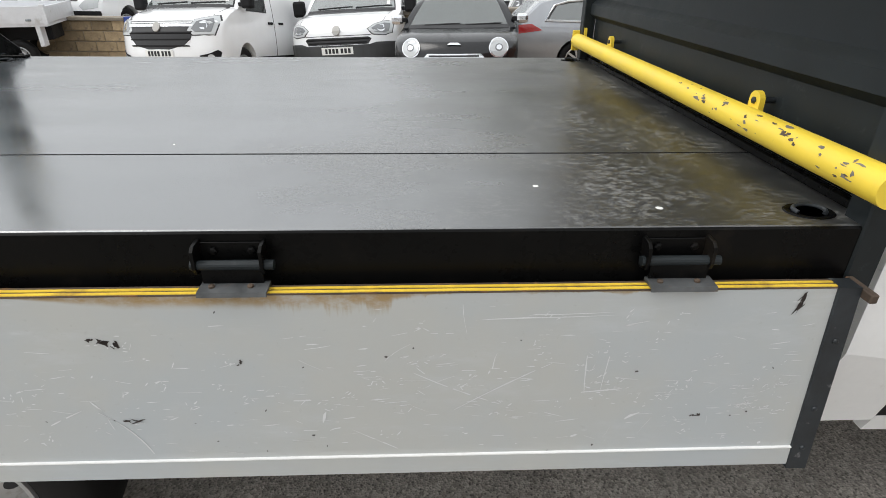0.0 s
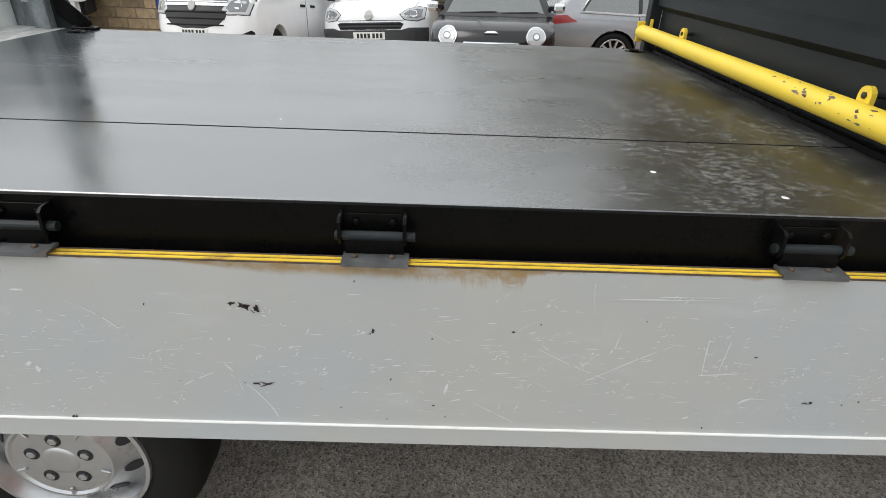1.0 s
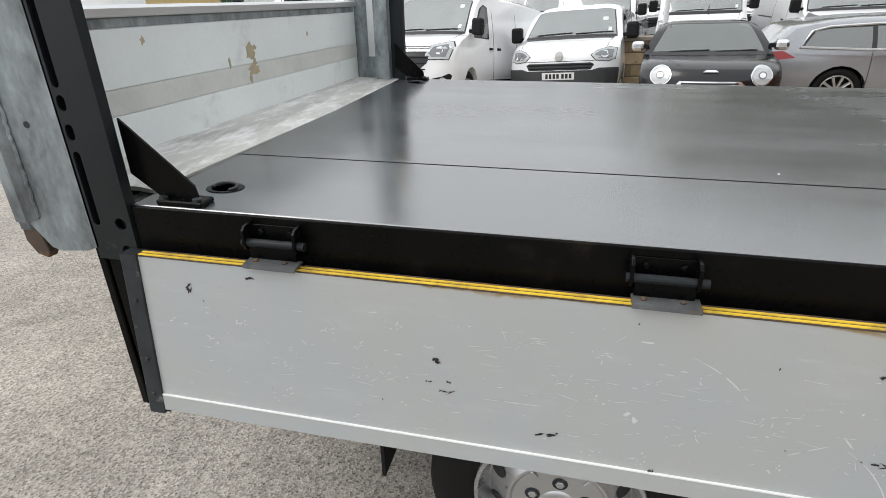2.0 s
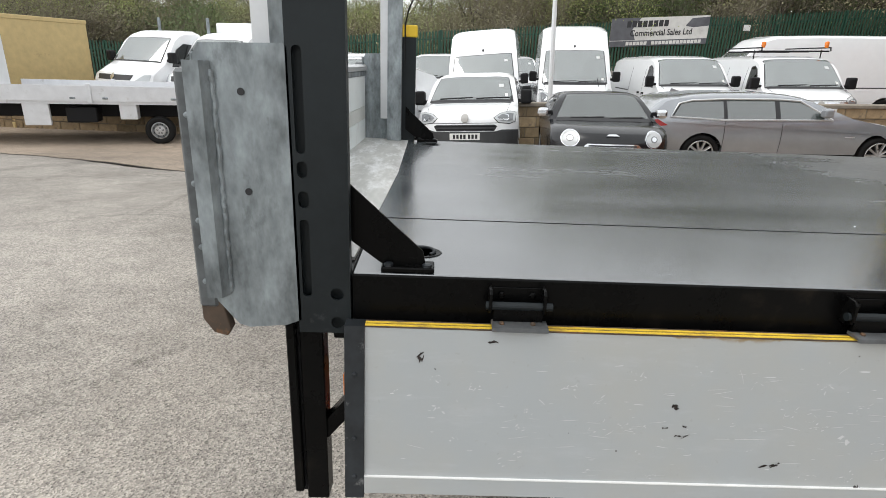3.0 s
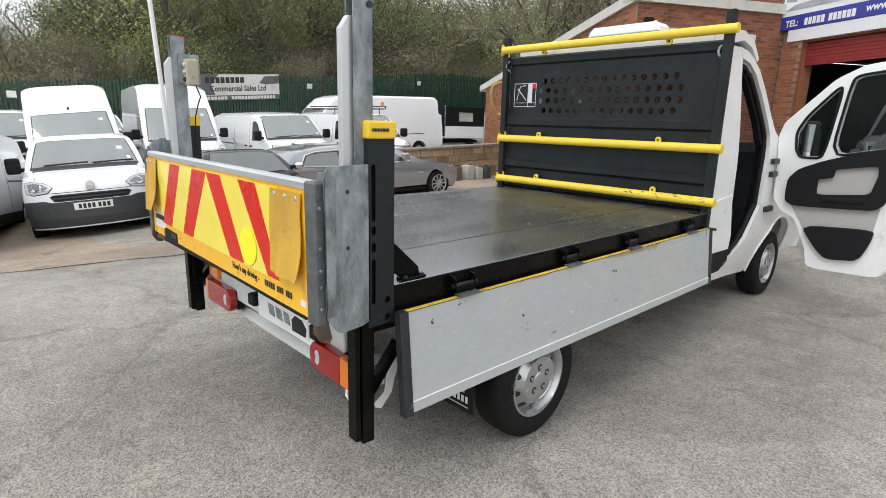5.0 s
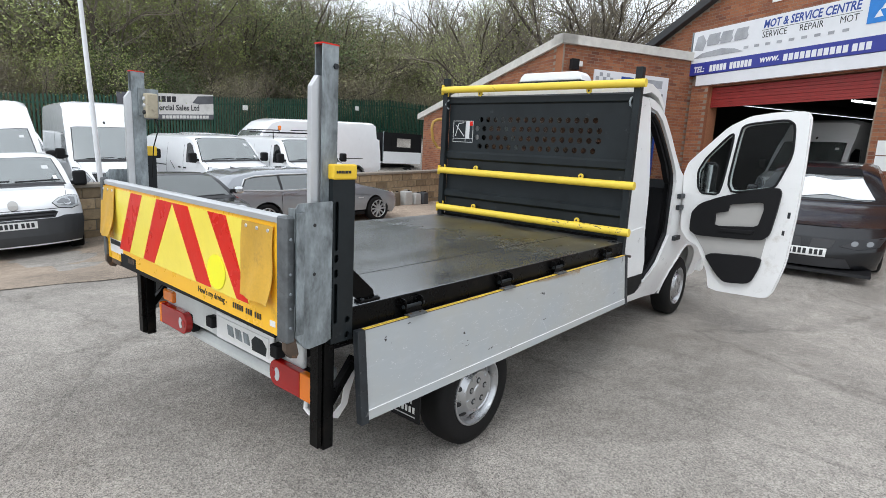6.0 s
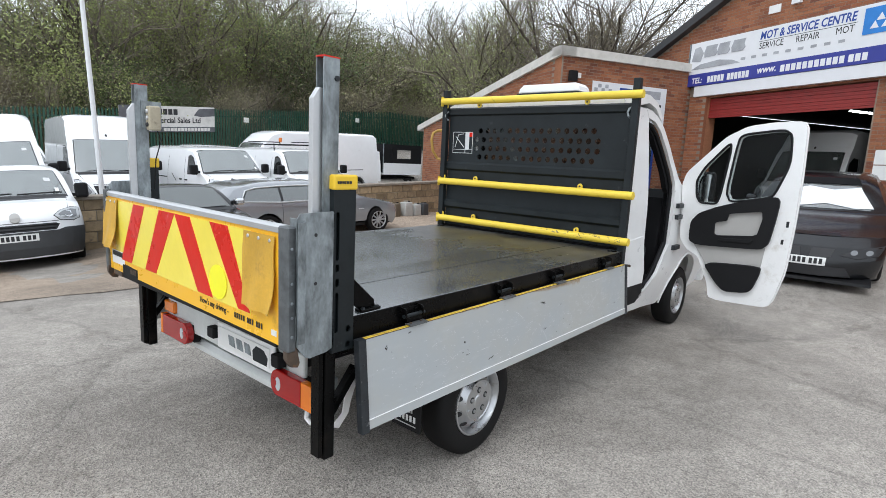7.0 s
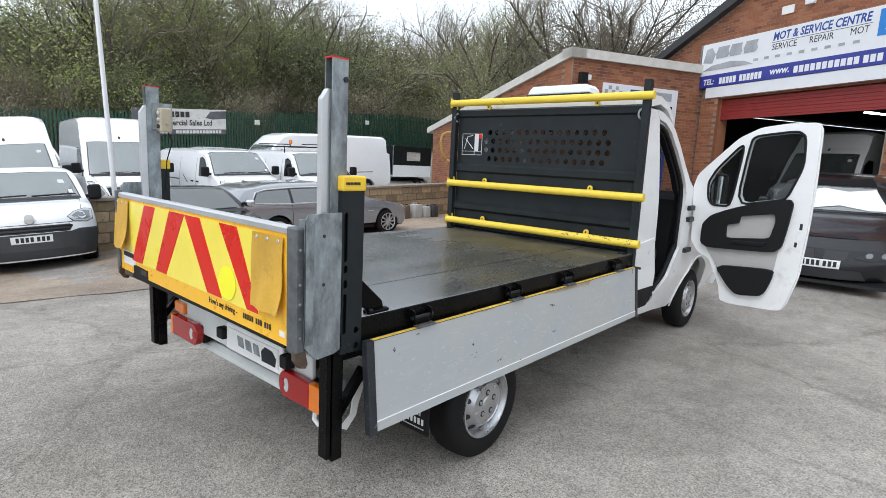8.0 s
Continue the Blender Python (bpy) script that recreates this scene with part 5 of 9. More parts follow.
part("arch_lip", tubed([(x, side_y(z, -1) - 0.004, z) for x, z in arch], 0.012, 8), CABWHITE, cab)
part("wheel_well", boxed(HUBF - 0.5, HUBF + 0.5, CY0 + 0.1, CY0 + 0.75, 0.82, 0.9, 0.01), BLACKPLASTIC, cab)
pil = [(2.23, 1.57), (2.52, 1.58), (2.54, 1.60), (2.35, 1.705), (2.20, 1.85), (2.02, 2.055), (1.86, 2.205), (1.69, 2.295), (1.55, 2.335), (1.40, 2.345), (1.46, 2.262), (1.62, 2.24), (1.77, 2.165), (1.94, 2.0), (2.14, 1.775), (2.22, 1.66)]
smooth(part("windscreen_pillar", side_panel(pil, -1, 0.03), CABWHITE, cab), 40)
part("hinge_post", boxed(2.24, 2.46, CY0 + 0.04, CY0 + 0.13, 0.9, 1.56, 0.01), INTERIOR, cab)
seal = [(1.72, 0.62), (1.62, 0.66), (1.58, 0.80), (1.52, 1.0), (1.50, 1.2), (1.49, 1.45), (1.475, 2.14), (1.49, 2.22), (1.61, 2.205), (1.74, 2.135), (1.90, 1.985), (2.10, 1.76), (2.18, 1.64), (2.19, 1.55), (2.165, 1.25), (2.16, 1.04), (2.09, 0.97), (1.95, 0.83), (1.83, 0.70), (1.72, 0.62)]
part("door_seal", tubed([(x, side_y(z, -1) + 0.04, z) for x, z in seal], 0.022, 8), BLACKPLASTIC, cab, "black rubber door seal")
# the passenger's side as one closed skin with a window opening
far = [(0.985, 0.47), (2.36, 0.42)] + arch[::-1] + [(3.70, 0.40), (3.78, 0.75), (3.66, 1.05), (3.28, 1.28), (2.75, 1.46), (2.3, 1.75), (1.95, 2.12), (1.70, 2.34), (0.985, 2.34)]
fwin = [(1.50, 1.52), (2.36, 1.54), (2.22, 1.72), (1.95, 2.0), (1.66, 2.19), (1.50, 2.2)]
smooth(part("passenger_side", side_panel(far, 1, 0.05, holes=[fwin]), CABWHITE, cab), 40)
part("passenger_window", side_panel(fwin, 1, 0.006, proud=-0.02), CLEAR, cab)
# roof, rear wall with its window, bulkhead lining
roofp = [(CB, 2.31), (CB, 2.40), (1.12, 2.45), (1.4, 2.46), (1.62, 2.41), (1.78, 2.29), (1.76, 2.26), (1.58, 2.36), (1.4, 2.39)]
smooth(part("roof", prismed(roofp, "y", CY0 + 0.06, CY1 - 0.06), CABWHITE, cab), 40)
rw = bmesh.new()
for y0, y1, z0, z1 in ((CY0 + 0.02, CY1 - 0.02, 0.9, 1.62), (CY0 + 0.12, CY1 - 0.12, 2.2, 2.4), (CY0 + 0.06, 1.42, 1.62, 2.2), (2.80, CY1 - 0.06, 1.62, 2.2)):
    box(rw, CB - 0.02, CB + 0.02, y0, y1, z0, z1)
part("rear_wall", rw, CABWHITE, cab)
part("rear_window", boxed(CB - 0.004, CB + 0.004, 1.42, 2.80, 1.62, 2.2), REARGLASS, cab)
part("floor", boxed(CB, 2.5, CY0 + 0.06, CY1 - 0.06, 0.60, 0.68), INTERIOR, cab)
part("bonnet", prismed([(2.32, 1.40), (2.95, 1.40), (3.3, 1.27), (3.70, 1.04), (3.80, 0.9), (3.86, 0.5), (3.80, 0.42), (3.70, 0.42), (3.70, 0.9), (3.3, 1.2), (2.5, 1.2)], "y", CY0 + 0.03, CY1 - 0.03), CABWHITE, cab)
part("windscreen", prismed([(2.76, 1.47), (1.80, 2.29), (1.79, 2.28), (2.75, 1.46)], "y", CY0 + 0.10, CY1 - 0.10), CLEAR, cab)
part("dashboard", prismed([(2.12, 0.68), (2.18, 1.10), (2.26, 1.50), (2.42, 1.585), (2.56, 1.55), (2.68, 1.46), (2.68, 0.68)], "y", CY0 + 0.12, CY1 - 0.06, 0.02), INTERIOR, cab, "dark plastic dashboard")
part("steering_wheel", tubed([(2.0 + 0.1 * math.sin(a), 1.52 + 0.19 * math.cos(a), 1.30 + 0.16 * math.sin(a)) for a in [2 * math.pi * i / 24 for i in range(25)]], 0.016, 8), BLACKPLASTIC, cab)
SEATCLOTH = mat("dark_seat_cloth", (0.014, 0.015, 0.018), 0.9, var=0.25, fine=200, bump=0.15)
for y in (1.26, 1.9, 2.4):
    seat = part("seat", boxed(1.45, 1.98, y, y + 0.5, 0.86, 1.02, 0.05, 3), SEATCLOTH, cab, "dark cloth cab seat")
    part("seat_base", boxed(1.5, 1.9, y + 0.06, y + 0.44, 0.68, 0.87, 0.01), INTERIOR, seat)
    part("backrest", prismed([(1.40, 0.98), (1.50, 0.98), (1.34, 1.46), (1.24, 1.44)], "y", y + 0.01, y + 0.49, 0.03), SEATCLOTH, seat)
    part("headrest", boxed(1.20, 1.30, y + 0.13, y + 0.37, 1.47, 1.62, 0.04, 2), SEATCLOTH, seat)
# dark linings: far door, windscreen pillar, headlining
part("passenger_lining", side_panel([(1.05, 0.68), (2.4, 0.68), (2.4, 1.53), (1.5, 1.51), (1.47, 2.12), (1.05, 2.3)], 1, 0.02, proud=-0.075), INTERIOR, cab, "dark door lining")
part("pillar_lining", side_panel([(2.16, 1.56), (2.25, 1.60), (2.15, 1.74), (1.96, 1.96), (1.79, 2.13), (1.63, 2.215), (1.47, 2.24), (1.47, 2.20), (1.60, 2.165), (1.71, 2.10), (1.86, 1.94), (2.03, 1.75), (2.10, 1.62)], -1, 0.05, proud=-0.05), INTERIOR, cab, "black pillar trim")
part("headlining", boxed(1.03, 1.7, CY0 + 0.12, CY1 - 0.12, 2.28, 2.305, 0.004), INTERIOR, cab)
part("rear_lining", boxed(CB + 0.022, CB + 0.04, CY0 + 0.06, CY1 - 0.06, 0.68, 1.6), INTERIOR, cab)
# light bar on the roof
lb = thing("light_bar", "", "")
lb.parent = cab
lb["label"] = "white translucent roof light bar"
LENSWHITE = lamp_mat("milky_lens", (0.75, 0.76, 0.76), 0.25)
part("lens", prismed([(1.86, 2.52), (2.58, 2.52), (2.56, 2.57), (2.52, 2.605), (1.92, 2.605), (1.88, 2.57)], "x", 1.35, 1.58, 0.012), LENSWHITE, lb)
part("base", boxed(1.33, 1.60, 1.86, 2.58, 2.49, 2.52, 0.006), ANTHRACITE, lb)
for y in (1.9, 2.4):
    part("foot", boxed(1.42, 1.5, y - 0.04, y + 0.04, 2.455, 2.50, 0.004), ANTHRACITE, lb)
# mirror on the passenger side and grab pole beside the headboard
TANPAINT = mat("tan_handle_paint", (0.42, 0.25, 0.05), 0.5, var=0.15)
part("grab_handle", tubed([(0.93, 3.2, 1.78), (0.92, 3.30, 1.80), (0.86, 3.32, 1.88), (0.83, 3.32, 2.0), (0.85, 3.32, 2.07), (0.90, 3.30, 2.10), (0.93, 3.2, 2.11)], 0.015, 10), TANPAINT, truck, "tan tubular grab handle")


# the open driver's door: hinged at the windscreen pillar, square to the truck
door = part("driver_door", bmesh.new(), CABWHITE, cab, "open driver door, grey trim and black pockets inside")
DX = 2.45


# door outline in (y, z); y falls away from the hinge, the window slopes with the windscreen
outline = [(1.13, 1.65), (1.105, 1.38), (1.093, 1.08), (1.01, 0.965), (0.895, 0.91), (0.815, 0.75), (0.768, 0.64), (0.739, 0.49), (0.65, 0.468), (0.203, 0.482), (0.155, 0.555), (0.084, 0.85), (0.06, 1.35), (0.056, 1.775), (0.07, 2.307), (0.33, 2.30), (0.563, 2.262), (0.751, 2.157), (0.938, 1.954), (1.095, 1.783)]
win_q = [(0.985, 1.70), (0.92, 1.84), (0.74, 2.06), (0.70, 2.085), (0.695, 2.01), (0.738, 1.59), (0.765, 1.475), (0.925, 1.475), (0.968, 1.54)]
win_m = [(0.632, 2.142), (0.577, 2.18), (0.25, 2.225), (0.182, 2.175), (0.165, 1.90), (0.262, 1.60), (0.33, 1.57), (0.695, 1.495)]


def shrink(loop, d):
    cy, cz = sum(p[0] for p in loop) / len(loop), sum(p[1] for p in loop) / len(loop)
    return [(y + (cy - y) * d, z + (cz - z) * d) for y, z in loop]


def soften(loop, cut=0.16, times=2):
    """Round the corners of a loop by cutting them off twice."""
    for _ in range(times):
        n = len(loop)
        loop = [p for i in range(n) for a, b in ((loop[i], loop[(i + 1) % n]),) for p in ((a[0] + (b[0] - a[0]) * cut, a[1] + (b[1] - a[1]) * cut), (b[0] + (a[0] - b[0]) * cut, b[1] + (a[1] - b[1]) * cut))]
    return loop


outline, win_q, win_m = soften(outline, 0.12), soften(win_q), soften(win_m)
bm = panel_with_holes(outline, [win_q, win_m], DX, DX + 0.05)
bmesh.ops.recalc_face_normals(bm, faces=bm.faces)
bm.to_mesh(door.data)
bm.free()
part("outer_skin", panel_with_holes([(y - 0.012 if y < 0.3 else y, z) for y, z in outline], [shrink(win_q, 0.04), shrink(win_m, 0.03)], DX + 0.05, DX + 0.075), CABWHITE, door)
part("quarter_glass", prismed(win_q, "x", DX + 0.02, DX + 0.025), CLEAR, door)
part("window_glass", prismed(win_m, "x", DX + 0.02, DX + 0.025), CLEAR, door)
for loop in (win_q, win_m):
    part("window_seal", tubed([(DX - 0.002, y, z) for y, z in shrink(loop, -0.01) + [shrink(loop, -0.01)[0]]], 0.011, 8), BLACKPLASTIC, door, "black rubber window seal")
arm = [(0.988, 1.18), (0.984, 1.275), (0.912, 1.37), (0.717, 1.46), (0.377, 1.565), (0.225, 1.587), (0.193, 1.541), (0.213, 1.33), (0.242, 1.12), (0.302, 1.06), (0.56, 1.045), (0.91, 1.03), (0.983, 1.07)]
dish = [(0.75, 1.285), (0.638, 1.312), (0.63, 1.385), (0.335, 1.435), (0.322, 1.36), (0.355, 1.19), (0.745, 1.15)]
part("armrest_moulding", panel_with_holes(soften(arm), [soften(dish, 0.1)], DX - 0.05, DX), BLACKPLASTIC, door, "black moulded armrest")
part("cloth_panel", prismed(shrink(dish, -0.03), "x", DX - 0.018, DX), GREYPLASTIC, door, "pale grey cloth panel")
part("armrest_pull", prismed([(0.70, 1.10), (0.40, 1.105), (0.37, 1.15), (0.68, 1.135)], "x", DX - 0.062, DX - 0.045, 0.006), BLACKPLASTIC, door)
part("trim_panel", prismed([(0.95, 1.05), (0.84, 0.90), (0.80, 0.83), (0.29, 0.87), (0.27, 1.08), (0.5, 1.06)], "x", DX - 0.012, DX), GREYPLASTIC, door, "pale grey door trim")
part("door_pocket", prismed(soften([(0.828, 0.86), (0.275, 0.895), (0.287, 0.79), (0.333, 0.646), (0.378, 0.605), (0.585, 0.58), (0.675, 0.655)]), "x", DX - 0.05, DX - 0.008, 0.008), BLACKPLASTIC, door, "black door pocket")
part("catch", boxed(DX - 0.004, DX + 0.05, 0.10, 0.125, 1.30, 1.36, 0.004), STRAPSTEEL, door)
part("catch", boxed(DX - 0.003, DX + 0.04, 0.125, 0.15, 1.13, 1.18, 0.004), INK, door)
for z in (0.95, 1.28, 1.4):
    part("hinge", boxed(DX - 0.15, DX + 0.03, 1.085, 1.15, z, z + 0.05, 0.006), STRAPSTEEL, door)
mir = part("wing_mirror", boxed(DX + 0.06, DX + 0.16, 0.82, 1.03, 1.44, 1.80, 0.05, 3), BLACKPLASTIC, door, "black wing mirror")
MIRROR = mat("mirror_glass", (0.9, 0.9, 0.9), 0.03, metal=1.0, var=0.0, bump=0, rough_var=0.02)
part("mirror_glass", prismed([(DX + 0.02, 1.48), (DX + 0.056, 1.77), (DX + 0.062, 1.77), (DX + 0.026, 1.48)], "y", 0.86, 0.995), MIRROR, mir)


# ---- parked vehicles ----
def clamp(v, a=0.0, b=1.0):
    return min(max(v, a), b)


class Shape:
    """A vehicle body: a side outline carried across the width, then rounded in plan and leaning in above the waist.
    front: (x, z) from the bumper's foot up to the roof, x 0 at the nose; top: on along the roof and down the back."""

    def __init__(self, front, top, half, waist, bow, tumble, axles, arch, low, roof_drop=0.09):
        self.front, self.top, self.half, self.waist, self.bow, self.tumble, self.axles, self.arch, self.low, self.roof_drop = front, top, half, waist, bow, tumble, axles, arch, low, roof_drop
        self.height = max(p[1] for p in front + top)
        self.length = -min(p[0] for p in top)

    def bend(self, p):
        x, y, z = p
        s = clamp(abs(y) / self.half, 0, 1.05)
        fw = clamp((x + 1.3) / 1.3)
        u = clamp((z - self.waist) / (self.height - self.waist))
        nx = x - self.bow * s ** 2.4 * fw - 0.10 * s ** 12 * fw
        nx += 0.08 * s ** 10 * clamp((-self.length + 0.6 - x) / 0.6)
        low, mid = clamp((0.62 - z) / 0.42), clamp((z - 0.62) / max(0.05, self.waist - 0.62))
        ny = y * (1 - self.tumble * u ** 1.25) * (1 - 0.07 * low * low) * (1 - 0.028 * mid * mid)
        nz = z - self.roof_drop * s ** 7 * u - 0.04 * s ** 6 * clamp((z - 0.6) / 0.3) * fw
        return Vector((nx, ny, nz))

    def front_x(self, z):
        f = self.front
        for (xa, za), (xb, zb) in zip(f, f[1:]):
            if za <= z <= zb:
                return xa + (xb - xa) * (z - za) / (zb - za)
        return f[0][0] if z < f[0][1] else f[-1][0]

    def body(self):
        pts = list(self.front) + list(self.top)
        back = []
        for ax in sorted(self.axles):
            back += [(ax + self.arch * math.cos(a), 0.33 + self.arch * math.sin(a)) for a in [math.pi - math.pi * i / 10 for i in range(11)] if 0.33 + self.arch * math.sin(a) > self.low]
        pts += [(min(p[0] for p in self.top), self.low)] + back
        bm = bmesh.new()
        rows = []
        for s in (-1, -0.97, -0.9, -0.78, -0.6, -0.35, 0, 0.35, 0.6, 0.78, 0.9, 0.97, 1):
            rows.append([bm.verts.new((x, s * self.half, z)) for x, z in pts])
        n = len(pts)
        for a, b in zip(rows, rows[1:]):
            for i in range(n):
                bm.faces.new((a[i], a[(i + 1) % n], b[(i + 1) % n], b[i]))
        bm.faces.new(rows[0][::-1])
        bm.faces.new(rows[-1])
        self.slice(bm, (0, 0, 1), self.low, self.height, 0.14)
        self.slice(bm, (1, 0, 0), -self.length, 0, 0.5)
        for v in bm.verts:
            v.co = self.bend(v.co)
        return bm

    def slice(self, bm, no, a, b, step):
        k = a + step
        while k < b:
            bmesh.ops.bisect_plane(bm, geom=bm.verts[:] + bm.edges[:] + bm.faces[:], plane_co=Vector(no) * k, plane_no=no)
            k += step

    def front_patch(self, pts, proud=0.008, depth=0.02):
        """A piece lying on the nose, bonnet or windscreen, from (y, z)."""
        bm = bmesh.new()
        bm.faces.new([bm.verts.new((0, y, z)) for y, z in pts])
        zs, ys_ = [p[1] for p in pts], [p[0] for p in pts]
        self.slice(bm, (0, 0, 1), min(zs), max(zs), 0.06)
        self.slice(bm, (0, 1, 0), min(ys_), max(ys_), 0.1)
        for v in bm.verts:
            v.co.x = self.front_x(v.co.z)
            v.co = self.bend(v.co)
        bm.normal_update()
        for f in bm.faces:
            if f.normal.x + f.normal.z < 0:
                f.normal_flip()
        bm.normal_update()
        off = [(v, v.normal.copy()) for v in bm.verts]
        for v, n in off:
            v.co += n * proud
        ext = bmesh.ops.extrude_face_region(bm, geom=bm.faces[:])
        nv = [v for v in ext["geom"] if isinstance(v, bmesh.types.BMVert)]
        bmesh.ops.translate(bm, vec=(-depth * 0.7, 0, -depth * 0.5), verts=nv)
        return bm

    def side_patch(self, pts, o, proud=0.008, depth=0.02):
        """A piece lying on a flank, from (x, z); o picks the side."""
        bm = bmesh.new()
        bm.faces.new([bm.verts.new((x, o * self.half, z)) for x, z in pts])
        zs, xs_ = [p[1] for p in pts], [p[0] for p in pts]
        self.slice(bm, (0, 0, 1), min(zs), max(zs), 0.1)
        self.slice(bm, (1, 0, 0), min(xs_), max(xs_), 0.3)
        for v in bm.verts:
            v.co = self.bend(v.co)
            v.co.y += o * proud
        ext = bmesh.ops.extrude_face_region(bm, geom=bm.faces[:])
        bmesh.ops.translate(bm, vec=(0, -o * depth, 0), verts=[v for v in ext["geom"] if isinstance(v, bmesh.types.BMVert)])
        return bm


def mirrored(pts):
    return [(-y, z) for y, z in pts][::-1]


def plate(shape, car, z, w=0.52, h=0.11, y=0.0):
    p = part("number_plate", shape.front_patch([(y - w / 2, z - h / 2), (y + w / 2, z - h / 2), (y + w / 2, z + h / 2), (y - w / 2, z + h / 2)], 0.014, 0.02), PLATEWHITE, car, "pale plate with plain bars")
    for i in range(7):
        a = y - 0.2 + i * 0.06 + (0.02 if i > 3 else 0)
        part("plate_bar", shape.front_patch([(a, z - 0.035), (a + 0.04, z - 0.035), (a + 0.04, z + 0.035), (a, z + 0.035)], 0.017, 0.004), INK, p)


def mirrors(shape, car, x, z, paint, w=0.2, h=0.26):
    for o in (-1, 1):
        y = shape.half * (1 - shape.tumble * 0.2)
        bm = bmesh.new()
        box(bm, x - 0.1, x + 0.06, o * (y + 0.03) if o > 0 else -(y + 0.03 + w), o * (y + 0.03 + w) if o > 0 else -(y + 0.03), z, z + h, 0.04, 2)
        m = part("door_mirror", bm, paint, car)
        part("arm", boxed(x - 0.04, x + 0.03, min(o * (y - 0.03), o * (y + 0.06)), max(o * (y - 0.03), o * (y + 0.06)), z + 0.03, z + 0.09, 0.01), BLACKPLASTIC, m)


def car_wheels(shape, car, r, rimr, steel=True, width=0.2, vents=8):
    for ax in shape.axles:
        for o in (-1, 1):
            wheel("wheel", car, (ax, o * (shape.half - width / 2 - 0.012), r), r, rimr, width, o, vents, "", 5, steel)


def wipers(shape, car, z, reach):
    for y in (-reach, 0.1):
        pts = [(y, z - 0.012), (y + reach * 1.05, z + 0.008), (y + reach * 1.05, z + 0.018), (y, z + 0.002)]
        part("wiper", shape.front_patch(pts, 0.02, 0.008), BLACKPLASTIC, car)


def glazing(shape, car, screen, sides, side_glass=None, screen_glass=None):
    cy, cz = sum(p[0] for p in screen) / len(screen), sum(p[1] for p in screen) / len(screen)
    part("screen_surround", shape.front_patch([(y + (0.022 if y > cy else -0.022), z + (0.016 if z > cz else -0.03)) for y, z in screen], 0.003, 0.01), INK, car, "black windscreen surround")
    z0, z1 = min(p[1] for p in screen), max(p[1] for p in screen)
    w, h = max(p[0] for p in screen), z1 - z0
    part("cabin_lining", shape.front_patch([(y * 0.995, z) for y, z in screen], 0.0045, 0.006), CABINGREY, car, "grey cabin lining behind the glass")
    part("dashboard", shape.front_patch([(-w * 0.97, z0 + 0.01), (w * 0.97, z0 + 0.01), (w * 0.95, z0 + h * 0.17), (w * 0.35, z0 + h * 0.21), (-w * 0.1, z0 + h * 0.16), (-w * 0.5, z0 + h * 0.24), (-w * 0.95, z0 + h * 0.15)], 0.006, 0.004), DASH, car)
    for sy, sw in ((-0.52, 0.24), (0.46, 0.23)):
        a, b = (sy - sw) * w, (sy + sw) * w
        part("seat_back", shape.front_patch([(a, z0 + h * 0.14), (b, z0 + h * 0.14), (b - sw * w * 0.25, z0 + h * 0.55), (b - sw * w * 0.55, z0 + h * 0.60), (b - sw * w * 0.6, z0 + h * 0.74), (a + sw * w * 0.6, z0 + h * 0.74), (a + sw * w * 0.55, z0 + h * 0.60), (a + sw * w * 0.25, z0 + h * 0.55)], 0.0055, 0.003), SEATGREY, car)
    smooth(part("windscreen", shape.front_patch(screen, 0.011, 0.003), screen_glass or GLASS, car, "reflecting windscreen"), 60)
    for loop in sides:
        cx, cz = sum(p[0] for p in loop) / len(loop), sum(p[1] for p in loop) / len(loop)
        edge = [(x + (0.03 if x > cx else -0.03), z + (0.025 if z > cz else -0.02)) for x, z in loop]
        for o in (-1, 1):
            part("window_surround", shape.side_patch(edge, o, 0.004, 0.012), INK, car)
            smooth(part("side_window", shape.side_patch(loop, o, 0.008, 0.012), side_glass or DARKGLASS, car), 60)


DARKGLASS = glass_mat("shaded_side_glass", (0.5, 0.55, 0.55), 0.05, 0.03, 1.7)
VAN_GRILLE = mat("grille_black", (0.018, 0.018, 0.02), 0.4, var=0.2)


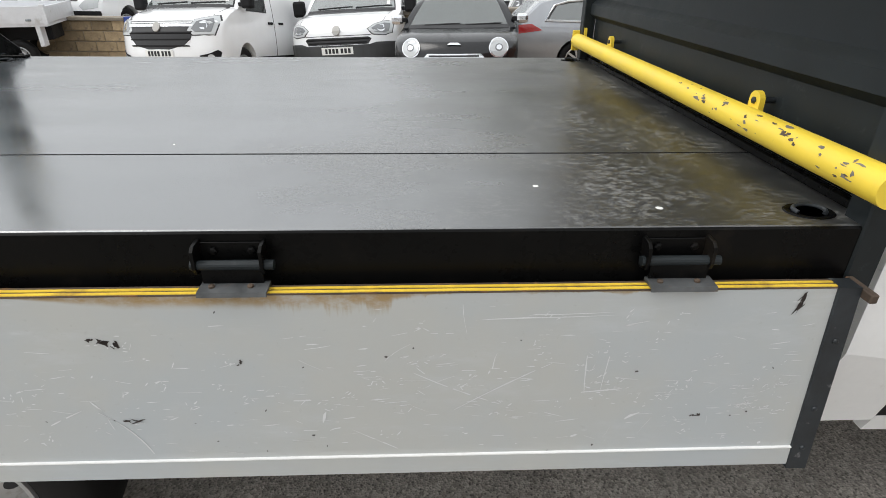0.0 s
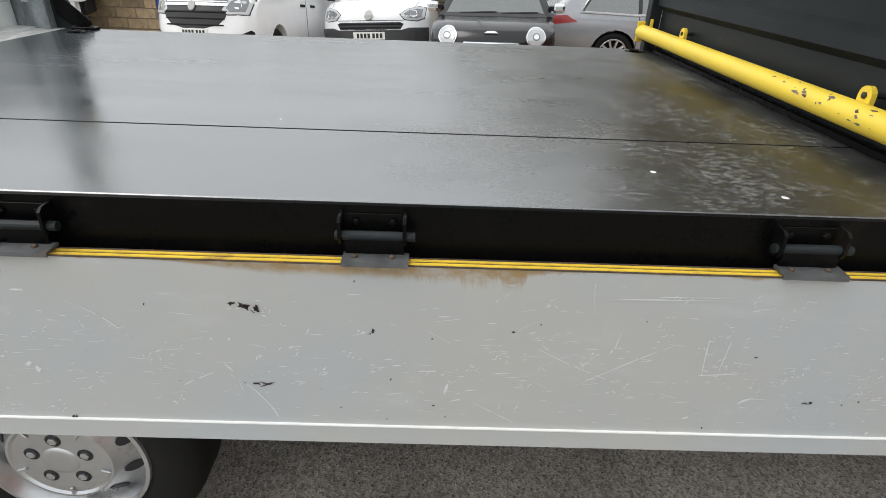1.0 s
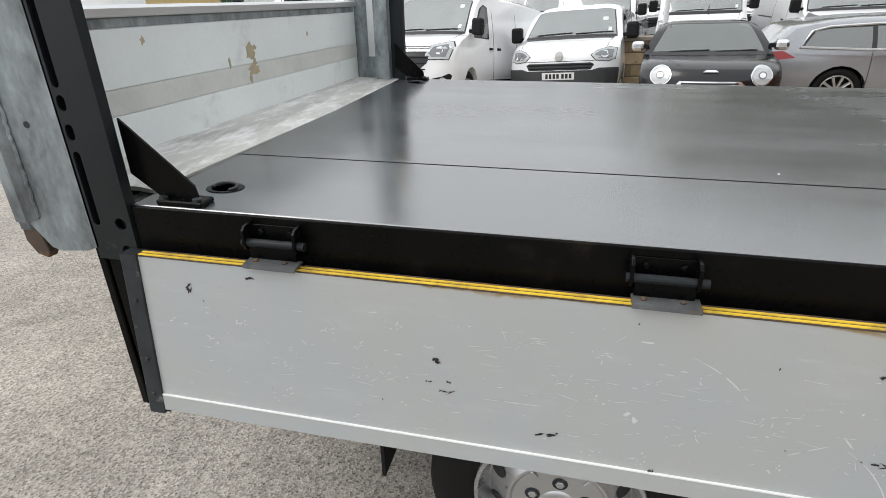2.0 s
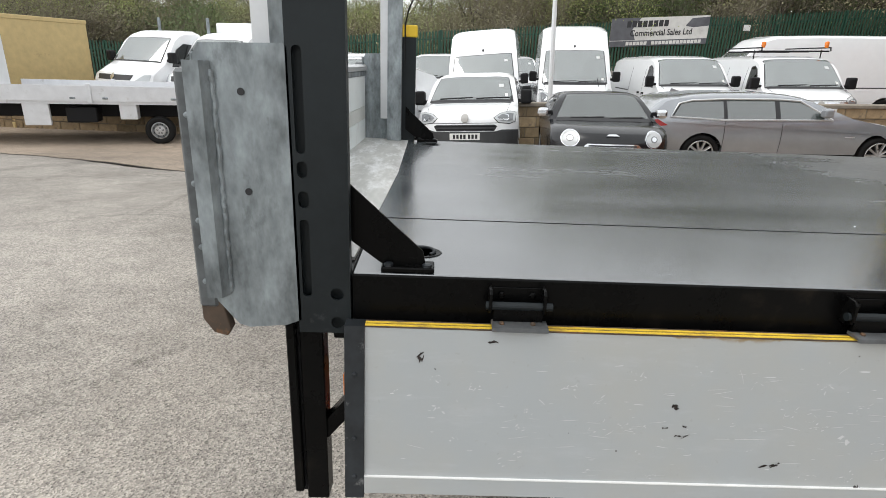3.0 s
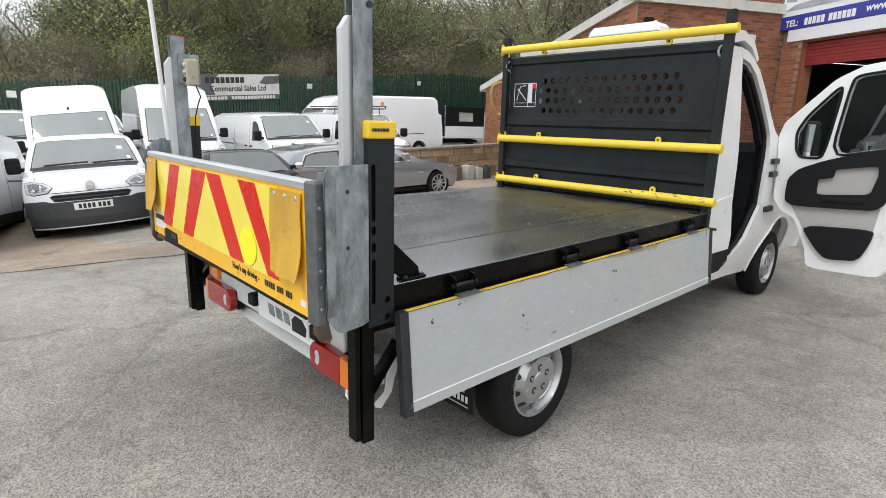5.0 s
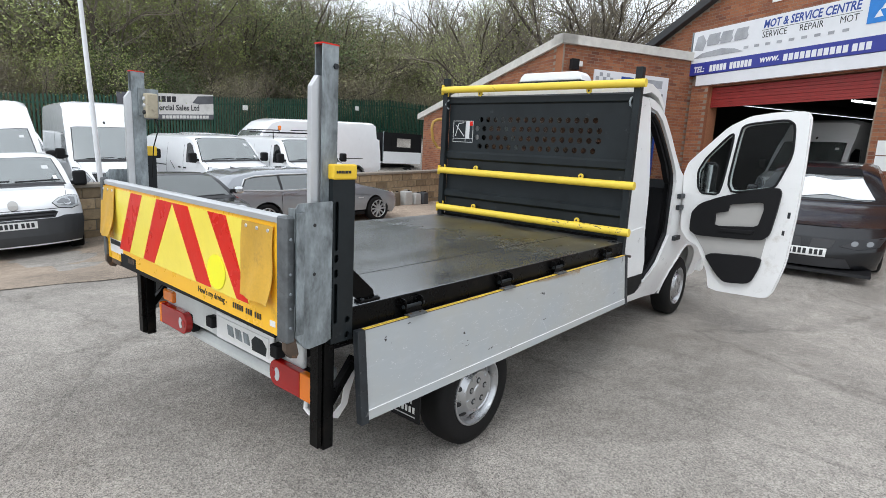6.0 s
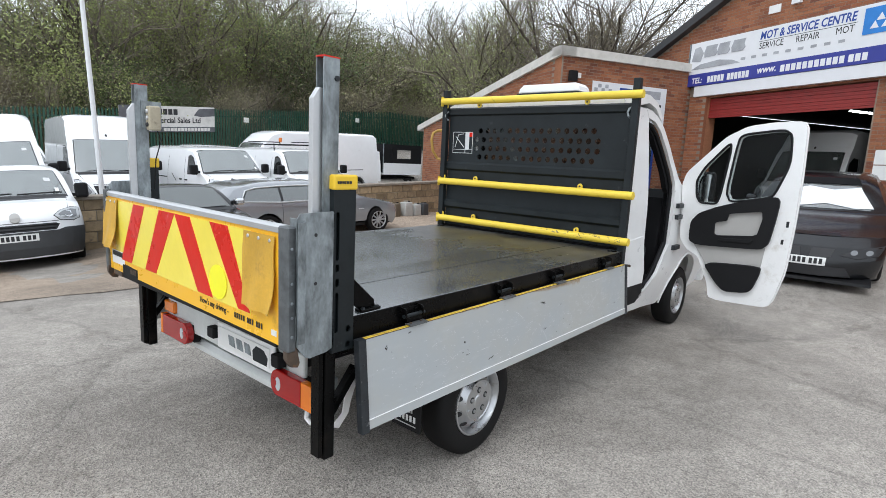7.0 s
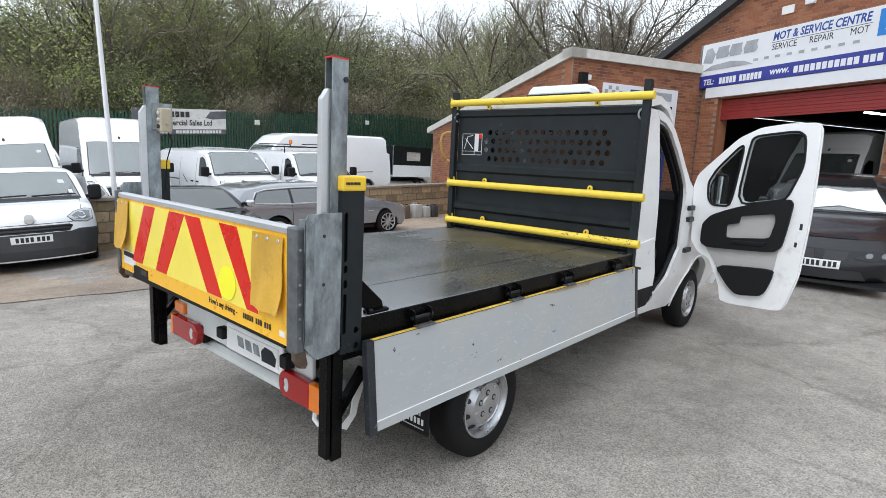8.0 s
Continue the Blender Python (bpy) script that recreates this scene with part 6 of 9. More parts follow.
def panel_van(label, m, kind, paint=None, group="parked vans", bumper=None, extras=True):
    """White vans of several sizes, nose towards the yard."""
    paint = paint or WHITE
    van = thing("panel_van", label, "van", group=group)
    if kind == "mid":
        sh = Shape([(-0.06, 0.25), (-0.01, 0.4), (0.0, 0.62), (-0.03, 0.88), (-0.11, 1.04), (-0.42, 1.16), (-0.75, 1.24), (-0.82, 1.27), (-1.45, 1.82), (-1.62, 1.9)], [(-2.0, 1.945), (-3.0, 1.96), (-4.8, 1.94), (-5.15, 1.87), (-5.28, 1.3), (-5.3, 0.5)], 0.965, 1.15, 0.28, 0.13, (-0.9, -4.25), 0.40, 0.26)
        wr, rr = 0.335, 0.205
        screen = [(-0.88, 1.28), (0.88, 1.28), (0.84, 1.86), (-0.84, 1.86)]
        sides = [[(-1.10, 1.22), (-1.75, 1.2), (-1.78, 1.74), (-1.62, 1.78), (-1.50, 1.70)]]
        lamps = [(0.52, 0.90), (0.60, 0.84), (0.88, 0.86), (0.93, 1.06), (0.88, 1.12), (0.62, 1.05)]
        grille = [(-0.57, 0.80), (-0.44, 0.69), (-0.2, 0.645), (0.2, 0.645), (0.44, 0.69), (0.57, 0.80), (0.63, 1.0), (-0.63, 1.0)]
        lower = [(-0.64, 0.31), (0.64, 0.31), (0.60, 0.44), (-0.60, 0.44)]
        pz = 0.58
        fog = [(0.66, 0.55), (0.70, 0.47), (0.80, 0.44), (0.90, 0.47), (0.93, 0.60), (0.90, 0.63), (0.80, 0.58)]
        mz, mx = 1.22, -1.0
    elif kind == "small":
        sh = Shape([(-0.06, 0.2), (-0.01, 0.35), (0.0, 0.60), (-0.04, 0.82), (-0.16, 0.95), (-0.42, 1.05), (-0.85, 1.125), (-0.92, 1.145), (-1.48, 1.56), (-1.66, 1.645)], [(-1.95, 1.705), (-3.0, 1.735), (-4.1, 1.70), (-4.3, 1.62), (-4.38, 1.1), (-4.38, 0.4)], 0.905, 1.0, 0.32, 0.16, (-0.90, -3.63), 0.37, 0.22)
        wr, rr = 0.315, 0.19
        screen = [(-0.80, 1.16), (0.80, 1.16), (0.76, 1.585), (-0.76, 1.585)]
        sides = [[(-1.12, 1.08), (-1.95, 1.08), (-1.98, 1.54), (-1.70, 1.56), (-1.5, 1.46)]]
        lamps = [(0.50, 0.84), (0.57, 0.765), (0.74, 0.75), (0.84, 0.79), (0.865, 0.95), (0.76, 0.955), (0.60, 0.91)]
        grille = [(-0.50, 0.625), (0.50, 0.625), (0.55, 0.70), (0.50, 0.725), (-0.50, 0.725), (-0.55, 0.70)]
        lower = [(-0.48, 0.28), (0.48, 0.28), (0.50, 0.40), (-0.50, 0.40)]
        pz = 0.53
        fog = [(0.66, 0.34), (0.80, 0.36), (0.80, 0.47), (0.68, 0.47)]
        mz, mx = 1.08, -1.15
    else:
        tall = 2.76 if kind == "tall" else 2.58
        ln = 5.9 if kind != "long" else 6.9
        sh = Shape([(-0.06, 0.25), (-0.01, 0.4), (0.0, 0.62), (-0.04, 0.85), (-0.16, 1.08), (-0.62, 1.24), (-0.70, 1.27), (-1.30, 2.02), (-1.52, 2.26)], [(-1.75, tall - 0.12), (-2.1, tall - 0.02), (-3.5, tall), (-ln + 0.2, tall - 0.03), (-ln + 0.05, tall - 0.12), (-ln, 1.4), (-ln, 0.5)], 0.985, 1.15, 0.26, 0.11, (-1.0, -ln + 1.25), 0.42, 0.3)
        wr, rr = 0.345, 0.21
        screen = [(-0.86, 1.29), (0.86, 1.29), (0.82, 2.08), (-0.82, 2.08)]
        sides = [[(-0.98, 1.24), (-1.85, 1.24), (-1.88, 1.95), (-1.55, 1.97), (-1.30, 1.8)]]
        lamps = [(0.58, 0.80), (0.66, 0.70), (0.90, 0.74), (0.95, 1.12), (0.86, 1.12), (0.70, 1.0)]
        grille = [(-0.50, 0.72), (0.50, 0.72), (0.60, 0.98), (-0.60, 0.98)]
        lower = [(-0.55, 0.36), (0.55, 0.36), (0.55, 0.48), (-0.55, 0.48)]
        pz = 0.58
        fog = [(0.68, 0.4), (0.84, 0.42), (0.84, 0.54), (0.70, 0.52)]
        mz, mx = 1.3, -0.95
    smooth(part("body", sh.body(), paint, van), 32)
    glazing(sh, van, screen, sides)
    for pts in (lamps, mirrored(lamps)):
        cy, cz = sum(p[0] for p in pts) / len(pts), sum(p[1] for p in pts) / len(pts)
        part("headlight_gap", sh.front_patch([(cy + (y - cy) * 1.07, cz + (z - cz) * 1.09) for y, z in pts], 0.004, 0.015), VAN_GRILLE, van)
        h = part("headlight", sh.front_patch(pts, 0.009, 0.02), HEADLAMP, van, "clear headlight")
        part("bowl", sh.front_patch([(cy + (y - cy) * 0.74, cz + (z - cz) * 0.7) for y, z in pts], 0.012, 0.006), LAMPGREY, h)
        part("reflector", sh.front_patch([(cy + 0.06 * math.cos(a), cz + 0.055 * math.sin(a)) for a in [2 * math.pi * i / 10 for i in range(10)]], 0.011, 0.006), CHROME, h)
    part("grille", sh.front_patch(grille, 0.006, 0.02), VAN_GRILLE, van, "black slatted grille")
    gz0, gz1 = min(p[1] for p in grille), max(p[1] for p in grille)
    gw = max(p[0] for p in grille)
    n = 4 if kind != "small" else 2
    for i in range(n):
        z = gz0 + (gz1 - gz0) * (i + 0.5) / n
        w = gw * (0.84 + 0.13 * (i + 0.5) / n)
        bright = (kind == "mid" and i == n - 1)
        part("slat", sh.front_patch([(-w, z - 0.008), (w, z - 0.008), (w, z + (0.03 if bright else 0.006)), (-w, z + (0.03 if bright else 0.006))], 0.016, 0.014), CHROME if bright else BLACKPLASTIC, van)
    bz = gz1 - 0.06 if kind == "mid" else (gz1 + 0.1 if kind == "small" else (gz0 + gz1) / 2)
    part("badge", sh.front_patch([(0.065 * math.cos(a), bz + 0.065 * math.sin(a)) for a in [2 * math.pi * i / 16 for i in range(16)]], 0.03, 0.02), GREYPLASTIC, van, "plain round grey badge")
    part("lower_intake", sh.front_patch(lower, 0.006, 0.02), VAN_GRILLE, van)
    # shut lines of the bonnet
    bz0, bz1, bw = max(p[1] for p in lamps) + 0.0, screen[0][1] - 0.035, max(p[0] for p in screen)
    for s in (-1, 1):
        part("bonnet_gap", sh.front_patch([(s * (bw - 0.09), bz0), (s * (bw - 0.082), bz0), (s * (bw - 0.022), bz1), (s * (bw - 0.03), bz1)], 0.002, 0.004), VAN_GRILLE, van)
    part("bonnet_gap", sh.front_patch([(-gw, gz1 + 0.025), (gw, gz1 + 0.025), (gw, gz1 + 0.032), (-gw, gz1 + 0.032)], 0.002, 0.004), VAN_GRILLE, van)
    part("scuttle", sh.front_patch([(-bw + 0.02, screen[0][1] - (0.042 if kind == "mid" else 0.06)), (bw - 0.02, screen[0][1] - (0.042 if kind == "mid" else 0.06)), (bw - 0.02, screen[0][1] - 0.032), (-bw + 0.02, screen[0][1] - 0.032)], 0.003, 0.006), VAN_GRILLE, van, "black scuttle strip")
    for pts in (fog, mirrored(fog)):
        fr = part("fog_recess", sh.front_patch(pts, 0.006, 0.02), BLACKPLASTIC, van)
        if kind == "mid":
            fy = sum(p[0] for p in pts) / len(pts)
            part("fog_lamp", sh.front_patch([(fy + 0.045 * math.cos(a), 0.53 + 0.04 * math.sin(a)) for a in [2 * math.pi * i / 12 for i in range(12)]], 0.012, 0.01), HEADLAMP, fr, "round fog lamp")
    # tax label and trade sticker on the glass
    sy, sz = screen[2][0] - 0.16, screen[2][1] - 0.16
    part("label", sh.front_patch([(sy - 0.05, sz - 0.04), (sy + 0.05, sz - 0.04), (sy + 0.05, sz + 0.02), (sy - 0.05, sz + 0.02)], 0.014, 0.002), SCRATCH, van)
    part("label", sh.front_patch([(screen[1][0] - 0.14, screen[1][1] + 0.05), (screen[1][0] - 0.08, screen[1][1] + 0.05), (screen[1][0] - 0.08, screen[1][1] + 0.11), (screen[1][0] - 0.14, screen[1][1] + 0.11)], 0.014, 0.002), PLATEWHITE, van)
    if kind == "tall":
        part("marker", sh.front_patch([(0.03 * math.cos(a), 2.2 + 0.035 * math.sin(a)) for a in [2 * math.pi * i / 10 for i in range(10)]], 0.012, 0.02), INK, van)
    if bumper:
        w = sh.half * 0.985
        part("bumper", sh.front_patch([(-w, 0.24), (w, 0.24), (w, 0.64), (0.62, 0.64), (0.52, 0.61), (-0.52, 0.61), (-0.62, 0.64), (-w, 0.64)], 0.012, 0.03), bumper, van, "dark plastic bumper")
    plate(sh, van, pz)
    wipers(sh, van, screen[0][1] + 0.02, 0.62)
    mirrors(sh, van, mx, mz, BLACKPLASTIC)
    # door shuts, handles, waist mouldings
    zt = 1.75 if kind in ("mid",) else (1.6 if kind == "small" else 1.98)
    for o in (-1, 1):
        for x in ((-1.98, -3.15) if kind != "small" else (-2.08, -3.1)):
            part("shut_line", sh.side_patch([(x, 0.4), (x - 0.012, 0.4), (x - 0.012, zt), (x, zt)], o, 0.002, 0.004), INK, van)
        for x in (-1.78, -2.15):
            part("door_handle", sh.side_patch([(x, 1.0), (x - 0.14, 1.0), (x - 0.14, 1.04), (x, 1.04)], o, 0.022, 0.02), BLACKPLASTIC, van)
        a, b = sh.axles[0] - sh.arch - 0.02, sh.axles[1] + sh.arch + 0.02
        part("rubbing_strip", sh.side_patch([(a, 0.32), (b, 0.32), (b, 0.50), (a, 0.50)], o, 0.012, 0.02), BLACKPLASTIC, van, "black lower side moulding")
        part("slide_rail", sh.side_patch([(-3.2, 1.02), (sh.axles[1] - 0.3, 1.02), (sh.axles[1] - 0.3, 1.05), (-3.2, 1.05)], o, 0.004, 0.008), INK, van)
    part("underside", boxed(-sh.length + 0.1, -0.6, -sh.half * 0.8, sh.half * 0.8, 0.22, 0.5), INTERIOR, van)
    car_wheels(sh, van, wr, rr)
    van.matrix_basis = m
    return van


panel_van("white mid-size panel van with a chrome-barred grille", ground_pose(-4.21, 9.55, -106) @ Matrix.Diagonal((1.02, 1.0, 1.09, 1)), "mid")
panel_van("small white panel van with a dark plastic bumper", ground_pose(-1.42, 10.3, -100) @ Matrix.Scale(1.1, 4), "small", bumper=mat("bumper_grey", (0.05, 0.052, 0.055), 0.6, var=0.15))
panel_van("tall white high-roof van in the upper row", ground_pose(-0.78, 14.2, -99), "tall")
panel_van("tall white high-roof van behind a pole", ground_pose(1.58, 14.3, -98), "tall")
panel_van("white mid-size van parked nose to the wall", ground_pose(4.42, 13.2, -92), "mid")
racked = panel_van("white mid-size van with a roof rack and beacons", ground_pose(6.45, 12.15, -96), "mid")
panel_van("long white van parked side on", ground_pose(6.35, 18.6, 178), "long")
for x, y, yaw, k in ((-5.6, 24.4, 85, "mid"), (-3.5, 24.0, 80, "mid"), (0.9, 20.4, -92, "mid"), (3.6, 20.4, -92, "mid"), (-11.5, 19.5, -60, "mid"), (9.0, 21.5, -90, "mid"), (-2.1, 18.4, -97, "mid"), (-4.3, 21.5, -95, "mid")):
    panel_van("white van in the back row of the yard", ground_pose(x, y, yaw) @ Matrix.Scale(1.13 if k == "mid" and -6 < x < 0 else 1.0, 4), k)
# roof rack with beacons
rk = thing("roof_rack", "", "")
rk.parent = racked
rk["label"] = "black tubular roof rack with two amber beacons"
for x in (-1.7, -2.6, -3.6):
    part("bar", tubed([(x, -0.8, 2.06), (x, 0.8, 2.06)], 0.018, 8), BLACKPLASTIC, rk)
for y in (-0.78, 0.78):
    part("rail", tubed([(-1.6, y, 2.06), (-1.62, y, 2.14), (-3.8, y, 2.14)], 0.016, 8), BLACKPLASTIC, rk)
    part("leg", tubed([(-2.0, y, 1.88), (-2.0, y, 2.1)], 0.014, 8), BLACKPLASTIC, rk)
for y in (-0.72, 0.72):
    part("beacon", lathe(bmesh.new(), [(0.04, 2.14), (0.04, 2.18), (0.05, 2.19), (0.045, 2.26), (0.02, 2.28)], 16, (-1.7, y, 0), "z"), AMBERLAMP, rk, "amber beacon")


# ---- cars ----
GREYMET = mat("grey_metallic_paint", (0.33, 0.345, 0.365), 0.2, rough_var=0.06, metal=0.45, var=0.06, coat=0.8, bump=0)
BLACKMET = mat("black_metallic_paint", (0.007, 0.0075, 0.009), 0.2, metal=0.0, var=0.1, coat=0.25, bump=0, spec=0.4, rough_var=0.05)

ESTATEGLASS = glass_mat("green_tinted_side_glass", (0.42, 0.52, 0.49), 0.05, 0.12, 2.5)
SMALLGLASS = glass_mat("green_grey_windscreen", (0.6, 0.68, 0.66), 0.3, 0.14, 2.8)
# grey estate, side on
est = thing("estate_car", "grey metallic estate car parked side on", "car")
sh = Shape([(-0.08, 0.2), (0.0, 0.32), (0.0, 0.52), (-0.06, 0.672), (-0.25, 0.762), (-0.8, 0.870), (-1.30, 0.942), (-1.36, 0.960), (-2.0, 1.266), (-2.3, 1.338)], [(-2.7, 1.374), (-3.6, 1.365), (-4.2, 1.320), (-4.45, 1.257), (-4.80, 0.942), (-4.88, 0.780), (-4.9, 0.45)], 0.93, 0.91, 0.22, 0.24, (-0.83, -3.80), 0.36, 0.2, 0.06)
smooth(part("body", sh.body(), GREYMET, est), 34)
glazing(sh, est, [(-0.68, 0.978), (0.68, 0.978), (0.58, 1.293), (-0.58, 1.293)], [[(-1.72, 0.942), (-2.55, 0.933), (-2.55, 1.293), (-2.22, 1.266)], [(-2.63, 0.933), (-3.42, 0.933), (-3.42, 1.293), (-2.63, 1.302)], [(-3.48, 0.933), (-4.32, 0.978), (-4.18, 1.212), (-3.95, 1.266), (-3.48, 1.284)]], ESTATEGLASS, SMALLGLASS)
lm = [(0.42, 0.60), (0.78, 0.618), (0.88, 0.708), (0.60, 0.708)]
for pts in (lm, mirrored(lm)):
    part("headlight", sh.front_patch(pts, 0.008, 0.02), HEADLAMP, est)
for s in (-1, 1):
    part("grille_half", sh.front_patch([(s * 0.06, 0.52), (s * 0.3, 0.52), (s * 0.32, 0.70), (s * 0.08, 0.70)], 0.008, 0.02), VAN_GRILLE, est)
for o in (-1, 1):
    trim = [(-1.70, 0.928), (-2.2, 1.288), (-2.55, 1.316), (-3.4, 1.316), (-4.0, 1.284), (-4.22, 1.221), (-4.38, 0.969), (-3.5, 0.915)]
    pts3 = []
    for x, z in trim + trim[:1]:
        v = sh.bend(Vector((x, o * sh.half, z)))
        pts3.append((v.x, v.y + o * 0.008, v.z))
    part("window_trim", tubed(pts3, 0.019, 6), ALU, est, "bright window surround")
    for x in (-2.5, -3.45):
        part("shut_line", sh.side_patch([(x, 0.35), (x - 0.01, 0.35), (x - 0.01, 0.95), (x, 0.95)], o, 0.002, 0.004), INK, est)
        part("door_handle", sh.side_patch([(x + 0.02, 0.83), (x + 0.2, 0.83), (x + 0.2, 0.86), (x + 0.02, 0.86)], o, 0.02, 0.02), GREYMET, est)
    part("tail_light", sh.side_patch([(-4.42, 0.815), (-4.86, 0.770), (-4.86, 0.906), (-4.62, 0.915)], o, 0.01, 0.03), REDLAMP, est, "red tail light")
    part("side_crease", sh.side_patch([(-0.9, 0.70), (-4.45, 0.862), (-4.45, 0.876), (-0.9, 0.714)], o, 0.010, 0.012), GREYMET, est)
    part("sill", sh.side_patch([(-1.22, 0.22), (-3.42, 0.22), (-3.42, 0.30), (-1.22, 0.29)], o, 0.012, 0.02), BLACKPLASTIC, est, "dark sill strip")
    for x in (-2.59, -3.45):
        part("pillar", sh.side_patch([(x - 0.055, 0.935), (x + 0.055, 0.935), (x + 0.045, 1.295), (x - 0.045, 1.295)], o, 0.0075, 0.012), INK, est)
    part("side_repeater", sh.side_patch([(-1.30, 0.63), (-1.46, 0.635), (-1.46, 0.655), (-1.30, 0.65)], o, 0.006, 0.006), ALU, est)
part("roof_aerial", prismed([(-3.95, 1.356), (-4.15, 1.347), (-4.12, 1.410)], "y", -0.015, 0.015), GREYMET, est)
mirrors(sh, est, -1.85, 0.98, GREYMET, 0.16, 0.16)
car_wheels(sh, est, 0.325, 0.225, False)
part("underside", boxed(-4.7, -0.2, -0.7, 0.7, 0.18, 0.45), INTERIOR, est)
est.matrix_basis = ground_pose(6.43, 10.02, -3.5) @ Matrix.Diagonal((1, 1, 0.955, 1))

# small dark hatchback, round lamps
hatch = thing("hatchback", "small black hatchback with round headlights", "car")
sh = Shape([(-0.06, 0.2), (0.0, 0.32), (0.0, 0.50), (-0.03, 0.64), (-0.10, 0.75), (-0.24, 0.815), (-0.55, 0.855), (-0.98, 0.885), (-1.02, 0.895), (-1.50, 1.235), (-1.66, 1.295)], [(-1.95, 1.32), (-2.8, 1.31), (-3.15, 1.22), (-3.45, 0.95), (-3.62, 0.8), (-3.63, 0.4)], 0.825, 0.90, 0.30, 0.25, (-0.70, -3.15), 0.34, 0.2, 0.05)
smooth(part("body", sh.body(), BLACKMET, hatch), 34)
glazing(sh, hatch, [(-0.71, 0.912), (0.71, 0.912), (0.67, 1.26), (-0.67, 1.26)], [[(-1.30, 0.94), (-2.1, 0.94), (-2.1, 1.25), (-1.66, 1.24)], [(-2.16, 0.94), (-3.05, 0.94), (-2.9, 1.21), (-2.16, 1.25)]], None, SMALLGLASS)
for s in (-1, 1):
    c = (s * 0.565, 0.68)
    ringp = [(c[0] + 0.125 * math.cos(a), c[1] + 0.115 * math.sin(a)) for a in [2 * math.pi * i / 24 for i in range(24)]]
    inp = [(c[0] + 0.108 * math.cos(a), c[1] + 0.10 * math.sin(a)) for a in [2 * math.pi * i / 24 for i in range(24)]]
    part("headlight_ring", sh.front_patch(ringp, 0.012, 0.03), CHROME, hatch, "chrome headlight ring")
    hl = part("headlight", sh.front_patch(inp, 0.02, 0.01), HEADLAMP, hatch, "round clear headlight")
    part("bowl", sh.front_patch([(c[0] + 0.05 * math.cos(a), c[1] + 0.045 * math.sin(a)) for a in [2 * math.pi * i / 18 for i in range(18)]], 0.0225, 0.006), LAMPGREY, hl)
    part("reflector", sh.front_patch([(c[0] + 0.035 * math.cos(a), c[1] + 0.03 * math.sin(a)) for a in [2 * math.pi * i / 12 for i in range(12)]], 0.025, 0.006), CHROME, hl)
part("grille_frame", sh.front_patch([(-0.36, 0.46), (0.36, 0.46), (0.42, 0.54), (0.34, 0.62), (-0.34, 0.62), (-0.42, 0.54)], 0.012, 0.02), CHROME, hatch, "chrome grille frame")
for i in range(4):
    z = 0.475 + 0.036 * i
    w = 0.36 if i in (1, 2) else 0.32
    part("grille_gap", sh.front_patch([(-w, z), (w, z), (w, z + 0.02), (-w, z + 0.02)], 0.015, 0.006), INK, hatch)
part("badge", sh.front_patch([(-0.09, 0.72), (0.09, 0.72), (0.05, 0.745), (-0.05, 0.745)], 0.014, 0.01), CHROME, hatch, "plain winged badge shape")
part("lower_intake", sh.front_patch([(-0.5, 0.24), (0.5, 0.24), (0.46, 0.34), (-0.46, 0.34)], 0.008, 0.02), VAN_GRILLE, hatch)
wipers(sh, hatch, 0.915, 0.5)
mirrors(sh, hatch, -1.2, 0.93, CHROME, 0.17, 0.13)
car_wheels(sh, hatch, 0.3, 0.2, False, 0.18)
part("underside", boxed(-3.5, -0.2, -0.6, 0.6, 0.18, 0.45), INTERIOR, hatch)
part("roof_aerial", tubed([(-1.75, 0, 1.39), (-1.95, 0, 1.52)], 0.006, 6), BLACKPLASTIC, hatch)
hatch.matrix_basis = ground_pose(0.455, 7.40, -97.0)

# dark coupe by the workshop door, soft top, white sheet on the windscreen
coupe = thing("coupe", "black soft-top coupe with a white sheet on its windscreen", "car")
sh = Shape([(-0.05, 0.14), (0.02, 0.2), (0.0, 0.42), (-0.08, 0.60), (-0.35, 0.72), (-0.9, 0.82), (-1.42, 0.88), (-1.48, 0.9), (-2.1, 1.25), (-2.3, 1.32)], [(-2.6, 1.36), (-3.2, 1.34), (-3.8, 1.1), (-4.2, 0.98), (-4.75, 0.92), (-4.82, 0.7), (-4.8, 0.4)], 0.925, 0.86, 0.30, 0.22, (-0.87, -3.65), 0.37, 0.16, 0.05)
smooth(part("body", sh.body(), BLACKMET, coupe), 34)
part("windscreen", sh.front_patch([(-0.72, 0.92), (0.72, 0.92), (0.62, 1.27), (-0.62, 1.27)], 0.004, 0.01), GLASS, coupe)
part("soft_top", sh.front_patch([(-0.64, 1.24), (0.64, 1.24), (0.62, 1.318), (-0.62, 1.318)], 0.014, 0.02), INTERIOR, coupe, "black fabric roof edge")
SHEET = mat("white_sheet", (0.78, 0.8, 0.83), 0.6, var=0.05, bump=0.3, scale=4)
part("screen_sheet", sh.front_patch([(-0.70, 0.95), (-0.3, 0.93), (0.1, 0.98), (0.5, 0.93), (0.76, 0.94), (0.62, 1.2), (0.2, 1.16), (-0.2, 1.2), (-0.6, 1.13)], 0.014, 0.015), SHEET, coupe, "white sheet on the windscreen")
lm = [(0.40, 0.50), (0.62, 0.46), (0.84, 0.50), (0.90, 0.62), (0.62, 0.60)]
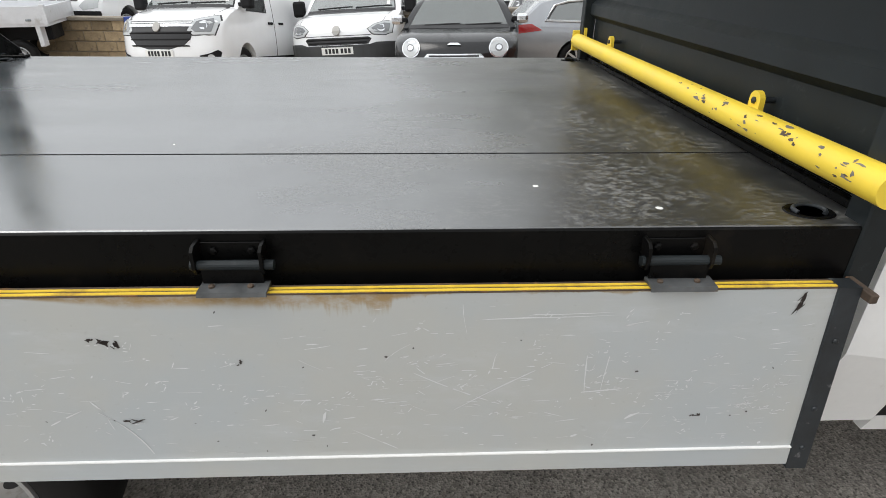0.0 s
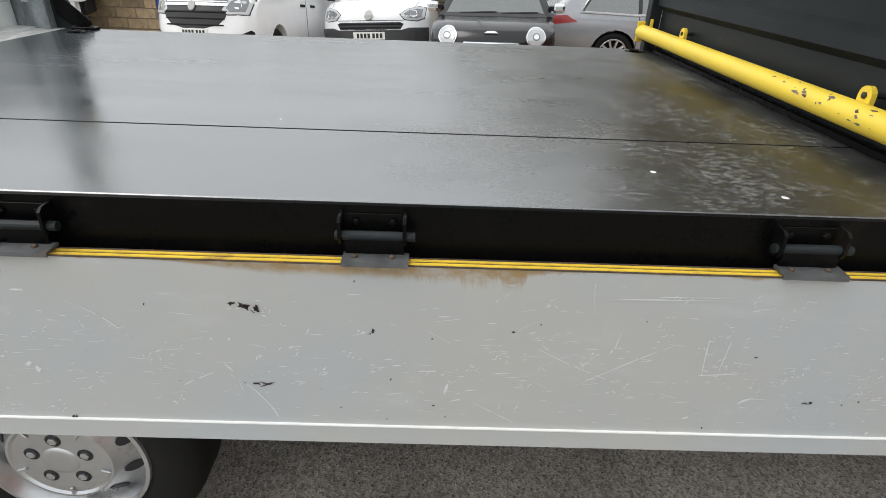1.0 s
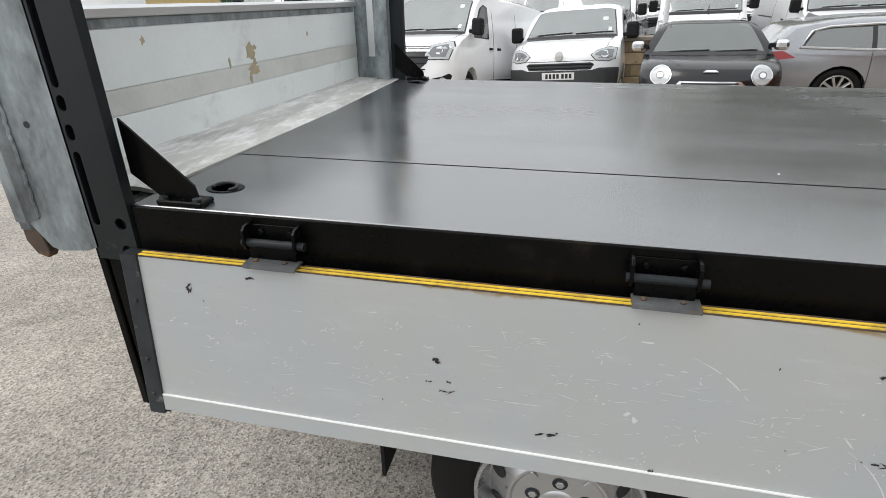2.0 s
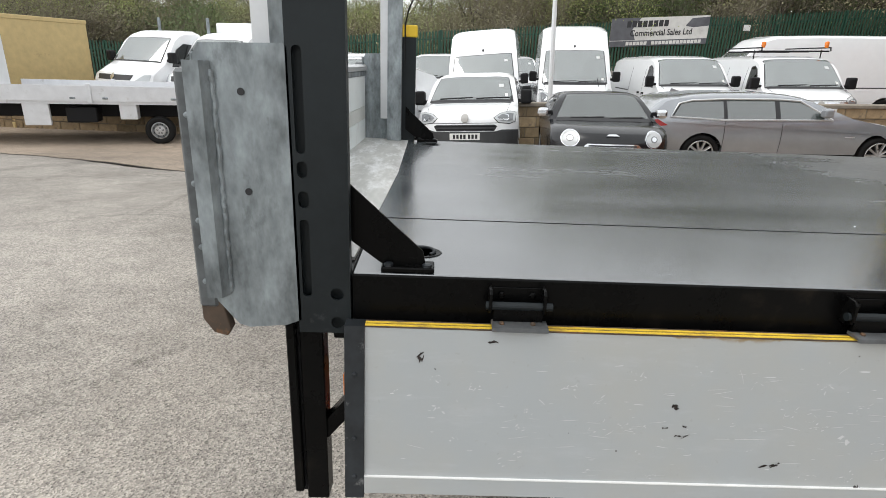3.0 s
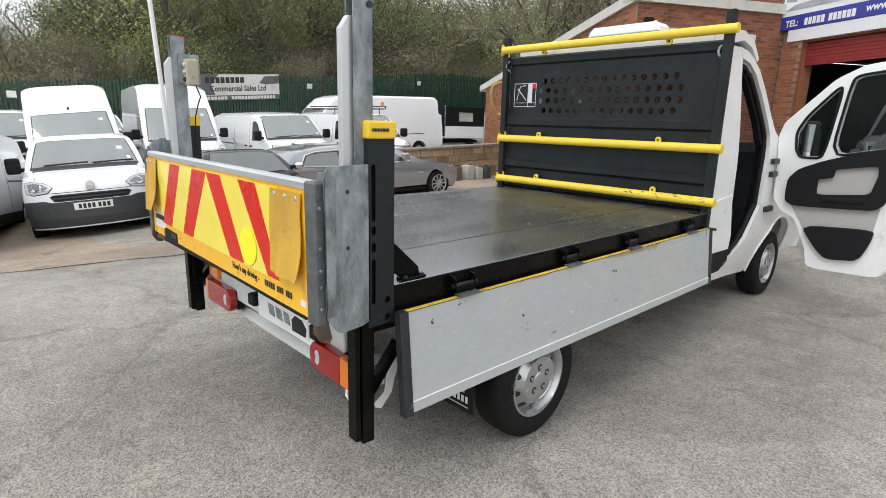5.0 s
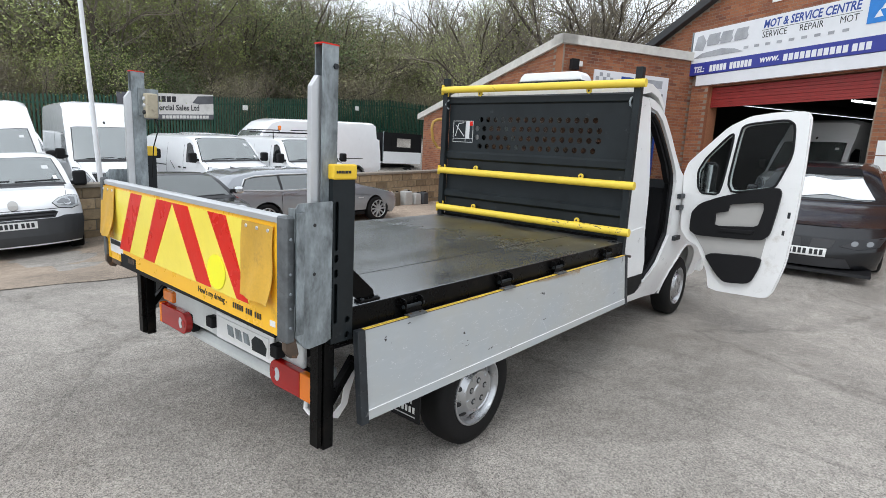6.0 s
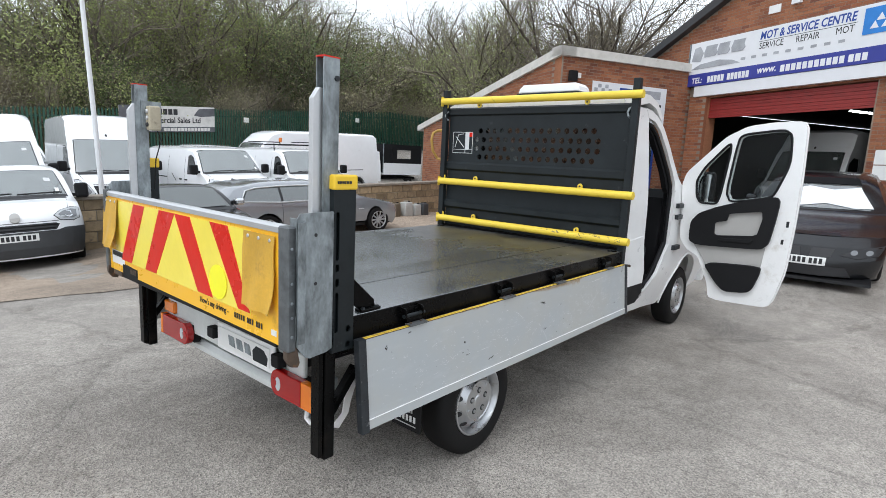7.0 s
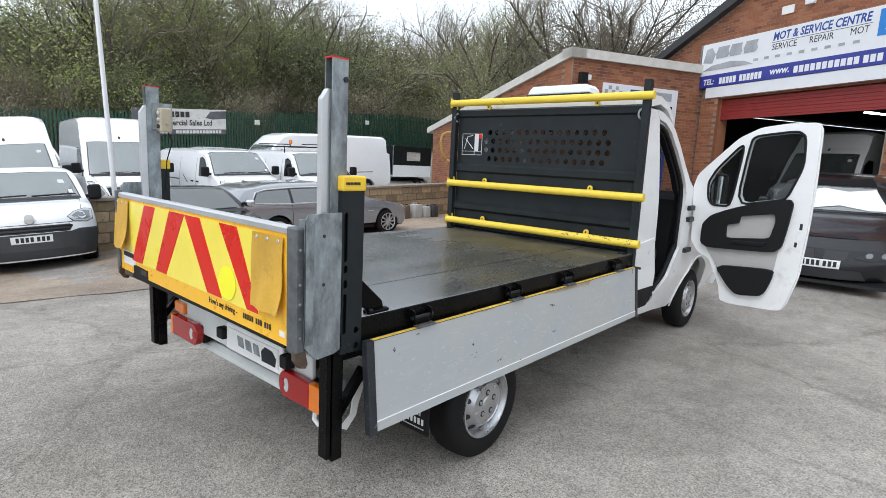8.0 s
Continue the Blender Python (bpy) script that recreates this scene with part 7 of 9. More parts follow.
for pts in (lm, mirrored(lm)):
    h = part("headlight", sh.front_patch(pts, 0.008, 0.02), VAN_GRILLE, coupe)
    for cy in (0.56, 0.73):
        s = 1 if pts[0][0] > 0 else -1
        part("lens", sh.front_patch([(s * cy + 0.042 * math.cos(a), 0.54 + 0.036 * math.sin(a)) for a in [2 * math.pi * i / 14 for i in range(14)]], 0.014, 0.012), LAMPGREY, h)
for s in (-1, 1):
    part("grille_half", sh.front_patch([(s * 0.05, 0.46), (s * 0.30, 0.46), (s * 0.34, 0.58), (s * 0.07, 0.58)], 0.01, 0.02), VAN_GRILLE, coupe)
part("lower_intake", sh.front_patch([(-0.6, 0.2), (0.6, 0.2), (0.5, 0.33), (-0.5, 0.33)], 0.006, 0.02), VAN_GRILLE, coupe)
plate(sh, coupe, 0.40)
part("splitter", prismed([(-0.3, 0.12), (0.06, 0.12), (0.04, 0.16), (-0.3, 0.16)], "y", -0.8, 0.8, 0.01), BLACKPLASTIC, coupe)
part("bonnet_ridge", sh.front_patch([(-0.42, 0.71), (0.42, 0.71), (0.36, 0.735), (-0.36, 0.735)], 0.006, 0.008), BLACKMET, coupe)
mirrors(sh, coupe, -1.75, 0.9, BLACKMET, 0.17, 0.14)
car_wheels(sh, coupe, 0.33, 0.235, False)
coupe.matrix_basis = ground_pose(5.62, 0.28, 183)


# ---- left-hand side of the yard: box van, chassis cabs, a small dropside lorry ----
def box_van(label, m, box_l=4.2, box_h=2.95, name="box_van", open_bed=False, cage=False):
    v = thing(name, label, "truck")
    s = Shape([(-0.06, 0.25), (-0.01, 0.4), (0.0, 0.62), (-0.04, 0.85), (-0.14, 1.02), (-0.62, 1.24), (-0.72, 1.29), (-1.25, 1.84), (-1.45, 2.0)], [(-1.65, 2.07), (-2.1, 2.1), (-2.25, 2.05), (-2.3, 1.4), (-2.3, 0.5)], 0.985, 1.15, 0.26, 0.10, (-0.95,), 0.42, 0.3)
    smooth(part("cab", s.body(), WHITE, v), 32)
    glazing(s, v, [(-0.86, 1.32), (0.86, 1.32), (0.82, 1.88), (-0.82, 1.88)], [[(-1.0, 1.22), (-1.8, 1.2), (-1.8, 1.78), (-1.52, 1.8), (-1.28, 1.62)]])
    lm_ = [(0.58, 0.76), (0.66, 0.68), (0.92, 0.74), (0.95, 1.02), (0.84, 1.0)]
    for pts in (lm_, mirrored(lm_)):
        part("headlight", s.front_patch(pts, 0.008, 0.02), HEADLAMP, v)
    part("grille", s.front_patch([(-0.55, 0.86), (0.55, 0.86), (0.6, 0.98), (-0.6, 0.98)], 0.006, 0.02), VAN_GRILLE, v)
    part("bumper", s.front_patch([(-0.95, 0.3), (0.95, 0.3), (0.95, 0.66), (-0.95, 0.66)], 0.012, 0.03), BLACKPLASTIC, v, "black bumper")
    part("badge", s.front_patch([(0.0, 0.84), (0.07, 0.93), (0.0, 1.02), (-0.07, 0.93)], 0.02, 0.02), CHROME, v, "plain diamond badge shape")
    mirrors(s, v, -0.95, 1.28, BLACKPLASTIC)
    if open_bed:
        part("bed", boxed(-2.4 - box_l, -2.4, -1.0, 1.0, 0.85, 0.95, 0.01), WHITE, v)
        for y in (-1.0, 0.97):
            part("bed_side", boxed(-2.4 - box_l, -2.4, y, y + 0.03, 0.95, 1.45 if cage else 1.3, 0.005), WHITE, v)
        for y in (-0.9, 0.9):
            part("rear_post", boxed(-2.5, -2.42, y - 0.03, y + 0.03, 0.95, 2.45, 0.01), GALV, v)
        if cage:
            part("cage_panel", panel_with_holes([(-0.98, 0.95), (0.98, 0.95), (0.98, 2.4), (-0.98, 2.4)], [[(-0.6, 1.5), (0.6, 1.5), (0.6, 2.0), (-0.6, 2.0)]], -2.5, -2.46), BLACKPLASTIC, v, "black steel cage panel")
            for y in (-1.0, 0.98):
                part("cage_side", panel_with_holes([(-2.4 - box_l, 1.455), (-2.4, 1.455), (-2.4, 2.42), (-2.4 - box_l, 2.42)], [[(-2.95, 1.7), (-2.7, 1.7), (-2.7, 2.2), (-2.95, 2.2)], [(-4.3, 1.7), (-3.3, 1.7), (-3.3, 2.15), (-4.3, 2.15)]], y, y + 0.02, "y"), BLACKPLASTIC, v, "black cage side")
    else:
        part("box_body", boxed(-2.45 - box_l, -2.25, -1.0, 1.0, 0.75, box_h, 0.05, 2), WHITE, v, "plain white box body")
        for o in (-1, 1):
            part("side_door_frame", boxed(-3.72, -2.42, o * 1.0 - 0.006, o * 1.0 + 0.006, 0.85, box_h - 0.25, 0.002), GALV, v, "grey-framed side doors")
            for x0 in (-3.68, -3.05):
                d_ = part("side_door", boxed(x0, x0 + 0.6, o * 1.006 - 0.006, o * 1.006 + 0.006, 0.9, box_h - 0.3, 0.002), WHITE, v)
                part("latch", boxed(x0 + 0.18, x0 + 0.3, o * 1.015 - 0.008, o * 1.015 + 0.008, 1.35, 1.45, 0.003), INK, d_)
    for ax in (-0.95, -2.6 - box_l * 0.6):
        for o in (-1, 1):
            wheel("wheel", v, (ax, o * 0.86, 0.345), 0.345, 0.21, 0.22, o, 6)
    part("chassis", boxed(-2.3 - box_l, -0.3, -0.6, 0.6, 0.4, 0.74), INTERIOR, v)
    v.matrix_basis = m
    return v


box_van("white box van with double side doors", Matrix.Translation((0, 0, 0.3)) @ ground_pose(-8.22, 13.95, -113), 2.7, 2.36)
box_van("white chassis cab with a low dropside bed", Matrix.Translation((0, 0, 0.3)) @ ground_pose(-10.1, 14.1, -113), 3.4, open_bed=True, name="dropside_lorry")
box_van("small white tipper with a black rear cage", Matrix.Translation((0, 0, 0.05)) @ ground_pose(13.45, 21.0, 178), 2.7, open_bed=True, name="tipper_lorry", cage=True)

# silver dropside lorry body seen from its side
lorry = thing("flatbed_lorry", "white dropside flatbed lorry with twin rear wheels", "truck")
BEDWHITE = mat("bed_white_alloy", (0.66, 0.67, 0.69), 0.38, metal=0.2, var=0.08, dirt=(0.45, 0.44, 0.42), dirt_amount=0.25, dirt_scale=4)
for y in (-1.0, 1.0):
    for k in range(2):
        xa = -1.78 - 1.82 * k
        sd = part("bed_side", prismed([(y - 0.02, 0.88), (y + 0.02, 0.88), (y + 0.02, 0.95), (y + 0.028, 0.97), (y + 0.02, 1.02), (y + 0.028, 1.05), (y + 0.02, 1.18), (y - 0.02, 1.18)], "x", xa, xa + 1.79), BEDWHITE, lorry, "pale alloy dropside")
        for x in (xa + 0.25, xa + 1.5):
            part("hinge", boxed(x - 0.05, x + 0.05, y - 0.035, y + 0.035, 0.92, 0.96, 0.008), GALV, sd)
part("tailboard", boxed(-0.01, 0.03, -1.0, 1.0, 0.88, 1.18, 0.006), BEDWHITE, lorry)
for x in (0.0, -1.8):
    for y in (-1.01, 1.01):
        part("bed_post", boxed(x - 0.04, x + 0.04, y - 0.04, y + 0.04, 0.85, 1.22, 0.006), BEDWHITE, lorry)
part("bed_floor", boxed(-3.62, 0.0, -0.99, 0.99, 0.82, 0.9), BEDWHITE, lorry)
part("chassis", boxed(-6.0, -0.1, -0.42, 0.42, 0.52, 0.82, 0.02), BLACKPLASTIC, lorry)
for y in (-0.82, 0.82):
    o = 1 if y > 0 else -1
    wheel("wheel", lorry, (-0.62, y, 0.29), 0.29, 0.165, 0.24, o, 8, "silver twin rear wheel")
    part("mudguard", boxed(-0.22, -0.14, y - 0.15, y + 0.15, 0.45, 0.9, 0.01), BEDWHITE, lorry)
    part("mudguard", boxed(-1.32, -1.0, y - 0.14, y + 0.14, 0.52, 0.88, 0.01), BEDWHITE, lorry)
part("toolbox", boxed(-2.3, -1.75, -0.9, -0.5, 0.45, 0.75, 0.02), BLACKPLASTIC, lorry)
part("side_step", boxed(-3.0, -2.55, -0.98, -0.9, 0.4, 0.88, 0.01), BEDWHITE, lorry)
part("cab", boxed(-5.6, -3.75, -0.95, 0.95, 0.5, 2.2, 0.12, 3), WHITE, lorry)
lorry.matrix_basis = ground_pose(-7.5, 12.75, 17)

# beige container beyond
cont = thing("container", "beige corrugated shipping container", "container")
BEIGE = mat("beige_container_paint", (0.55, 0.42, 0.2), 0.6, var=0.12, dirt=(0.3, 0.2, 0.1), dirt_amount=0.2, dirt_scale=2)
prof = []
for i in range(40):
    x = -3.0 + 0.15 * i
    d = 0.04 if i % 4 in (1, 2) else 0.0
    prof.append((x, -1.22 + d))
prof += [(3.0, -1.22), (3.0, 1.22), (-3.0, 1.22)]
part("corrugated_side", prismed(prof, "z", 0.15, 2.45), BEIGE, cont)
part("roof", boxed(-3.02, 3.02, -1.24, 1.24, 2.45, 2.55, 0.01), BEIGE, cont)
part("base_rail", boxed(-3.02, 3.02, -1.24, 1.24, 0.0, 0.15, 0.01), BEIGE, cont)
part("sign_panel", boxed(1.6, 2.3, -1.235, -1.225, 1.7, 2.1), mat("blue_panel", (0.08, 0.14, 0.35), 0.5), cont, "plain blue panel")
cont.matrix_basis = ground_pose(-14.6, 15.2, -15)


# ---- boundary walls, gate post, pole, fence ----
def stone_mat():
    m = mat("buff_stone_block", (0.32, 0.24, 0.145), 0.85, var=0.25, scale=9, fine=70, bump=0.25, dirt=(0.16, 0.13, 0.10), dirt_amount=0.3, dirt_scale=5)
    nt = m.node_tree
    oi = nt.nodes.new("ShaderNodeObjectInfo")
    hs = nt.nodes.new("ShaderNodeHueSaturation")
    mr = nt.nodes.new("ShaderNodeMapRange")
    mr.inputs["To Min"].default_value, mr.inputs["To Max"].default_value = 0.6, 1.25
    nt.links.new(oi.outputs["Random"], mr.inputs["Value"])
    nt.links.new(mr.outputs[0], hs.inputs["Value"])
    b = nt.nodes["Principled BSDF"]
    src = b.inputs["Base Color"].links[0].from_socket
    nt.links.new(src, hs.inputs["Color"])
    nt.links.new(hs.outputs[0], b.inputs["Base Color"])
    return m


STONE = stone_mat()
MORTAR = mat("mortar", (0.22, 0.19, 0.15), 0.9, var=0.2, bump=0.2)
COPING = mat("stone_coping", (0.25, 0.22, 0.18), 0.85, var=0.25, bump=0.2)
block_meshes = []
for i in range(6):
    bm = bmesh.new()
    box(bm, 0.006, 0.438, -0.004, 0.2, 0.006, 0.208, 0.012)
    rng = random.Random(i)
    for v in bm.verts:
        v.co += Vector((rng.uniform(-0.004, 0.004), rng.uniform(-0.012, 0.006), rng.uniform(-0.004, 0.004)))
    me = bpy.data.meshes.new("block")
    bm.to_mesh(me)
    bm.free()
    me.materials.append(STONE)
    block_meshes.append(me)


def block_wall(name, xa, xb, y, rows, zoff, label):
    w = thing(name, label, "wall", kind="structure")
    za, zb = ground_z(xa, y) + zoff, ground_z(xb, y) + zoff
    slope = (zb - za) / (xb - xa)
    core = bmesh.new()
    vs = [core.verts.new(p) for p in ((xa, y + 0.012, za - 0.3), (xb, y + 0.012, zb - 0.3), (xb, y + 0.012, zb + rows * 0.215), (xa, y + 0.012, za + rows * 0.215), (xa, y + 0.3, za - 0.3), (xb, y + 0.3, zb - 0.3), (xb, y + 0.3, zb + rows * 0.215), (xa, y + 0.3, za + rows * 0.215))]
    for f in ((0, 1, 2, 3), (7, 6, 5, 4), (0, 4, 5, 1), (3, 2, 6, 7), (0, 3, 7, 4), (1, 5, 6, 2)):
        core.faces.new([vs[i] for i in f])
    part("core", core, MORTAR, w)
    cop = bmesh.new()
    prism(cop, [(xa - 0.02, za + rows * 0.215), (xb + 0.02, zb + rows * 0.215), (xb + 0.02, zb + rows * 0.215 + 0.07), (xa - 0.02, za + rows * 0.215 + 0.07)], "y", y - 0.04, y + 0.34, 0.012)
    part("coping", cop, COPING, w)
    rng = random.Random(3)
    for r in range(rows):
        x = xa - (0.222 if r % 2 else 0.0)
        while x + 0.444 <= xb + 0.23:
            ob = new("block", rng.choice(block_meshes))
            ob.parent = w
            x0, x1 = max(x, xa), min(x + 0.444, xb)
            sx = (x1 - x0) / 0.444
            if sx > 0.2:
                ob.matrix_basis = Matrix.Translation((x0, y, za + slope * (x0 - xa) + r * 0.215)) @ Matrix.Rotation(-math.atan(slope), 4, "Y") @ Matrix.Diagonal((sx, 1, 1, 1))
            else:
                bpy.data.objects.remove(ob)
            x += 0.444
    return w


block_wall("wall_yard_far", -0.35, 11.9, 11.55, 6, -0.25, "buff stone block boundary wall with coping")
block_wall("wall_yard_open", -14.5, -6.47, 13.25, 4, 0.0, "weathered buff stone block wall")
BLUE = mat("blue_gate_paint", (0.02, 0.06, 0.3), 0.45, var=0.15)
gate = thing("gate_frame", "blue painted steel gate post and brace", "gate")
gz = ground_z(-5.9, 13.3)
part("post", boxed(-6.45, -6.31, 13.24, 13.36, gz - 0.1, gz + 1.0, 0.01), BLUE, gate)
part("top_bar", boxed(-6.31, -3.9, 13.28, 13.33, gz + 0.9, gz + 0.99, 0.008), BLUE, gate)
part("brace", tubed([(-6.27, 13.3, gz + 0.2), (-5.32, 13.3, gz + 0.92)], 0.035, 8), BLUE, gate)
block_wall("wall_yard_inner", -5.8, -3.4, 15.4, 4, 0.0, "stone block wall behind the gate")

pole = thing("lamp_pole", "tall white painted steel pole", "pole")
part("shaft", tubed([(0.60, 12.6, -0.5), (0.52, 12.6, 1.2), (0.34, 12.6, 5.0)], 0.06, 16, 0.043), mat("white_pole_paint", (0.75, 0.76, 0.77), 0.4, var=0.05), pole)
part("head", boxed(0.20, 0.48, 12.52, 12.68, 5.0, 5.11, 0.025), BLACKPLASTIC, pole)

FENCEGREEN = mat("dark_green_fence", (0.012, 0.06, 0.035), 0.5, var=0.2)
fence = thing("palisade_fence", "dark green steel palisade fence along the bank", "fence", kind="structure")


def fence_z(x):
    return -0.15 + 0.083 * clamp(x + 8, -6, 30)


FY = 26.0
pales = bmesh.new()
n = 0
x = -26.0
while x < 27:
    z = fence_z(x)
    pts = [(x, z + 0.05), (x + 0.075, z + 0.05), (x + 0.075, z + 2.3), (x + 0.055, z + 2.4), (x + 0.0375, z + 2.32), (x + 0.02, z + 2.4), (x, z + 2.3)]
    a = [pales.verts.new((p, FY, q)) for p, q in pts]
    b = [pales.verts.new((p, FY + 0.02, q)) for p, q in pts]
    pales.faces.new(a)
    pales.faces.new(b[::-1])
    for i in range(len(pts)):
        pales.faces.new((a[i], b[i], b[(i + 1) % len(pts)], a[(i + 1) % len(pts)]))
    x += 0.14
tagged(part("pales", pales, FENCEGREEN, fence), kind="stuff")
for hz in (0.5, 2.0):
    rb = bmesh.new()
    for x in range(-26, 27, 3):
        a, b = fence_z(x), fence_z(x + 3)
        vs = [rb.verts.new(p) for p in ((x, FY + 0.02, a + hz), (x + 3, FY + 0.02, b + hz), (x + 3, FY + 0.02, b + hz + 0.06), (x, FY + 0.02, a + hz + 0.06), (x, FY + 0.07, a + hz), (x + 3, FY + 0.07, b + hz), (x + 3, FY + 0.07, b + hz + 0.06), (x, FY + 0.07, a + hz + 0.06))]
        for f in ((0, 1, 2, 3), (7, 6, 5, 4), (0, 4, 5, 1), (3, 2, 6, 7)):
            rb.faces.new([vs[i] for i in f])
    part("rail", rb, FENCEGREEN, fence)
for x in range(-26, 27, 3):
    part("post", boxed(x, x + 0.1, FY + 0.05, FY + 0.15, fence_z(x) - 0.3, fence_z(x) + 2.4, 0.008), FENCEGREEN, fence)

# banner on the fence
ban = thing("fence_banner", "pale banner with a dark photo edge and bold lettering", "banner")
BANWHITE = mat("banner_white", (0.6, 0.58, 0.55), 0.6, var=0.1, dirt=(0.35, 0.33, 0.32), dirt_amount=0.4, dirt_scale=1.5)
BANGREY = mat("banner_dark", (0.1, 0.1, 0.11), 0.6, var=0.3, scale=3)
bx0, bx1 = 5.6, 9.93
bz0, bz1 = 2.31, 3.49
sl = 0.12
def ban_pt(u, v):
    return (bx0 + (bx1 - bx0) * u, bz0 + (bz1 - bz0) * v + sl * (bx1 - bx0) * u * 0.6)
part("sheet", prismed([ban_pt(0, 0), ban_pt(1, 0), ban_pt(1, 1), ban_pt(0, 1)], "y", FY - 0.06, FY - 0.04), BANWHITE, ban)
part("dark_photo", prismed([ban_pt(0, 0.22), ban_pt(0.26, 0.22), ban_pt(0.22, 0.6), ban_pt(0.3, 1), ban_pt(0, 1)], "y", FY - 0.065, FY - 0.06), BANGREY, ban)
part("dark_photo", prismed([ban_pt(0.76, 0.66), ban_pt(0.84, 0.6), ban_pt(1, 0.64), ban_pt(1, 0.95), ban_pt(0.82, 0.92)], "y", FY - 0.065, FY - 0.06), BANGREY, ban)
part("dark_band", prismed([ban_pt(0, 0), ban_pt(1, 0), ban_pt(1, 0.2), ban_pt(0, 0.2)], "y", FY - 0.065, FY - 0.06), BANGREY, ban)
rd = (1, 0, sl * 0.6)
def on_ban(u, v):
    p = ban_pt(u, v)
    return facing((p[0], FY - 0.068, p[1]), rd, (0, 0, 1))
bars([0.19] * 8, 0.045, 0.26, on_ban(0.16, 0.78), INK, ban)
words("lettering", "Commercial Sales Ltd", 0.36, INK, ban, on_ban(0.2, 0.45), 0.87, bold=0.008)
bars([0.13] * 6 + [-0.15] + [0.13] * 14, 0.03, 0.14, on_ban(0.17, 0.10), BANWHITE, ban)
for x in (11.5, 19.0, -1.0):
    part("fence_plate", boxed(x, x + 0.3, FY - 0.05, FY - 0.03, fence_z(x) + 1.75, fence_z(x) + 2.0), PLATEWHITE, fence, "small white sign plate")

# plastic cans against the wall
def jerry_can(x, y, w, h, paint, label):
    c = thing("jerry_can", label, "can", (x, y, ground_z(x, y)), "cans by the wall")
    bm = boxed(-w / 2, w / 2, -0.13, 0.13, 0.0, h, 0.035, 3)
    for v in bm.verts:
        if v.co.z > h * 0.9:
            v.co.x *= 0.86
    smooth(part("body", bm, paint, c), 50)
    part("handle", tubed([(-w * 0.3, 0, h - 0.01), (-w * 0.26, 0, h + 0.035), (w * 0.1, 0, h + 0.035), (w * 0.14, 0, h - 0.01)], 0.014, 8), paint, c)
    part("screw_cap", lathe(bmesh.new(), [(0.032, h - 0.005), (0.032, h + 0.03), (0.02, h + 0.034)], 14, (w * 0.32, 0, 0), "z"), BLACKPLASTIC, c, "black screw cap")
    return c


CANPALE = mat("cloudy_white_plastic", (0.42, 0.42, 0.40), 0.5, var=0.15, scale=5, bump=0.03, dirt=(0.2, 0.17, 0.12), dirt_amount=0.3, dirt_scale=6)
CANDARK = mat("dark_plastic_can", (0.045, 0.05, 0.055), 0.5, var=0.2, bump=0.03)
CANBROWN = mat("stained_brown_can", (0.12, 0.095, 0.065), 0.7, var=0.3, bump=0.05)
for x, w, h, paint, label in ((8.03, 0.27, 0.42, CANBROWN, "stained brown plastic can by the stone wall"), (8.51, 0.38, 0.44, CANPALE, "large cloudy white plastic can by the wall"), (8.94, 0.3, 0.36, CANPALE, "small cloudy white plastic can"), (9.29, 0.3, 0.38, CANDARK, "dark plastic can standing by the wall")):
    jerry_can(x, 11.12, w, h, paint, label)
# white notice on the wall
solid("wall_notice", boxed(6.0, 6.32, 11.52, 11.54, 0.55, 0.88, 0.002), PLATEWHITE, "small white notice fixed to the stone wall", "notice")

# the broken edge between asphalt and the rougher apron
strip = bmesh.new()
rng = random.Random(5)
prev = None
xk = -30.0
pts_a = []
while xk <= 14:
    yk = 6.62 - 0.3 * max(min(xk, 1.0), -14.0) + 0.05 * math.sin(xk * 1.3) + rng.uniform(-0.03, 0.03)
    pts_a.append((xk, yk))
    xk += 0.35
vsA = [strip.verts.new((x, y, ground_z(x, y) + 0.004)) for x, y in pts_a]
vsB = [strip.verts.new((x, y + 0.04, ground_z(x, y + 0.04) + 0.016)) for x, y in pts_a]
far_edge = (0.15, 0.3, 0.45, 0.6, 0.8, 1.0)
allr = [vsA, vsB] + [[strip.verts.new((x, y + f * (14.2 - y), ground_z(x, y + f * (14.2 - y)) + 0.016)) for x, y in pts_a] for f in far_edge]
for r0, r1 in zip(allr, allr[1:]):
    for i in range(len(r0) - 1):
        strip.faces.new((r0[i], r0[i + 1], r1[i + 1], r1[i]))
apron = solid("apron", strip, OLDCONCRETE, "brown gritty concrete apron with a broken edge", "pavement", "structure")

CRACKDARK = mat("dirt_filled_joint", (0.06, 0.048, 0.036), 0.95, var=0.4, scale=9, bump=0.3)
crack = bmesh.new()
prev = None
for x, y in pts_a:
    w = rng.uniform(0.008, 0.045)
    a_, b_ = crack.verts.new((x, y - w, ground_z(x, y) + 0.0065)), crack.verts.new((x, y + 0.012, ground_z(x, y) + 0.0085))
    if prev:
        crack.faces.new((prev[0], a_, b_, prev[1]))
    prev = (a_, b_)
part("edge_joint", crack, CRACKDARK, apron)

# ---- workshop building ----
P0, AX, NX = Vector((12.0, 3.45, 0)), Vector((0.47, 0.883, 0)).normalized(), Vector((-0.883, 0.47, 0)).normalized()


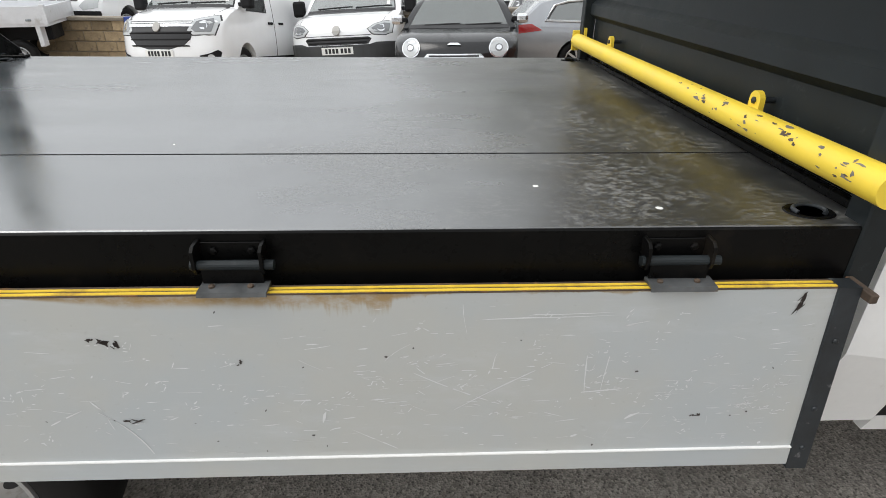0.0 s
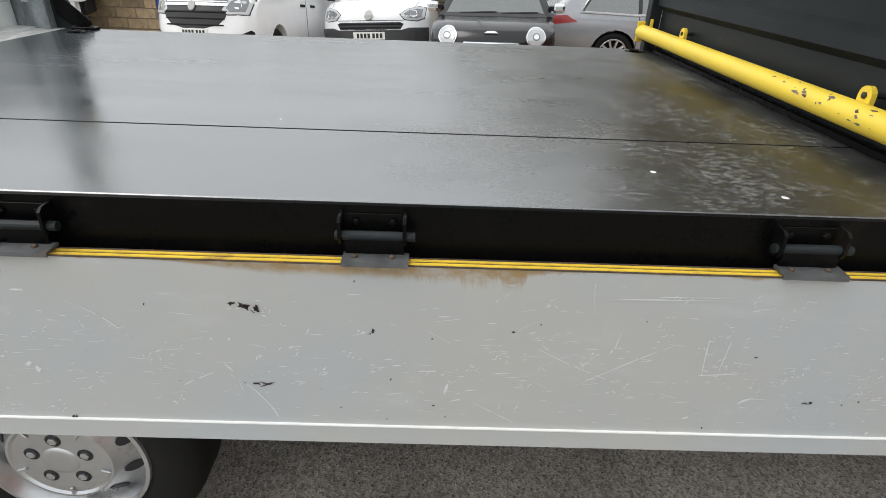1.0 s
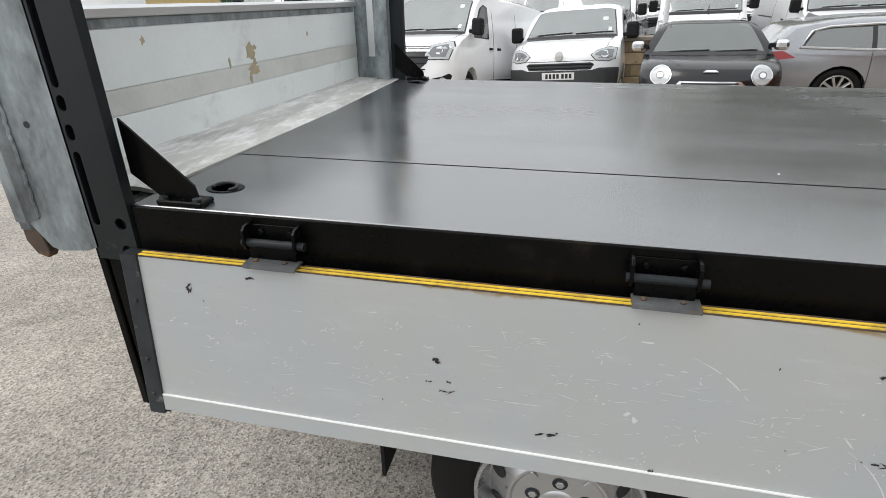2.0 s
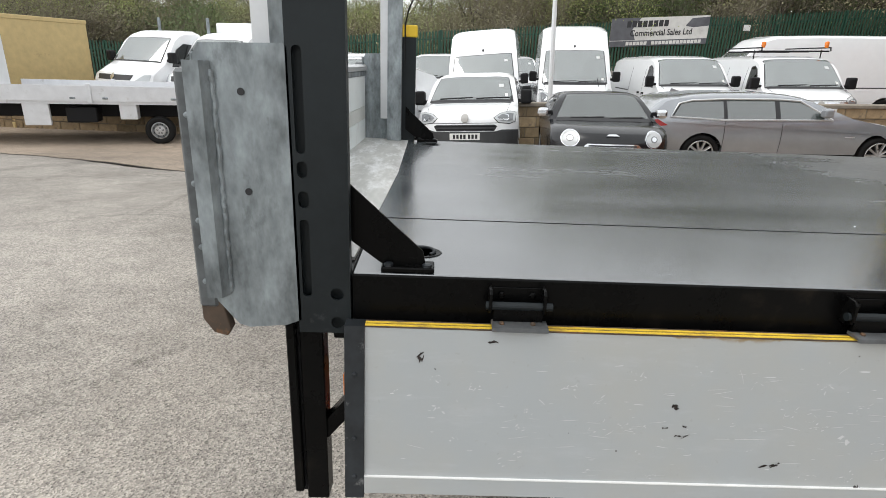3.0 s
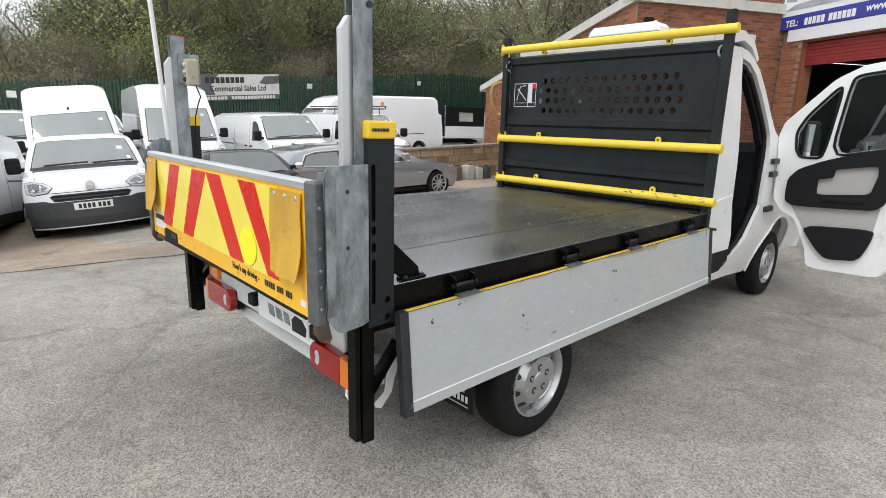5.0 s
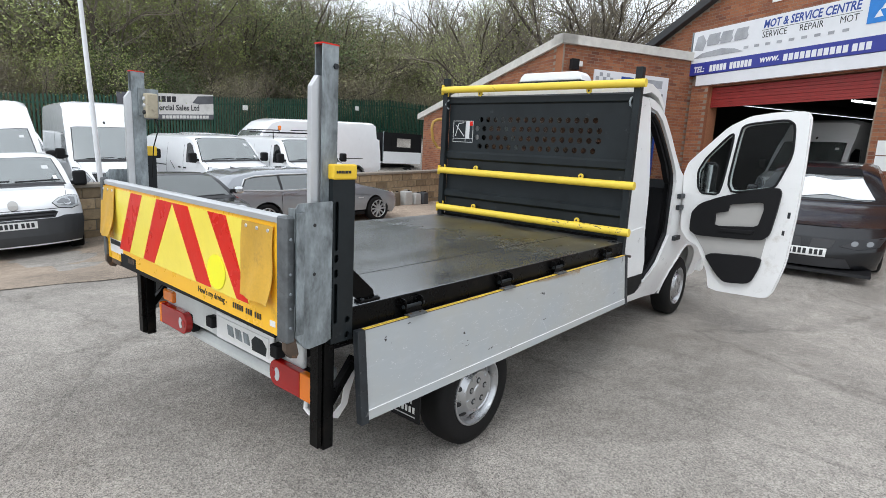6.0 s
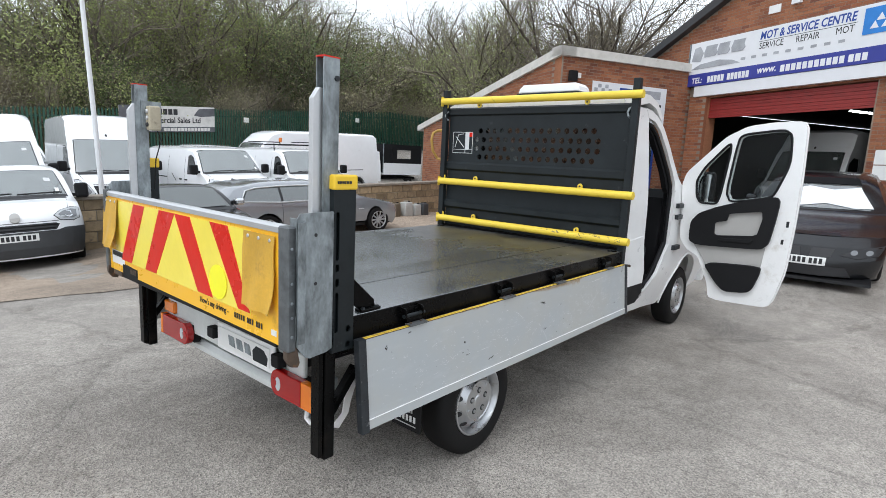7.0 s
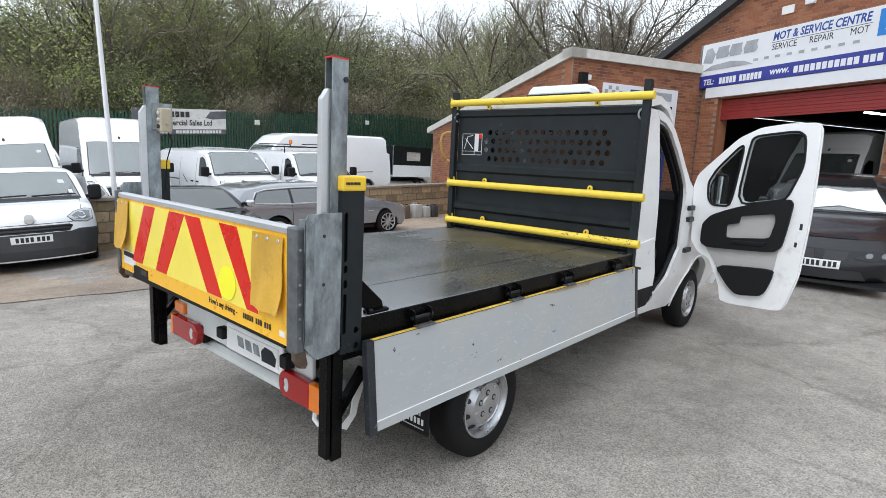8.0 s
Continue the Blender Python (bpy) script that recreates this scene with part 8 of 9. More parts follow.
def brick_mat():
    """Fired clay: each brick its own red, with darker burnt ones, a sandy face and soft stains over the wall."""
    m = bpy.data.materials.new("red_brick")
    m.use_nodes = True
    nt = m.node_tree
    b = nt.nodes["Principled BSDF"]
    geo, info = nt.nodes.new("ShaderNodeNewGeometry"), nt.nodes.new("ShaderNodeObjectInfo")
    pick = nt.nodes.new("ShaderNodeMath")
    pick.operation = "ADD"
    nt.links.new(geo.outputs["Random Per Island"], pick.inputs[0])
    nt.links.new(info.outputs["Random"], pick.inputs[1])
    wrap = nt.nodes.new("ShaderNodeMath")
    wrap.operation = "FRACT"
    nt.links.new(pick.outputs[0], wrap.inputs[0])
    rp = nt.nodes.new("ShaderNodeValToRGB")
    for pos, c in ((0.0, (0.165, 0.06, 0.037)), (0.12, (0.245, 0.086, 0.042)), (0.5, (0.295, 0.11, 0.05)), (0.8, (0.35, 0.145, 0.07))):
        e = rp.color_ramp.elements[0] if pos == 0 else rp.color_ramp.elements.new(pos)
        e.position, e.color = pos, rgba(c)
    rp.color_ramp.elements[-1].color = rgba((0.25, 0.098, 0.054))
    nt.links.new(wrap.outputs[0], rp.inputs[0])
    src = rp.outputs[0]
    for scale, lo, hi in ((0.9, 0.78, 1.12), (38, 0.82, 1.15)):
        n = nt.nodes.new("ShaderNodeTexNoise")
        n.inputs["Scale"].default_value, n.inputs["Detail"].default_value = scale, 6
        nt.links.new(geo.outputs["Position"], n.inputs["Vector"])
        r = nt.nodes.new("ShaderNodeValToRGB")
        r.color_ramp.elements[0].position, r.color_ramp.elements[0].color = 0.3, rgba([lo] * 3)
        r.color_ramp.elements[1].position, r.color_ramp.elements[1].color = 0.7, rgba([hi] * 3)
        nt.links.new(n.outputs["Fac"], r.inputs[0])
        mx = nt.nodes.new("ShaderNodeMixRGB")
        mx.blend_type, mx.inputs[0].default_value = "MULTIPLY", 1
        nt.links.new(src, mx.inputs[1])
        nt.links.new(r.outputs[0], mx.inputs[2])
        src = mx.outputs[0]
    nt.links.new(src, b.inputs["Base Color"])
    b.inputs["Roughness"].default_value = 0.88
    return m


BRICK = brick_mat()
BRICKJOINT = mat("sandy_brick_mortar", (0.25, 0.2, 0.155), 0.92, var=0.2, scale=2.0, bump=0.2)
FASCIA = mat("weathered_white_fascia", (0.62, 0.6, 0.55), 0.6, var=0.12, dirt=(0.4, 0.36, 0.3), dirt_amount=0.3, dirt_scale=3)
SIGNWHITE = mat("sign_white", (0.75, 0.76, 0.78), 0.4, var=0.03, bump=0)
SIGNBLUE = mat("sign_blue", (0.03, 0.04, 0.28), 0.4, var=0.05, bump=0)
SHUTTERRED = mat("red_shutter", (0.26, 0.022, 0.018), 0.5, var=0.15)
ROOFDARK = mat("dark_roof_edge", (0.04, 0.04, 0.042), 0.6, var=0.2)
LOGOGREY = mat("logo_silver", (0.35, 0.36, 0.38), 0.4, var=0.3, scale=3)


class Face:
    """A wall plane: s along it, z up, d out from it."""

    def __init__(self, origin, along, out):
        self.o, self.a, self.n = origin, along, out

    def at(self, s, z, d=0.0):
        return self.o + self.a * s + self.n * d + Vector((0, 0, z))

    def slab(self, pts, d0, d1, bm=None):
        bm = bm or bmesh.new()
        lo = [bm.verts.new(self.at(s, z, d0)) for s, z in pts]
        hi = [bm.verts.new(self.at(s, z, d1)) for s, z in pts]
        fs = [bm.faces.new(lo), bm.faces.new(hi[::-1])]
        for i in range(len(pts)):
            fs.append(bm.faces.new((lo[i], hi[i], hi[(i + 1) % len(pts)], lo[(i + 1) % len(pts)])))
        return bm

    def rect(self, s0, s1, z0, z1, d0, d1, bm=None):
        return self.slab([(s0, z0), (s1, z0), (s1, z1), (s0, z1)], d0, d1, bm)

    def brick(self, name, pts, d0, d1, parent, single=None, covered=()):
        """A mortar slab faced with bricks in stretcher bond; those from s0 to s1 above z in single are pieces of their own."""
        wall = part(name, self.slab(pts, d0, d1), BRICKJOINT, parent)
        wall.data.materials.append(BRICK)
        for poly in wall.data.polygons:
            if abs(poly.normal.dot(self.n)) < 0.5:
                poly.material_index = 1
        def inside(s, z):
            hit = False
            for (s0, z0), (s1, z1) in zip(pts, pts[1:] + pts[:1]):
                if (z0 > z) != (z1 > z) and s < s0 + (s1 - s0) * (z - z0) / (z1 - z0):
                    hit = not hit
            return hit
        def block(vs, fs, s, z, w):
            k = len(vs)
            for d, r in ((d1 - 0.004, 0.0), (d1 + 0.003, 0.0), (d1 + 0.005, 0.003)):
                for ds, dz in ((-w + r, -0.0325 + r), (w - r, -0.0325 + r), (w - r, 0.0325 - r), (-w + r, 0.0325 - r)):
                    vs.append((s + ds, d, z + dz))
            for a in (k, k + 4):
                for i in range(4):
                    fs.append((a + i, a + (i + 1) % 4, a + 4 + (i + 1) % 4, a + 4 + i))
            fs.append((k + 8, k + 9, k + 10, k + 11))
        turn = Matrix(((self.a.x, self.n.x, 0, self.o.x), (self.a.y, self.n.y, 0, self.o.y), (self.a.z, self.n.z, 1, self.o.z), (0, 0, 0, 1)))
        def sheet(vs, fs):
            me = bpy.data.meshes.new("brick")
            me.from_pydata(vs, [], fs)
            me.materials.append(BRICK)
            return me
        vs, fs = [], []
        block(vs, fs, 0, 0, 0.1075)
        whole, count = sheet(vs, fs), 0
        vs, fs = [], []
        smin, smax = min(p[0] for p in pts), max(p[0] for p in pts)
        row, z = 0, max(p[1] for p in pts) - 0.04
        while z > min(p[1] for p in pts):
            s = smin + (0.11 if row % 2 else 0.0)
            while s < smax + 0.1:
                for c, w in ((s + 0.1075, 0.1075), (s + 0.051, 0.051), (s + 0.164, 0.051)):
                    if all(inside(c + a * (w - 0.003), z + q) for a in (-1, 1) for q in (-0.03, 0.03)):
                        if not any(a < c < e and f < z < g for a, e, f, g in covered):
                            if single and w > 0.1 and single[0] < c < single[1] and z > single[2] and count < 300:
                                piece = new("brick", whole)
                                piece.parent = wall
                                piece.matrix_basis = turn @ Matrix.Translation((c, 0, z))
                                count += 1
                            else:
                                block(vs, fs, c, z, w)
                        if w > 0.1:
                            break
                s += 0.225
            row, z = row + 1, z - 0.075
        me = sheet(vs, fs)
        me.transform(turn)
        ob = new("brickwork", me)
        ob.parent = wall
        tagged(ob, kind="stuff")
        return wall

    def text_pose(self, s, z, d):
        """Text that reads from +s to -s, as seen from outside."""
        p = self.at(s, z, d)
        return facing((p.x, p.y, p.z), -self.a, (0, 0, 1))


main = Face(P0, AX, NX)
shop = thing("workshop", "red brick workshop with a raised roller shutter", "building", kind="structure")
# front wall round the roller shutter opening
OPL, OPR, OPT = 0.2, -3.88, 3.75
main.brick("wall", [(5.0, -0.3), (OPL, -0.3), (OPL, OPT), (OPR, OPT), (OPR, -0.3), (-12, -0.3), (-12, 5.2), (-5.2, 8.25), (2.36, 5.06), (5.0, 4.0)], -0.3, 0.0, shop, None, [(-6.5, 0.86, 3.8, 5.15), (0.9, 5.0, -1.0, 4.3)])
main.brick("jamb_pier", [(0.76, -0.3), (OPL, -0.3), (OPL, 3.78), (0.76, 3.78)], 0.0, 0.1, shop)
part("verge", main.slab([(5.0, 4.0), (2.36, 5.06), (-5.2, 8.25), (-5.2, 8.5), (2.36, 5.28), (5.0, 4.2)], -0.35, 0.2), ROOFDARK, shop, "dark roof verge")
part("roof", main.slab([(5.0, 4.05), (-5.2, 8.3), (-13, 5.0), (-13, 5.15), (-5.2, 8.45), (5.0, 4.2)], -16, -0.35), ROOFDARK, shop)
# inner walls and soffit are coloured dark to paint in the shop's dimness
DIMWALL = mat("dimmed_inner_wall", (0.05, 0.047, 0.043), 0.9, var=0.3, scale=1.5)
part("side_wall", main.rect(4.8, 5.0, -0.3, 4.0, -16, -0.3), DIMWALL, shop)
part("side_wall", main.rect(-12.2, -12, -0.3, 5.2, -16, 0.0), DIMWALL, shop)
part("back_wall", main.rect(-12, 5, -0.3, 5.2, -16.2, -16), DIMWALL, shop)
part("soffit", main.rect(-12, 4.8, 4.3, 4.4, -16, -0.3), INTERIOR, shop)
part("inner_floor", main.rect(-12, 4.8, 0.3, 0.42, -16, -0.02), mat("dark_shop_floor", (0.05, 0.05, 0.05), 0.6, var=0.3), shop)
for i in range(6):
    z = 3.72 - 0.075 * i
    sl_ = part("shutter_slat", main.slab([(OPL, z - 0.07), (OPR, z - 0.07), (OPR, z), (OPL, z)], -0.10, -0.06 + 0.008 * (i % 2)), SHUTTERRED, shop, "red roller shutter slat")
part("shutter_foot", main.rect(OPL, OPR, 3.225, 3.27, -0.11, -0.05), SHUTTERRED, shop)
part("white_lintel", main.rect(0.62, -4.2, 3.79, 4.06, 0.0, 0.13), SIGNWHITE, shop, "white lintel board")
tl = part("strip_light", main.rect(-2.0, -2.06, 3.42, 3.46, -3.6, -2.2), SIGNWHITE, shop, "lit fluorescent tube")
TUBE = bpy.data.materials.new("lit_tube")
TUBE.use_nodes = True
TUBE.node_tree.nodes["Principled BSDF"].inputs["Emission Color"].default_value = (1, 0.98, 0.92, 1)
TUBE.node_tree.nodes["Principled BSDF"].inputs["Emission Strength"].default_value = 10.0
tl.data.materials[0] = TUBE
# the fascia sign
sign = thing("fascia_sign", "white and blue workshop fascia sign", "sign")
S0, S1 = 0.86, -6.5
part("board", main.rect(S0, S1, 4.38, 5.19, 0.02, 0.14), SIGNWHITE, sign)
part("blue_band", main.rect(S0, S1, 4.07, 4.38, 0.02, 0.145), SIGNBLUE, sign, "dark blue band")
BLUEINK = mat("blue_ink", (0.02, 0.06, 0.3), 0.4, bump=0)
words("lettering", "MOT & SERVICE CENTRE", 0.25, BLUEINK, sign, main.text_pose(-1.22, 5.02, 0.142), 0.78, 0.12, 0.006)
part("underline", main.rect(-1.2, -3.4, 4.895, 4.905, 0.14, 0.143), INK, sign)
words("lettering", "SERVICE", 0.2, INK, sign, main.text_pose(-1.22, 4.79, 0.142), 0.85)
words("lettering", "REPAIR", 0.2, INK, sign, main.text_pose(-2.12, 4.79, 0.142), 0.85)
words("lettering", "MOT", 0.2, INK, sign, main.text_pose(-2.98, 4.79, 0.142), 0.85)
words("lettering", "TEL:", 0.2, SIGNWHITE, sign, main.text_pose(0.72, 4.20, 0.148), 0.95, 0.1, 0.006)
bars([0.085] * 5 + [-0.06] + [0.085] * 6, 0.022, 0.16, main.text_pose(0.2, 4.20, 0.147), SIGNWHITE, sign)
words("lettering", "www.", 0.22, SIGNWHITE, sign, main.text_pose(-1.25, 4.24, 0.148), 0.95, 0.1, 0.006)
bars([0.1] * 11 + [-0.02] + [0.1] * 3, 0.03, 0.15, main.text_pose(-1.85, 4.21, 0.147), SIGNWHITE, sign)
for i, w in enumerate((0.34, 0.3, 0.32)):
    s = 0.38 - i * 0.42
    part("logo_shape", main.slab([(s, 4.78), (s - w, 4.78), (s - w - 0.06, 4.86), (s - w - 0.02, 4.95), (s - w - 0.05, 5.06), (s - 0.04, 5.06), (s + 0.02, 4.9)], 0.14, 0.15), LOGOGREY, sign, "plain silver logo shape")
part("logo_shape", main.slab([(0.8, 4.72), (0.5, 4.68), (0.42, 4.9), (0.55, 5.08), (0.72, 5.05)], 0.14, 0.146), LOGOGREY, sign)
part("logo_shape", main.slab([(0.8, 4.5), (-0.75, 4.5), (-0.5, 4.6), (-0.1, 4.66), (0.5, 4.62)], 0.14, 0.146), LOGOGREY, sign)
for i in range(9):
    s = -0.75 - 0.29 * i
    part("maker_mark", main.rect(s, s - 0.13, 4.55, 4.61, 0.14, 0.144), LOGOGREY, sign)
part("blue_square", main.rect(-3.52, -4.1, 4.62, 5.12, 0.14, 0.15), mat("test_blue", (0.02, 0.2, 0.6), 0.3), sign, "blue square with three white triangles")
for ds, dz in ((0.1, 0.16), (0.3, 0.16), (0.2, 0.3)):
    s = -3.55 - ds
    part("triangle", main.slab([(s, 4.56 + dz), (s - 0.16, 4.56 + dz), (s - 0.08, 4.7 + dz)], 0.15, 0.153), SIGNWHITE, sign)
part("lower_strip", main.rect(0.9, 0.88, 4.1, 5.19, 0.0, 0.16), GALV, sign)
# alarm box and small plate on the gable
solid("alarm_box", main.rect(-1.85, -2.05, 5.6, 5.86, 0.0, 0.09), SIGNWHITE, "white alarm box on the brick gable", "alarm box")
solid("wall_plate", main.rect(-1.25, -1.55, 5.52, 5.7, 0.0, 0.02), PLATEWHITE, "small pale plate on the brick gable", "plate")
for z, c in ((2.25, CHEVRED), (1.95, PLATEWHITE)):
    solid("safety_sign", main.rect(-4.05, -4.35, z - 0.14, z + 0.14, 0.0, 0.01), PLATEWHITE, "small white safety sign beside the shutter", "sign")

# lean-to in front, its brick side towards the yard
C0 = main.at(0.86, 0, 0.0)
lean = Face(C0, NX, -AX)
low = thing("lean_to", "red brick lean-to with a pale weathered parapet", "building", kind="structure")
LL = 4.2
lean.brick("wall", [(0, -0.3), (LL, -0.3), (LL, 4.52), (0, 4.52)], -0.3, 0.0, low, (0.0, LL, 2.2), [(0.95, 3.2, 3.05, 3.85)])
part("parapet", lean.slab([(-0.05, 4.46), (LL + 0.08, 4.46), (LL + 0.08, 4.68), (-0.05, 4.68)], -0.35, 0.08), FASCIA, low, "pale weathered parapet")
flank = Face(lean.at(LL, 0, 0), AX, NX)
flank.brick("side_wall", [(0.3, -0.3), (10.0, -0.3), (10.0, 3.05), (0.3, 4.45)], -0.3, 0.0, low)
part("sloped_verge", flank.slab([(-0.08, 4.46), (10.6, 2.96), (10.6, 3.18), (-0.08, 4.68)], -0.35, 0.08), FASCIA, low, "pale weathered verge")
part("roof", flank.slab([(0.3, 4.3), (10.5, 2.85), (10.5, 3.0), (0.3, 4.45)], -4.4, -0.36), ROOFDARK, low)
part("back_wall", flank.rect(9.9, 10.0, -0.3, 3.0, -4.4, -0.3), MORTAR, low)
bw = part("window_frame", lean.rect(1.1, 2.3, 1.1, 2.7, 0.0, 0.04), BLUE, low, "blue window frame")
part("pane", lean.rect(1.18, 2.22, 1.2, 2.6, 0.04, 0.045), GLASS, bw)
bs = thing("wall_banner", "white wall banner with grey lettering shapes", "banner")
def on_wall(s0, s1, z0, z1, d0, d1):
    return lean.rect(s0 + 0.5, s1 + 0.5, z0 - 0.25, z1 - 0.25, d0, d1)


part("sheet", on_wall(0.35, 2.75, 3.25, 4.2, 0.0, 0.02), SIGNWHITE, bs)
part("logo_shape", on_wall(0.55, 1.1, 3.9, 4.1, 0.02, 0.025), LOGOGREY, bs)
for i in range(3):
    part("text_bar", on_wall(0.5, 1.1, 3.4 + 0.15 * i, 3.47 + 0.15 * i, 0.02, 0.024), ANTHRACITE, bs)
for i in range(5):
    for j in range(3):
        if (i + j) % 2:
            part("check", on_wall(2.15 + 0.11 * i, 2.25 + 0.11 * i, 3.85 + 0.1 * j, 3.94 + 0.1 * j, 0.02, 0.024), LOGOGREY, bs)
part("blue_square", on_wall(1.5, 1.9, 3.8, 4.1, 0.02, 0.026), BLUEINK, bs)
fl = thing("flood_light", "black floodlight on the brick wall", "light")
part("body", lean.rect(3.85, 4.05, 3.85, 4.1, 0.1, 0.22), BLACKPLASTIC, fl)
part("arm", lean.rect(3.92, 3.98, 3.95, 4.0, 0.0, 0.12), GALV, fl)
part("sensor", lean.rect(3.70, 3.83, 3.95, 4.07, 0.02, 0.14), PLATEWHITE, fl)
# a van inside the workshop
pv = Vector((13.35, 1.78, 0.42))
mv = Matrix.Translation(pv) @ Matrix.Rotation(radians(166), 4, "Z")
panel_van("silver-white van parked inside the dim workshop", mv, "tall")

# ---- trees on the bank ----
BARK = mat("grey_brown_bark", (0.075, 0.06, 0.045), 0.9, var=0.4, scale=8, bump=0.4)
TWIG = mat("twig_brown", (0.175, 0.15, 0.115), 0.9, var=0.3)


def leaf_mat(name, c):
    m = mat(name, c, 0.6, var=0.45, scale=0.7, fine=8, bump=0)
    nt = m.node_tree
    oi = nt.nodes.new("ShaderNodeNewGeometry")
    hs = nt.nodes.new("ShaderNodeHueSaturation")
    mr = nt.nodes.new("ShaderNodeMapRange")
    mr.inputs["To Min"].default_value, mr.inputs["To Max"].default_value = 0.84, 1.16
    nt.links.new(oi.outputs["Random Per Island"], mr.inputs["Value"])
    tone = nt.nodes.new("ShaderNodeObjectInfo")
    whole = nt.nodes.new("ShaderNodeMapRange")
    whole.inputs["To Min"].default_value, whole.inputs["To Max"].default_value = 0.78, 1.3
    nt.links.new(tone.outputs["Random"], whole.inputs["Value"])
    both = nt.nodes.new("ShaderNodeMath")
    both.operation = "MULTIPLY"
    nt.links.new(mr.outputs[0], both.inputs[0])
    nt.links.new(whole.outputs[0], both.inputs[1])
    nt.links.new(both.outputs[0], hs.inputs["Value"])
    b = nt.nodes["Principled BSDF"]
    src = b.inputs["Base Color"].links[0].from_socket
    nt.links.new(src, hs.inputs["Color"])
    nt.links.new(hs.outputs[0], b.inputs["Base Color"])
    return m


LEAFSPRING = leaf_mat("spring_leaf", (0.25, 0.285, 0.09))
LEAFDARK = leaf_mat("dark_leaf", (0.075, 0.11, 0.03))
LEAFBUD = leaf_mat("brown_buds", (0.215, 0.195, 0.11))


def tree(label, seed, height, leaf, leaves, bushy=False):
    rng = random.Random(seed)
    t = thing("tree", label, "tree", group="trees on the bank")
    wood, twigs, crown = bmesh.new(), bmesh.new(), bmesh.new()
    tips = []
    def grow(p, d, length, r, level):
        n = 4 if level < 2 else 3
        pts = [p]
        dd = d.copy()
        for i in range(n):
            dd = (dd + Vector((rng.uniform(-1, 1), rng.uniform(-1, 1), rng.uniform(-0.3, 0.6))) * (0.16 + 0.05 * level)).normalized()
            pts.append(pts[-1] + dd * length / n)
        tube(wood if level < 2 else twigs, pts, r, 7 if level == 0 else (5 if level == 1 else 3), r * (0.45 if level < 2 else 0.3), caps=False)
        if level >= 3:
            tips.append((pts[-1], dd))
            tips.append((pts[-2], dd))
            return
        kids = 5 + rng.randint(1, 3) + (2 if level == 0 else 0)
        for k in range(kids):
            f = rng.uniform(0.25 if level == 0 and not bushy else 0.15, 1.0)
            i = min(int(f * n), n - 1)
            q = pts[i].lerp(pts[i + 1], f * n - i)
            a = rng.uniform(0, 2 * math.pi)
            side = dd.orthogonal().normalized()
            side.rotate(Matrix.Rotation(a, 3, dd))
            nd = (dd * rng.uniform(0.35, 0.9) + side * rng.uniform(0.5, 1.0) + Vector((0, 0, 0.25))).normalized()
            grow(q, nd, length * rng.uniform(0.42, 0.7), r * rng.uniform(0.3, 0.5), level + 1)
        tips.append((pts[-1], dd))
    stems = 1 if not bushy else 4
    for s in range(stems):
        d0 = Vector((rng.uniform(-0.15, 0.15), rng.uniform(-0.15, 0.15), 1)) if stems == 1 else Vector((rng.uniform(-0.6, 0.6), rng.uniform(-0.6, 0.6), 1))
        grow(Vector((rng.uniform(-0.3, 0.3) * (stems > 1), rng.uniform(-0.3, 0.3) * (stems > 1), -0.4)), d0.normalized(), height * (0.55 if stems == 1 else 0.5), height * (0.019 if stems == 1 else 0.011), 0)
    tips = [q for q in tips if rng.random() < (0.75 if bushy else 0.5)]
    for k in range(leaves):
        p, d = rng.choice(tips)
        c = p + Vector((rng.gauss(0, 0.28), rng.gauss(0, 0.28), rng.gauss(0, 0.22)))
        sz = rng.uniform(0.025, 0.052)
        u = Vector((rng.uniform(-1, 1), rng.uniform(-1, 1), rng.uniform(-1, 1))).normalized()
        w = u.orthogonal().normalized()
        vs = [crown.verts.new(c + u * sz), crown.verts.new(c + w * sz * 0.6), crown.verts.new(c - u * sz), crown.verts.new(c - w * sz * 0.6)]
        crown.faces.new(vs)
    part("trunk", wood, BARK, t)
    tagged(part("branchwork", twigs, TWIG, t), kind="stuff")
    tagged(part("crown", crown, leaf, t, "thin spring leaves"), kind="stuff")
    return t


protos = [
    tree("tall bare tree just coming into leaf", 1, 13.0, LEAFBUD, 1600),
    tree("spring tree with thin yellow-green leaf", 2, 11.5, LEAFSPRING, 5200),
    tree("spreading spring tree with fine twigs", 4, 12.5, LEAFBUD, 2200),
    tree("young tree in fresh green leaf", 6, 9.5, LEAFSPRING, 6200),
    tree("dense dark green bush on the bank", 8, 5.5, LEAFDARK, 9000, True),
    tree("twiggy brown thicket on the bank", 9, 5.0, LEAFBUD, 5000, True),
    tree("light green budding thicket", 12, 6.0, LEAFSPRING, 6500, True),
]
rng = random.Random(21)
spots = []
for row, (yy, step, pool) in enumerate(((28.2, 2.2, (4, 5, 6, 5)), (30.5, 2.8, (6, 3, 5, 1)), (34, 3.2, (0, 1, 2, 3)), (39, 3.4, (1, 0, 2, 1)), (45, 3.8, (0, 2, 1, 3)))):
    x = -30 - row * 3 + rng.uniform(0, 2)
    while x < 46 + row * 5:
        spots.append((x + rng.uniform(-0.8, 0.8), yy + rng.uniform(-0.9, 0.9), rng.choice(pool)))
        x += step * rng.uniform(0.75, 1.3)
